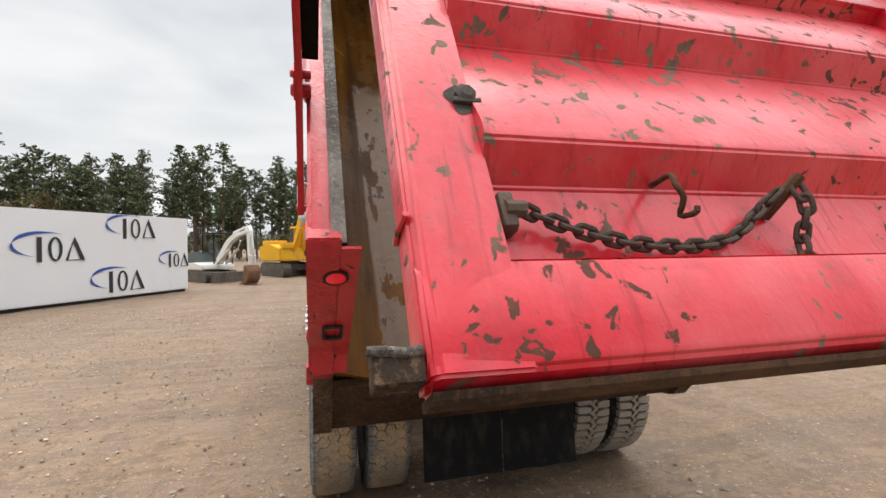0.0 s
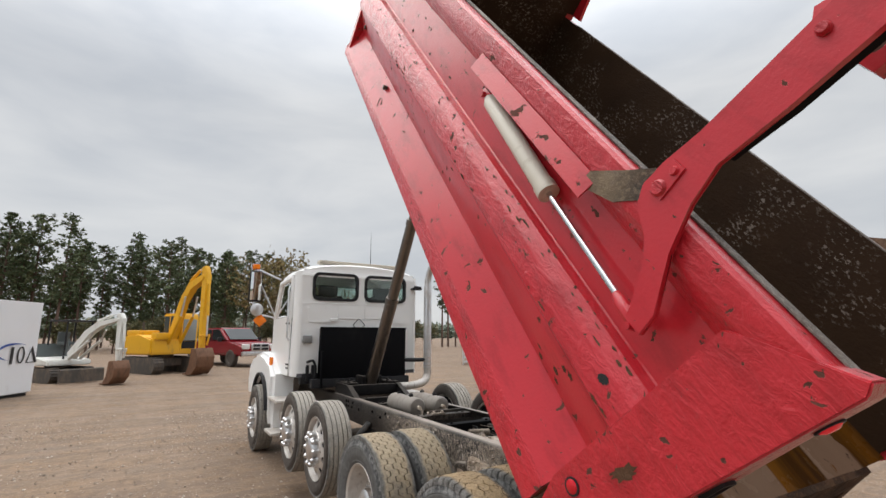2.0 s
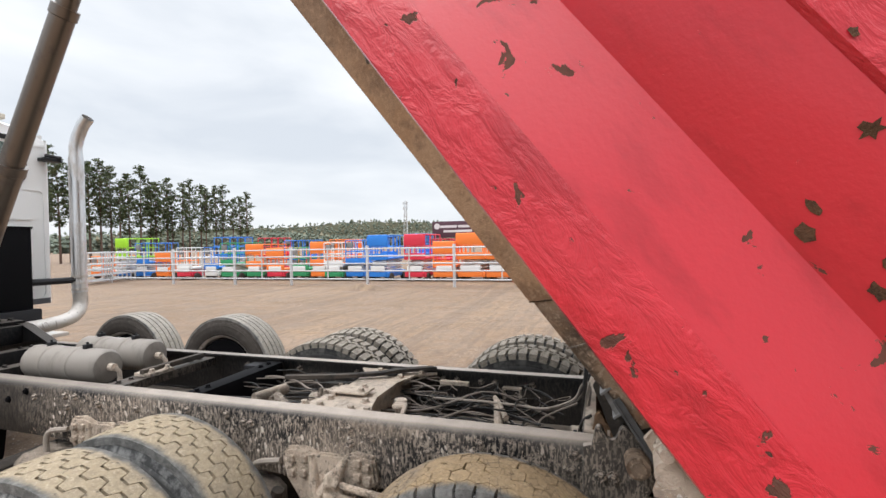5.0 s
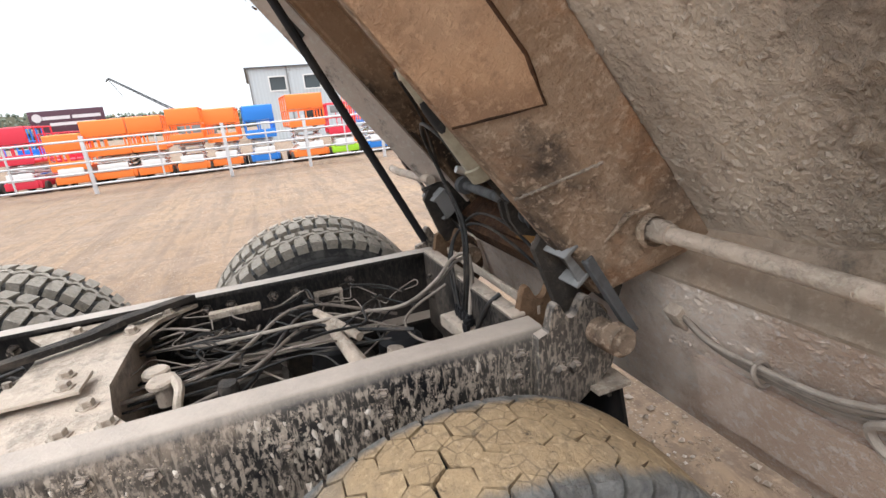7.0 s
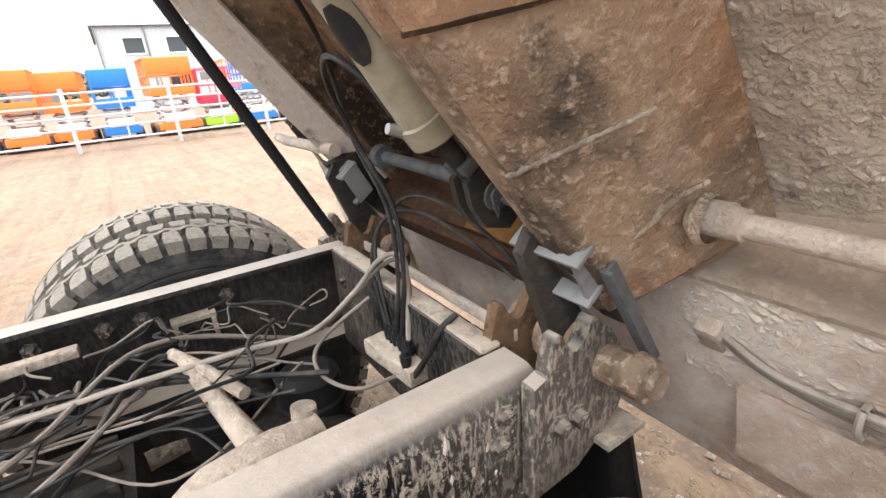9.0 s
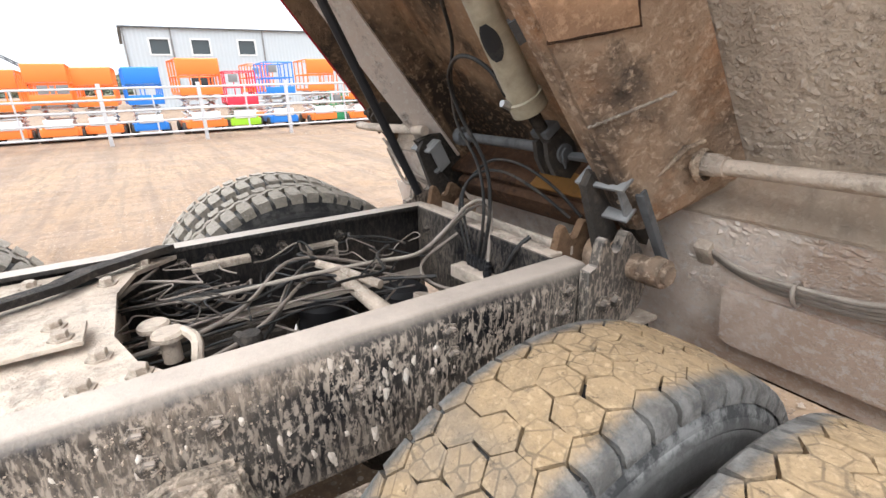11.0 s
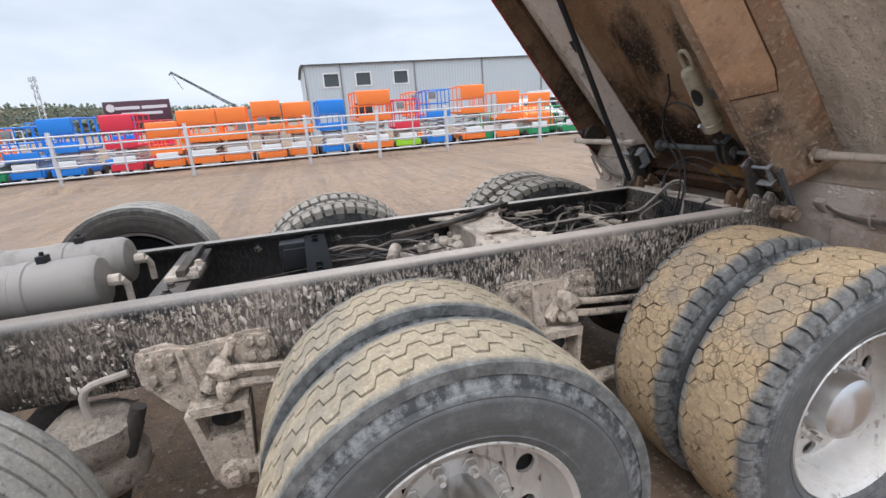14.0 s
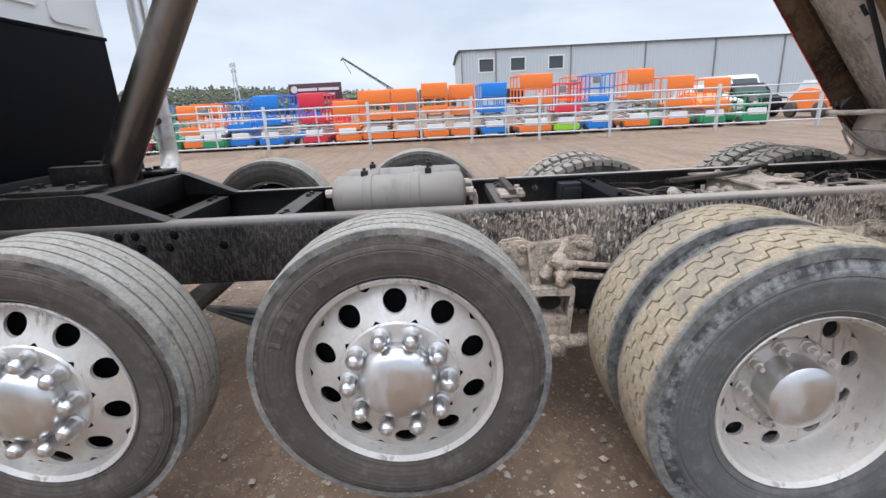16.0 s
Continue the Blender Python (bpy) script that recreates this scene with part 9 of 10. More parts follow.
def sign_and_tower():
    S = empty("billboard", Matrix.Translation((47.0, 14.4, 0)), label="dark maroon billboard with pale lettering, on posts", category="sign")
    bm = bmesh.new()
    box(bm, (0, 0, 3.15), (0.15, 5.2, 1.75), 0.02)
    part("board", bm, SIGN_BROWN, S)
    for y in (-2.0, 2.0):
        bm = bmesh.new()
        box(bm, (0.12, y, 1.4), (0.15, 0.15, 2.8))
        part("post", bm, LIFT_GREY, S)
    for y, z, w, h in ((0.75, 3.45, 1.9, 0.26), (-1.35, 3.45, 2.0, 0.26), (-0.3, 2.95, 3.2, 0.24)):
        bm = bmesh.new()
        box(bm, (-0.085, y, z), (0.012, w, h))
        part("print_bar", bm, SIGN_INK, S)
    bm = bmesh.new()
    tube(bm, [(-0.08, 2.05, 3.5), (-0.095, 2.05, 3.5)], 0.33, 20)
    part("print_disc", bm, SIGN_INK, S)
    T = empty("radio_mast", Matrix.Translation((150.0, 63.0, 0)), label="slender grey lattice radio mast far off", category="mast")
    for a in range(3):
        bm = bmesh.new()
        t = a * math.tau / 3
        tube(bm, [(1.1 * math.cos(t), 1.1 * math.sin(t), 0), (0.35 * math.cos(t), 0.35 * math.sin(t), 16.5)], 0.10, 6)
        part("leg", bm, GALV, T)
    bm = bmesh.new()
    for k in range(11):
        z0, z1 = 1.5 * k, 1.5 * (k + 1)
        for a in range(3):
            t, u = a * math.tau / 3, (a + 1) * math.tau / 3
            r0, r1 = 1.1 - 0.75 * z0 / 16.5, 1.1 - 0.75 * z1 / 16.5
            tube(bm, [(r0 * math.cos(t), r0 * math.sin(t), z0), (r1 * math.cos(u), r1 * math.sin(u), z1)], 0.06, 5)
    part("bracing", bm, GALV, T)
    for z, w in ((15.6, 0.8), (13.9, 0.7), (11.6, 0.6)):
        for a in range(3):
            bm = bmesh.new()
            t = a * math.tau / 3
            box(bm, (w * math.cos(t), w * math.sin(t), z), (0.3, 0.3, 1.1))
            part("aerial", bm, GALV, T)
    C = empty("crane_boom", Matrix.Translation((62.0, 10.5, 0)), label="dark lattice crane boom raised behind the lifts", category="crane")
    bm = bmesh.new()
    a, b = Vector((0, -2.6, 3.4)), Vector((0, 3.6, 7.6))
    for dx, dz in ((-0.15, -0.12), (0.15, -0.12), (0, 0.16)):
        tube(bm, [a + Vector((dx, 0, dz)), b + Vector((dx * 0.4, 0, dz * 0.4))], 0.07, 6)
    tube(bm, [b, b + Vector((0, 0.3, -0.3))], 0.08, 6)
    tube(bm, [b + Vector((0, 0.1, 0)), b + Vector((0, -0.9, -1.9))], 0.035, 5)
    for k in range(12):
        p, q = a.lerp(b, k / 12), a.lerp(b, (k + 1) / 12)
        tube(bm, [p + Vector((0, 0, -0.1)), q + Vector((0, 0, 0.1))], 0.035, 5)
    part("boom", bm, TRIM_DARK, C)
    bm = bmesh.new()
    box(bm, (0, -4.0, 1.7), (2.4, 3.6, 2.6), 0.15)
    box(bm, (0, -3.5, 0.4), (2.6, 4.6, 0.8), 0.1)
    part("carrier", bm, LIFT_GREY, C)


sign_and_tower()


def far_vehicle(y, x, mat, kind, label):
    """A parked pickup or van among the lifts, seen end on. Faces -x."""
    V = empty("parked_" + kind, pose(x, y, 0), label=label, category=kind, group="vehicles parked by the shed")
    bm = bmesh.new()
    if kind == "pickup":
        prism(bm, [(-2.6, 0.45), (-2.65, 0.95), (-1.3, 1.08), (-0.7, 1.72), (0.7, 1.75), (0.85, 1.12), (2.7, 1.10), (2.7, 0.45)], -0.95, 0.95, "y")
    elif kind == "van":
        prism(bm, [(-2.5, 0.4), (-2.55, 1.1), (-1.8, 1.3), (-1.1, 2.3), (2.6, 2.35), (2.6, 0.4)], -0.95, 0.95, "y")
    else:
        prism(bm, [(-1.3, 0.35), (-1.35, 0.9), (-0.6, 1.25), (0.2, 1.35), (0.9, 1.2), (1.3, 0.9), (1.3, 0.35)], -0.75, 0.75, "y")
    bmesh.ops.bevel(bm, geom=list(bm.edges), offset=0.08, segments=2, affect="EDGES")
    part("body", bm, mat, V)
    bm = bmesh.new()
    lathe(bm, [(0.001, 0.12), (0.30, 0.12), (0.36, 0.09), (0.36, -0.09), (0.30, -0.12), (0.001, -0.12)], 20)
    k = 1.7 if kind != "tractor" else 0.9
    w = part("wheel", bm, SIDEWALL, V, m=pose(-k, -0.85, 0.36, 0, 0, 90))
    for a, b in ((-k, 0.85), (k, -0.85), (k, 0.85)):
        share(w, pose(a, b, 0.36, 0, 0, 90), V)
    if kind != "tractor":
        bm = bmesh.new()
        z = 1.38 if kind == "pickup" else 1.75
        xx = -0.98 if kind == "pickup" else -1.46
        box(bm, (0, 0, 0), (0.02, 1.55, 0.55 if kind == "pickup" else 0.75), 0.0, Matrix.Translation((xx - 0.03, 0, z)) @ pose(0, 0, 0, 0, 42 if kind == "pickup" else 35, 0))
        part("windscreen", bm, DARK_GLASS, V)
        bm = bmesh.new()
        box(bm, (-2.62, 0, 0.78), (0.06, 1.1, 0.2), 0.02)
        part("grille", bm, PLASTIC, V)
        for b in (-0.72, 0.72):
            bm = bmesh.new()
            box(bm, (-2.60, b, 0.82), (0.08, 0.28, 0.16), 0.02)
            part("headlight", bm, LIFT_WHITE, V)


far_vehicle(-11.8, 24.5, LIFT_WHITE, "pickup", "white pickup parked behind the fence")
far_vehicle(-14.2, 24.8, PLASTIC, "pickup", "black pickup parked behind the fence")
far_vehicle(-16.8, 30.0, LIFT_WHITE, "van", "white van parked by the shed")
far_vehicle(-9.6, 20.2, ORANGE, "tractor", "orange compact tractor behind the fence")
far_vehicle(-15.5, 20.4, ORANGE, "tractor", "orange compact machine behind the fence")
far_vehicle(-19.5, 25.5, LIFT_WHITE, "pickup", "white pickup parked behind the fence")


def container():
    """The long box wrapped in a white printed banner."""
    a, b = Vector((-5.75, 16.8, 0)), Vector((-8.9, 11.4, 0))
    d = (b - a).normalized()
    rot = math.degrees(math.atan2(d.y, d.x))
    C = empty("banner_container", pose(a.x, a.y, 0, 0, 0, rot), label="long box wrapped in a white banner with printed emblems", category="container")
    L, h = 12.2, 2.75
    bm = bmesh.new()
    box(bm, (L / 2, -1.25, h / 2 + 0.05), (L, 2.44, h - 0.08), 0.02)
    part("box", bm, BANNER, C)
    # the sheet hangs a little proud with soft waves
    bm = bmesh.new()
    nx, nz = 60, 12
    grid = [[bm.verts.new((L * i / nx, 0.0 + 0.012 * noise.noise((i * 0.35, j * 0.3, 0)) - 0.015, 0.12 + (h - 0.10) * j / nz)) for j in range(nz + 1)] for i in range(nx + 1)]
    for i in range(nx):
        for j in range(nz):
            bm.faces.new((grid[i][j], grid[i + 1][j], grid[i + 1][j + 1], grid[i][j + 1]))
    part("banner", bm, BANNER, C)
    bm = bmesh.new()
    box(bm, (L / 2, -1.25, 0.07), (L - 0.1, 2.3, 0.14))
    part("base_frame", bm, PLASTIC, C)
    # emblems: a blue sweep and three upright dark shapes, drawn plainly
    def emblem(u, z, k, cut=0.0):
        E = bmesh.new()
        rim, n = [], 40
        for t in range(n + 1):
            q = radians(62 + 185 * t / n)
            w = 0.050 * k * math.sin(math.pi * min(1.0, (t + 0.3) / n)) ** 1.5 + 0.003
            x, y = u + 0.12 * k - 0.66 * k * math.cos(q), z + 0.04 * k + 0.27 * k * math.sin(q)
            rim.append((E.verts.new((x, 0.012, min(h, y + w))), E.verts.new((x + w, 0.012, min(h, y - w)))))
        for p, q in zip(rim, rim[1:]):
            E.faces.new((p[0], q[0], q[1], p[1]))
        part("emblem_sweep", E, INK_BLUE, C, "blue printed sweep", smooth=0)
        E = bmesh.new()
        box(E, (u + 0.27 * k, 0.012, z - 0.06 * k), (0.10 * k, 0.004, 0.54 * k))
        part("emblem_bar", E, INK_BLACK, C, "black printed bar", smooth=0)
        E = bmesh.new()
        ring_plate(E, [(u - 0.06 * k + 0.15 * k * math.cos(t), z - 0.05 * k + 0.27 * k * math.sin(t)) for t in [q * math.tau / 24 for q in range(24)]], [(u - 0.06 * k + 0.085 * k * math.cos(t), z - 0.05 * k + 0.225 * k * math.sin(t)) for t in [q * math.tau / 24 for q in range(24)]], 0.010, 0.014, lambda p, d: (p[0], d, p[1]))
        part("emblem_oval", E, INK_BLACK, C, "black printed oval", smooth=0)
        E = bmesh.new()
        x0 = u - 0.48 * k
        ring_plate(E, [(x0 + 0.21 * k, z - 0.31 * k), (x0 - 0.24 * k, z - 0.31 * k), (x0 + 0.0 * k, z + 0.24 * k)], [(x0 + 0.15 * k, z - 0.29 * k), (x0 - 0.13 * k, z - 0.29 * k), (x0 + 0.035 * k, z + 0.10 * k)], 0.010, 0.014, lambda p, d: (p[0], d, p[1]))
        part("emblem_triangle", E, INK_BLACK, C, "black printed triangle", smooth=0)
    return emblem


emblem = container()
for u, z, k in ((4.95, 1.72, 1.3), (2.35, 2.38, 1.22), (2.85, 0.66, 1.25), (0.62, 1.25, 0.9), (8.2, 2.30, 1.3), (8.6, 0.8, 1.3), (11.0, 1.6, 1.3)):
    emblem(u, z, k)


# ---- machines on the open side ----
def crawler(bm, x, length, h, w):
    """One crawler track: a rounded loop with grousers."""
    r = h / 2
    pts = []
    for k in range(9):
        a = radians(90 + 180 * k / 8)
        pts.append((-length / 2 + r + r * math.cos(a), r + r * math.sin(a)))
    for k in range(9):
        a = radians(-90 + 180 * k / 8)
        pts.append((length / 2 - r + r * math.cos(a), r + r * math.sin(a)))
    prism(bm, pts, x - w / 2, x + w / 2)
    n = len(pts)
    per = []
    for i in range(n):
        p, q = Vector(pts[i]), Vector(pts[(i + 1) % n])
        steps = max(1, int((q - p).length / 0.14))
        per += [(p.lerp(q, k / steps), (q - p)) for k in range(steps)]
    for p, d in per:
        box(bm, (0, 0, 0), (w * 1.02, 0.04, 0.05), 0.0, Matrix.Translation((x, p.x, p.y)) @ Matrix.Rotation(math.atan2(d.y, d.x), 4, "X"))


def beam(bm, pts, w):
    """A plate-sided boom: an outline in (y, z) of width w about x = 0."""
    prism(bm, pts, -w / 2, w / 2)
    bmesh.ops.bevel(bm, geom=list(bm.edges), offset=0.02, segments=2, affect="EDGES")


def excavator(name, k, paint_mat, arm_mat, m, label, canopy):
    """A crawler excavator facing +y. k scales it; boom folded, bucket on the ground."""
    ahead = 1.2 if canopy else 0.0
    far = Matrix.Translation((0, ahead, 0))

    def reach(p):
        q = low(p)
        return (q[0] * (1 + ahead / (3.4 * k)), q[1])

    def low(p):
        return p if not canopy or p[1] < 1.5 * k else (p[0], 1.5 * k + (p[1] - 1.5 * k) * 0.62)
    E = empty(name, m, label=label, category="excavator", group="excavators parked across the yard")
    for x in (-0.95, 0.95):
        bm = bmesh.new()
        crawler(bm, x * k, 3.3 * k, 0.80 * k, 0.5 * k)
        part("crawler_track", bm, TRACK_IRON, E)
    bm = bmesh.new()
    box(bm, (0, 0, 0.55 * k), (1.5 * k, 1.5 * k, 0.4 * k), 0.05)
    tube(bm, [(0, 0, 0.7 * k), (0, 0, 0.95 * k)], 0.6 * k, 24)
    part("undercarriage", bm, TRACK_IRON, E)
    bm = bmesh.new()
    deck = 0.72 if canopy else 1.0
    prism(bm, [(-1.75 * k, 1.05 * k), (-1.85 * k, 1.85 * k * deck), (-0.4 * k, 1.98 * k * deck), (0.1 * k, 1.90 * k * deck), (1.15 * k, 1.75 * k * deck), (1.2 * k, 0.95 * k), (-1.4 * k, 0.92 * k)], -1.2 * k, 1.2 * k)
    bmesh.ops.bevel(bm, geom=list(bm.edges), offset=0.07 * k, segments=2, affect="EDGES")
    body = part("upper_body", bm, paint_mat, E)
    bm = bmesh.new()
    for z in (1.25, 1.45, 1.65):
        box(bm, (-1.21 * k, -0.9 * k, z * k), (0.02, 0.8 * k, 0.05 * k))
    box(bm, (-0.6 * k, -1.84 * k, 1.4 * k), (0.5 * k, 0.03, 0.4 * k))
    part("grille", bm, PLASTIC, body)
    if canopy:
        bm = bmesh.new()
        box(bm, (-0.45 * k, 0.1 * k, 3.55 * k), (1.6 * k, 1.9 * k, 0.10 * k), 0.03)
        for x in (-1.15, 0.25):
            for y in (-0.75, 0.9):
                tube(bm, [(x * k, y * k, 1.3 * k), (x * k, y * k, 3.52 * k)], 0.05 * k, 8)
        part("canopy", bm, PLASTIC, E, "black canopy on posts")
        bm = bmesh.new()
        prism(bm, [(-1.70 * k, 1.30 * k), (-1.72 * k, 2.05 * k), (-0.75 * k, 2.20 * k), (-0.45 * k, 1.40 * k)], -1.05 * k, 0.95 * k)
        bmesh.ops.bevel(bm, geom=list(bm.edges), offset=0.06 * k, segments=2, affect="EDGES")
        part("engine_cover", bm, GREY_GREEN, E, "dark grey engine cover")
        bm = bmesh.new()
        box(bm, (-0.45 * k, -0.2 * k, 2.2 * k), (0.7 * k, 0.7 * k, 0.2 * k), 0.05)
        box(bm, (-0.45 * k, -0.55 * k, 2.55 * k), (0.7 * k, 0.15 * k, 0.7 * k), 0.05)
        tube(bm, [(-0.2 * k, 0.5 * k, 1.8 * k), (-0.2 * k, 0.45 * k, 2.5 * k)], 0.03, 6)
        part("seat", bm, GREY_GREEN, E)
    else:
        bm = bmesh.new()
        prism(bm, [(-0.45 * k, 1.75 * k), (-0.5 * k, 3.1 * k), (1.08 * k, 3.1 * k), (1.2 * k, 2.85 * k), (1.2 * k, 1.0 * k), (-0.2 * k, 1.0 * k)], -1.22 * k, -0.22 * k)
        bmesh.ops.bevel(bm, geom=list(bm.edges), offset=0.06 * k, segments=2, affect="EDGES")
        c = part("operator_cab", bm, paint_mat, E)
        for x in (-1.228, -0.212):
            bm = bmesh.new()
            prism(bm, [(-0.36 * k, 1.9 * k), (-0.40 * k, 2.95 * k), (0.10 * k, 2.95 * k), (0.10 * k, 1.9 * k)], x * k - 0.006, x * k + 0.006)
            prism(bm, [(0.20 * k, 1.5 * k), (0.20 * k, 2.95 * k), (1.04 * k, 2.95 * k), (1.08 * k, 2.80 * k), (1.08 * k, 1.5 * k)], x * k - 0.006, x * k + 0.006)
            part("cab_glass", bm, SHED_GLASS, c)
        for glass_mat, y, z, w, high in ((CAB_PANE, 1.205, 2.22, 0.74, 1.12), (PLASTIC, 1.205, 1.42, 0.74, 0.36), (SHED_GLASS, -0.49, 2.5, 0.75, 0.8)):
            bm = bmesh.new()
            box(bm, (-0.72 * k, y * k, z * k), (w * k, 0.02, high * k), 0.006)
            part("cab_glass", bm, glass_mat, c)
        bm = bmesh.new()
        box(bm, (-0.72 * k, 1.225 * k, 1.63 * k), (0.80 * k, 0.03, 0.05 * k), 0.006)
        part("window_bar", bm, PLASTIC, c)
        bm = bmesh.new()
        box(bm, (0.55 * k, -0.95 * k, 2.05 * k), (1.05 * k, 1.3 * k, 0.28 * k), 0.06 * k)
        part("engine_hood", bm, paint_mat, body)
        bm = bmesh.new()
        tube(bm, [(0.75 * k, -0.6 * k, 2.15 * k), (0.75 * k, -0.6 * k, 2.62 * k)], 0.06 * k, 10)
        part("exhaust_pipe", bm, TRACK_IRON, body)
        bm = bmesh.new()
        box(bm, (0.62 * k, 1.0 * k, 1.88 * k), (0.8 * k, 0.55 * k, 0.35 * k), 0.05 * k)
        part("tool_box", bm, paint_mat, body)
    bm = bmesh.new()
    beam(bm, [reach(p) for p in [(0.75 * k, 1.35 * k), (0.65 * k, 1.75 * k), (1.55 * k, 3.85 * k), (2.20 * k, 4.66 * k), (3.35 * k, 5.02 * k), (3.50 * k, 4.88 * k), (3.45 * k, 4.74 * k), (2.45 * k, 4.32 * k), (1.83 * k, 3.58 * k), (1.02 * k, 1.65 * k), (1.0 * k, 1.30 * k)]], 0.34 * k)
    part("boom", bm, arm_mat, E)
    bm = bmesh.new()
    beam(bm, [low(p) for p in [(3.15 * k, 5.35 * k), (3.45 * k, 5.45 * k), (3.70 * k, 4.95 * k), (3.60 * k, 2.3 * k), (3.68 * k, 1.30 * k), (3.48 * k, 1.25 * k), (3.36 * k, 2.5 * k), (3.30 * k, 4.6 * k)]], 0.26 * k)
    part("dipper_arm", bm, arm_mat, E, m=far)
    for pts, r, mat in (([(1.0, 1.35), (2.05, 2.9)], 0.085, arm_mat), ([(2.05, 2.9), (2.3, 3.9)], 0.045, CHROME), ([(2.1, 4.75), (2.9, 5.25)], 0.08, arm_mat), ([(2.9, 5.25), (3.25, 5.35)], 0.04, CHROME), ([(3.72, 4.5), (3.85, 2.9)], 0.07, arm_mat), ([(3.85, 2.9), (3.90, 1.9)], 0.04, CHROME)):
        bm = bmesh.new()
        for x in ((-0.32, 0.32) if pts[0] == (1.0, 1.35) or pts[0] == (2.05, 2.9) else (0.0,)):
            tube(bm, [(x * k, *(low if pts[0][0] > 3.5 else reach)((p[0] * k, p[1] * k))) for p in pts], r * k, 10)
        part("ram", bm, mat, E, m=far if pts[0][0] > 3.5 else None)
    bm = bmesh.new()
    out = [(3.42 * k, 1.30 * k), (3.80 * k, 1.32 * k), (4.02 * k, 0.90 * k), (3.95 * k, 0.42 * k), (3.62 * k, 0.05 * k), (3.08 * k, 0.02 * k), (3.08 * k, 0.08 * k), (3.38 * k, 0.45 * k)]
    prism(bm, out, -0.46 * k, 0.46 * k)
    bmesh.ops.bevel(bm, geom=list(bm.edges), offset=0.02, segments=1, affect="EDGES")
    bk = part("bucket", bm, BUCKET_RUST, E, "rusty digging bucket resting on the ground", m=far)
    bm = bmesh.new()
    for x in (-0.40, -0.20, 0, 0.20, 0.40):
        box(bm, (x * k, 2.98 * k, 0.06 * k), (0.09 * k, 0.26 * k, 0.07 * k), 0.01)
    part("bucket_tooth", bm, BUCKET_RUST, bk)
    bm = bmesh.new()
    for x in (-0.14, 0.14):
        tube(bm, [(x * k, 3.9 * k, 1.95 * k), (x * k, 3.55 * k, 1.9 * k)], 0.05 * k, 8)
        tube(bm, [(x * k, 3.9 * k, 1.95 * k), (x * k, 3.75 * k, 1.45 * k)], 0.05 * k, 8)
    part("bucket_link", bm, arm_mat, bk)
    if canopy:
        bm = bmesh.new()
        prism(bm, [(2.35 * k, 0.05 * k), (2.5 * k, 0.05 * k), (2.45 * k, 0.75 * k), (2.35 * k, 0.8 * k)], -1.2 * k, 1.2 * k)
        for x in (-0.5, 0.5):
            box(bm, (x * k, 1.6 * k, 0.45 * k), (0.12 * k, 1.6 * k, 0.14 * k))
        part("dozer_blade", bm, TRACK_IRON, E)


excavator("excavator", 0.92, YELLOW, YELLOW, pose(-2.35, 25.2, 0, 0, 0, 208), "yellow crawler excavator with its bucket on the ground", False)
excavator("mini_excavator", 0.66, MINI_WHITE, MINI_WHITE, pose(-5.9, 22.0, 0, 0, 0, 217), "off-white mini excavator with a black canopy on posts", True)


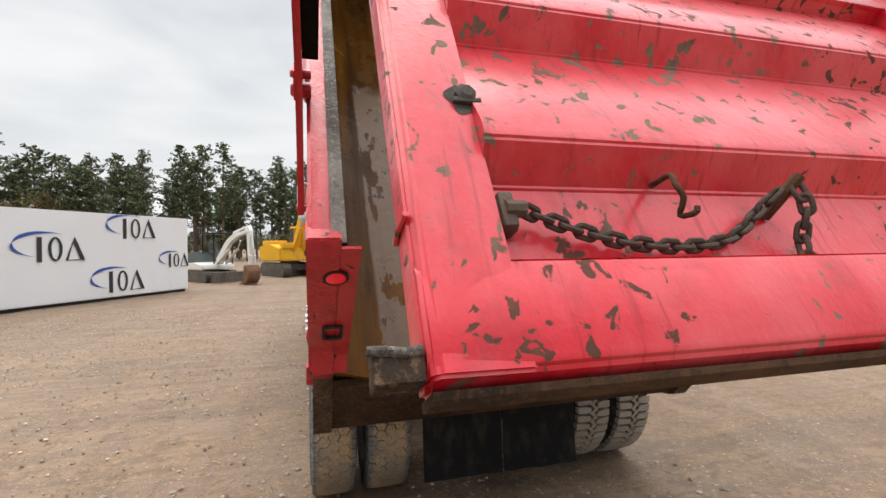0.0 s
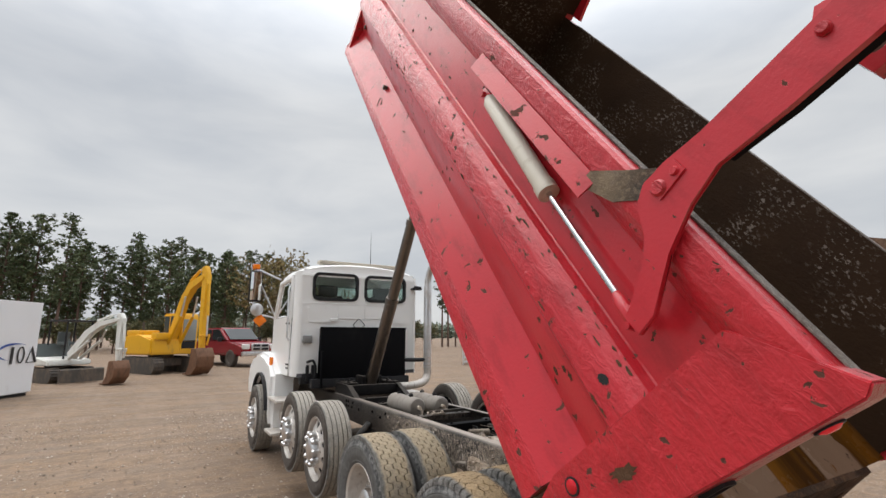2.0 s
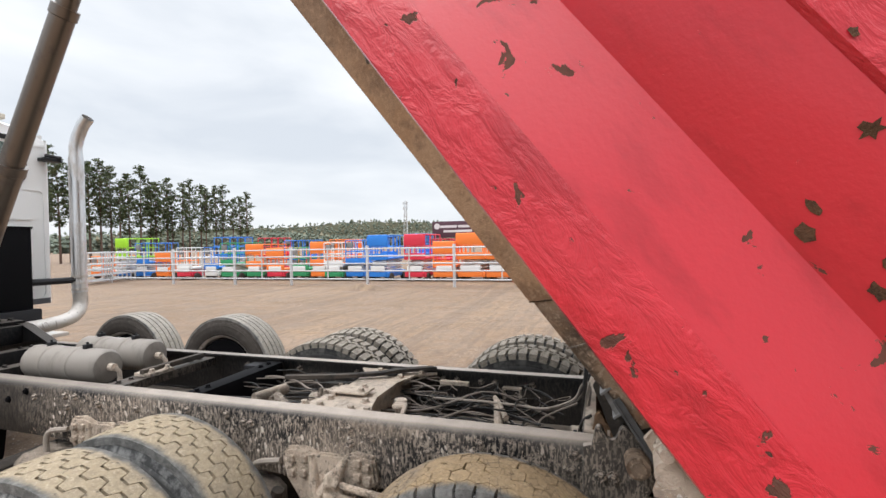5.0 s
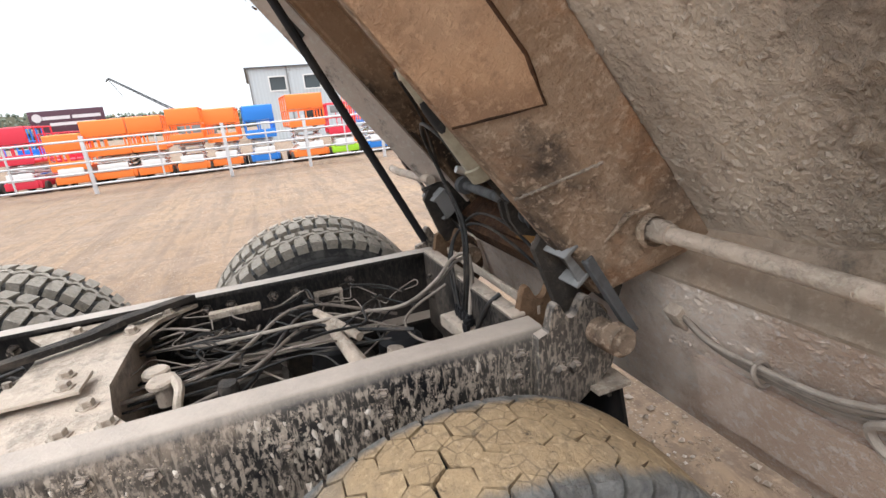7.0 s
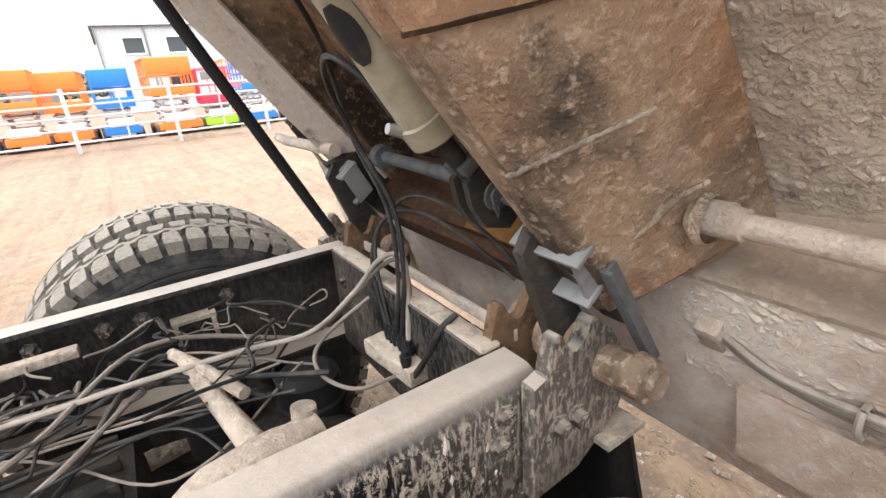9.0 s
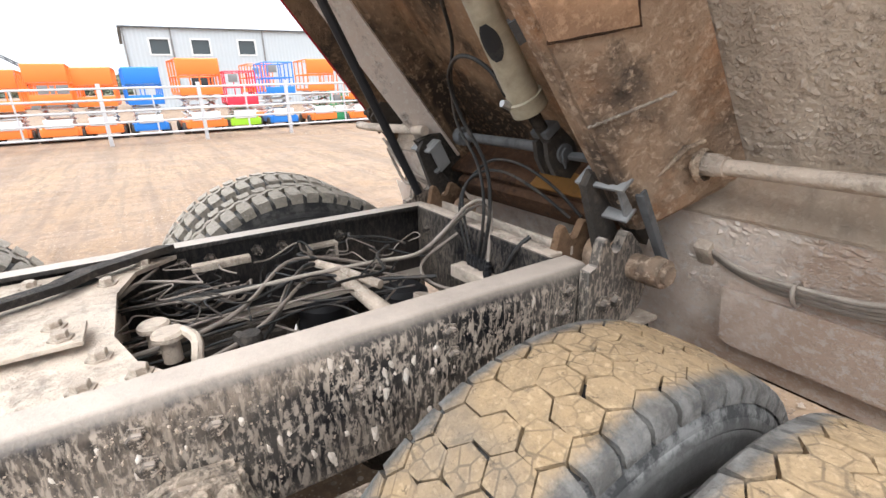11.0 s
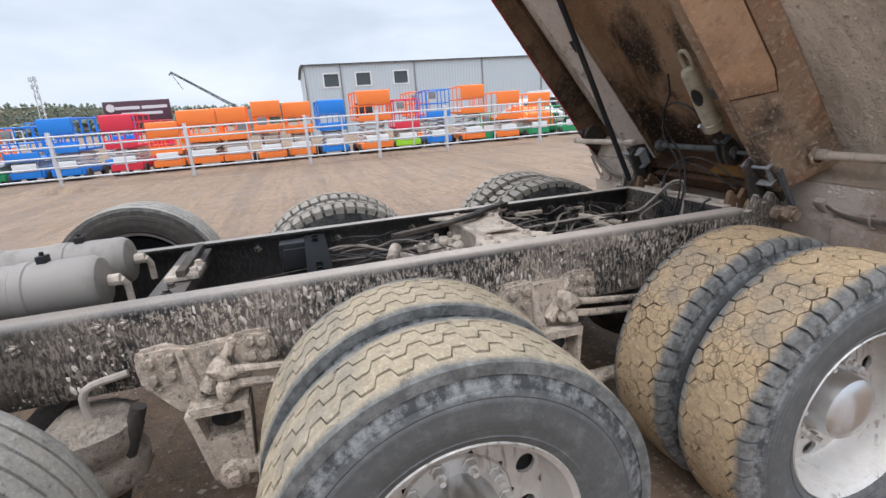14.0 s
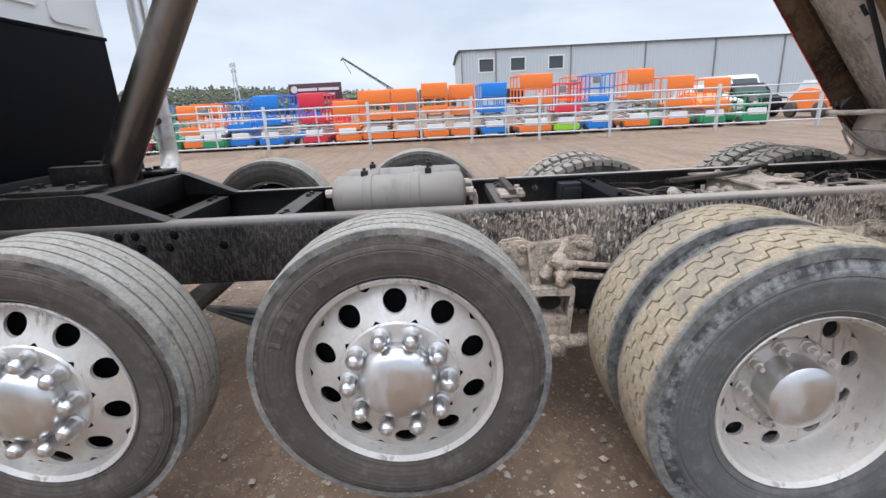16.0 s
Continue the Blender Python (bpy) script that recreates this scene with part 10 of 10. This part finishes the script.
def pickup():
    P = empty("pickup_truck", pose(1.3, 30.2, 0, 0, 0, 203) @ Matrix.Scale(1.2, 4), label="dark red pickup truck with a chrome grille", category="pickup")
    bm = bmesh.new()
    prism(bm, [(-2.8, 0.55), (-2.85, 1.12), (-0.95, 1.20), (1.45, 1.18), (2.6, 1.08), (2.78, 0.95), (2.80, 0.50)], -0.98, 0.98)
    bmesh.ops.bevel(bm, geom=list(bm.edges), offset=0.09, segments=3, affect="EDGES")
    part("body", bm, PICKUP_RED, P)
    bm = bmesh.new()
    prism(bm, [(-1.0, 1.15), (-0.85, 1.82), (0.55, 1.86), (1.45, 1.18)], -0.86, 0.86)
    bmesh.ops.bevel(bm, geom=list(bm.edges), offset=0.07, segments=3, affect="EDGES")
    part("cabin", bm, PICKUP_RED, P)
    for x in (-0.868, 0.868):
        for pane in ([(-0.85, 1.25), (-0.75, 1.74), (-0.2, 1.76), (-0.2, 1.25)], [(-0.1, 1.25), (-0.1, 1.76), (0.50, 1.76), (1.15, 1.25)]):
            bm = bmesh.new()
            prism(bm, pane, x - 0.008, x + 0.008)
            part("side_window", bm, DARK_GLASS, P)
    bm = bmesh.new()
    box(bm, (0, 0, 0), (1.5, 0.02, 0.86), 0.0, Matrix.Translation((0, 1.04, 1.54)) @ pose(0, 0, 0, 53, 0, 0))
    part("windscreen", bm, DARK_GLASS, P)
    bm = bmesh.new()
    box(bm, (0, 2.80, 0.62), (1.9, 0.14, 0.22), 0.04)
    box(bm, (0, 2.79, 0.92), (0.95, 0.08, 0.36), 0.04)
    part("grille", bm, CHROME, P)
    bm = bmesh.new()
    for x in (-0.22, 0.22):
        for z in (0.84, 1.0):
            box(bm, (x, 2.83, z), (0.36, 0.03, 0.11))
    part("grille_mesh", bm, PLASTIC, P)
    for x in (-0.74, 0.74):
        bm = bmesh.new()
        box(bm, (x, 2.74, 0.95), (0.36, 0.12, 0.24), 0.04)
        part("headlight", bm, LIFT_WHITE, P)
    bm = bmesh.new()
    lathe(bm, [(0.001, 0.10), (0.20, 0.10), (0.24, 0.13), (0.36, 0.13), (0.40, 0.10), (0.40, -0.10), (0.001, -0.10)], 26)
    w = part("wheel", bm, SIDEWALL, P, m=pose(-0.88, 1.85, 0.40))
    for x, y in ((0.88, 1.85), (-0.88, -1.8), (0.88, -1.8)):
        share(w, pose(x, y, 0.40, 0, 0, 180 if x > 0 else 0), P)
    for x in (-1.08, 1.08):
        bm = bmesh.new()
        box(bm, (x, 1.0, 1.28), (0.20, 0.10, 0.20), 0.03)
        part("mirror", bm, PLASTIC, P)


pickup()

# ---- trees and distance ----
def tuft(verts, faces, p, s, r, flat=0.6):
    """A little spray of leaf blades round p."""
    for _ in range(3):
        a = Vector((r.gauss(0, 1), r.gauss(0, 1), r.gauss(0, flat))).normalized() * s * r.uniform(0.6, 1.2)
        b = Vector((r.gauss(0, 1), r.gauss(0, 1), r.gauss(0, 1))).normalized() * s * r.uniform(0.3, 0.6)
        k = len(verts)
        verts += [tuple(p - a * 0.4), tuple(p + b), tuple(p + a), tuple(p - b * 0.6 + a * 0.3)]
        faces.append((k, k + 1, k + 2, k + 3))


def mesh_of(name, verts, faces, mat, parent):
    me = bpy.data.meshes.new(name)
    me.from_pydata(verts, [], faces)
    me.materials.append(mat)
    ob = new(name, me)
    ob.parent = parent
    return ob


def pine(seed, h, first, wide):
    """A tall plantation pine: bare lower trunk, layered limbs, ragged crown."""
    r = random.Random(seed)
    T = empty("pine_tree", label="tall dark green pine with a bare lower trunk", category="tree", group="pine belt behind the yard")
    bm = bmesh.new()
    lean = Vector((r.uniform(-0.3, 0.3), r.uniform(-0.3, 0.3), 0))
    tube(bm, [Vector((0, 0, -0.1)), lean * 0.3 + Vector((0, 0, h * 0.4)), lean + Vector((0, 0, h * 0.97))], [0.17, 0.12, 0.03], 8)
    verts, faces = [], []
    z = first
    while z < h:
        k = (z - first) / (h - first)
        reach = wide * (0.55 + 0.9 * k) * (1 - k) ** 0.55 + 0.25
        if k < 0.25:
            reach *= 0.55 + r.random() * 0.5
        for _ in range(r.choice((3, 4, 4, 5))):
            a, L = r.uniform(0, math.tau), reach * r.uniform(0.45, 1.15)
            base = lean * (z / h) + Vector((0, 0, z))
            tip = base + Vector((math.cos(a) * L, math.sin(a) * L, L * r.uniform(0.05, 0.5)))
            tube(bm, [base, tip], [0.035, 0.01], 4, caps=False)
            n = int(4 + L * 5)
            for i in range(n):
                t = r.uniform(0.35, 1.05)
                p = base.lerp(tip, t) + Vector((r.gauss(0, 0.17), r.gauss(0, 0.17), r.gauss(0.08, 0.12)))
                tuft(verts, faces, p, 0.30, r)
        z += r.uniform(0.32, 0.55)
    part("trunk", bm, BARK, T)
    mesh_of("crown", verts, faces, NEEDLES, T)
    return T


def broadleaf(seed, h, mat, label, kind="autumn_tree"):
    r = random.Random(seed)
    T = empty(kind, label=label, category="tree", group="autumn trees among the pines")
    bm = bmesh.new()
    tube(bm, [(0, 0, -0.1), (0.1, 0, h * 0.35), (0.0, 0.2, h * 0.75)], [0.16, 0.10, 0.03], 8)
    verts, faces = [], []
    for _ in range(26):
        a, z = r.uniform(0, math.tau), r.uniform(h * 0.3, h * 0.8)
        base = Vector((0, 0.05, z))
        L = h * 0.28 * (1.1 - abs(z / h - 0.5)) * r.uniform(0.6, 1.1)
        tip = base + Vector((math.cos(a) * L, math.sin(a) * L, L * r.uniform(0.5, 1.1)))
        tube(bm, [base, tip], [0.04, 0.01], 4, caps=False)
        for _ in range(26):
            p = base.lerp(tip, r.uniform(0.4, 1.1)) + Vector((r.gauss(0, 0.35), r.gauss(0, 0.35), r.gauss(0, 0.35)))
            tuft(verts, faces, p, 0.26, r, 1.0)
    part("trunk", bm, BARK, T)
    mesh_of("crown", verts, faces, mat, T)
    return T


def woods():
    r = random.Random(31)
    kinds = [pine(s, h, f, w) for s, h, f, w in ((1, 13.5, 4.0, 2.1), (2, 12.2, 3.2, 2.4), (3, 14.2, 5.2, 1.9), (4, 11.0, 2.2, 2.5), (5, 12.8, 6.0, 1.7))]
    used = set()

    def plant(i, x, y, s):
        m = pose(x, y, 0, 0, 0, r.uniform(0, 360)) @ Matrix.Scale(s, 4)
        if i in used:
            o = copy_thing(kinds[i], m)
            o.scale = (s, s, s)
        else:
            used.add(i)
            kinds[i].matrix_basis = m
    # belt ahead and to the open side: rows at 62 to 84 m
    for az in [-52 + 1.55 * k for k in range(42)]:
        for d in (64, 73, 82):
            if r.random() < 0.86 and not (9 < az < 15 and d < 70):
                a = radians(az + r.uniform(-0.7, 0.7))
                dd = d + r.uniform(-3.5, 3.5)
                plant(r.randrange(5), -2 + dd * math.sin(a), -1 + dd * math.cos(a), r.uniform(0.82, 1.06))
    # tall thin row to the far side of the cab
    for k in range(24):
        a = radians(31.0 + 0.78 * k + r.uniform(-0.2, 0.2))
        dd = 76 + 0.9 * k + r.uniform(-2, 2)
        plant(r.choice((2, 4, 2, 0)), -2 + dd * math.sin(a), -1 + dd * math.cos(a), r.uniform(0.92, 1.05) * (1 - 0.008 * k))
    leaf = [broadleaf(7, 10.5, AUTUMN, "yellowing birch at the edge of the pines"), broadleaf(9, 8.5, AUTUMN, "tan autumn tree at the edge of the pines"), broadleaf(12, 4.0, SCRUB, "low brown roadside bush", "roadside_bush")]
    spots = [(0, 60, 9.0, 1.1), (0, 64, 12.2, 1.2), (1, 58, 14.0, 1.2), (1, 60, 11.0, 1.0), (0, 62, -25, 0.75), (1, 60, -27.5, 0.8), (1, 58, -30, 0.8), (0, 66, 16.5, 1.05), (1, 72, 20.5, 1.0), (0, 74, 25, 0.9)]
    seen = set()
    for i, d, az, s in spots + [(2, 56 + r.uniform(-3, 6), -40 + 2.1 * k, r.uniform(0.45, 0.9)) for k in range(34)]:
        a = radians(az)
        m = pose(-2 + d * math.sin(a), -1 + d * math.cos(a), 0, 0, 0, r.uniform(0, 360)) @ Matrix.Scale(s, 4)
        if i in seen:
            copy_thing(leaf[i], m).scale = (s, s, s)
        else:
            seen.add(i)
            leaf[i].matrix_basis = m


woods()


def far_woods():
    """Hazy wooded ridges at the horizon, as one mass of small clumps."""
    r = random.Random(17)
    verts, faces = [], []
    for az10 in range(-600, 2400, 2):
        az = az10 / 10
        a = radians(az)
        for d, top, base in ((430, 17 + 7 * noise.noise((az * 0.05, 0, 0)) + 7 * max(0, 1 - abs(az - 60) / 16), 0), (300, 8 + 3.5 * noise.noise((az * 0.09, 3, 0)), 0)):
            n = 11
            for k in range(n):
                z = base + (top - base) * (k + 0.3) / n + r.uniform(-0.9, 0.9)
                p = Vector((d * math.sin(a) + r.uniform(-5, 5), d * math.cos(a) + r.uniform(-5, 5), z))
                s = r.uniform(0.7, 1.6)
                q = len(verts)
                for v in ((1, 0, 0), (-1, 0, 0), (0, 1, 0), (0, -1, 0), (0, 0, 1.2), (0, 0, -1)):
                    verts.append(tuple(p + Vector((v[0] * s * r.uniform(0.6, 1.2), v[1] * s * r.uniform(0.6, 1.2), v[2] * s * r.uniform(0.6, 1.1)))))
                faces += [(q, q + 2, q + 4), (q + 2, q + 1, q + 4), (q + 1, q + 3, q + 4), (q + 3, q, q + 4), (q + 2, q, q + 5), (q + 1, q + 2, q + 5), (q + 3, q + 1, q + 5), (q, q + 3, q + 5)]
    q = len(verts)
    steps = range(-600, 2401, 4)
    for az10 in steps:
        az = az10 / 10
        a, top = radians(az), 15 + 7 * noise.noise((az * 0.05, 0, 0)) + 7 * max(0, 1 - abs(az - 60) / 16) + 2.2 * noise.noise((az * 1.3, 2, 0)) + 1.2 * noise.noise((az * 3.1, 5, 0))
        verts += [(440 * math.sin(a), 440 * math.cos(a), -1), (440 * math.sin(a), 440 * math.cos(a), max(5, top)), (446 * math.sin(a), 446 * math.cos(a), -1)]
    for k in range(len(steps) - 1):
        b = q + 3 * k
        faces += [(b, b + 3, b + 4, b + 1), (b + 1, b + 4, b + 5, b + 2)]
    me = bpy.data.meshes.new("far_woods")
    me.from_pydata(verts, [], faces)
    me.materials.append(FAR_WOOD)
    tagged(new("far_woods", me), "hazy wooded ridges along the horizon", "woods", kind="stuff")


far_woods()


def mound(x, y, rx, ry, h, seed):
    bm = bmesh.new()
    n, m = 22, 8
    rings = []
    for j in range(m + 1):
        t = j / m
        rings.append([bm.verts.new((x + rx * t * math.cos(k * math.tau / n) * (1 + 0.2 * noise.noise((k, seed, 0))), y + ry * t * math.sin(k * math.tau / n), h * (1 - t * t) ** 1.5 + 0.10 * h * noise.noise((k * 0.8, j * 0.9, seed)) * (1 - t) - 0.02)) for k in range(n)])
    for a, b in zip(rings, rings[1:]):
        for k in range(n):
            bm.faces.new((a[k], a[(k + 1) % n], b[(k + 1) % n], b[k]))
    bmesh.ops.remove_doubles(bm, verts=bm.verts, dist=0.001)
    tagged(part("dirt_mound", bm, DIRT), "low heap of dirt and gravel by the fence", "mound")


mound(13.9, 8.3, 0.6, 1.5, 0.22, 1)
mound(14.3, -4.4, 0.5, 1.2, 0.16, 4)
mound(15.8, -1.7, 0.5, 1.0, 0.14, 6)
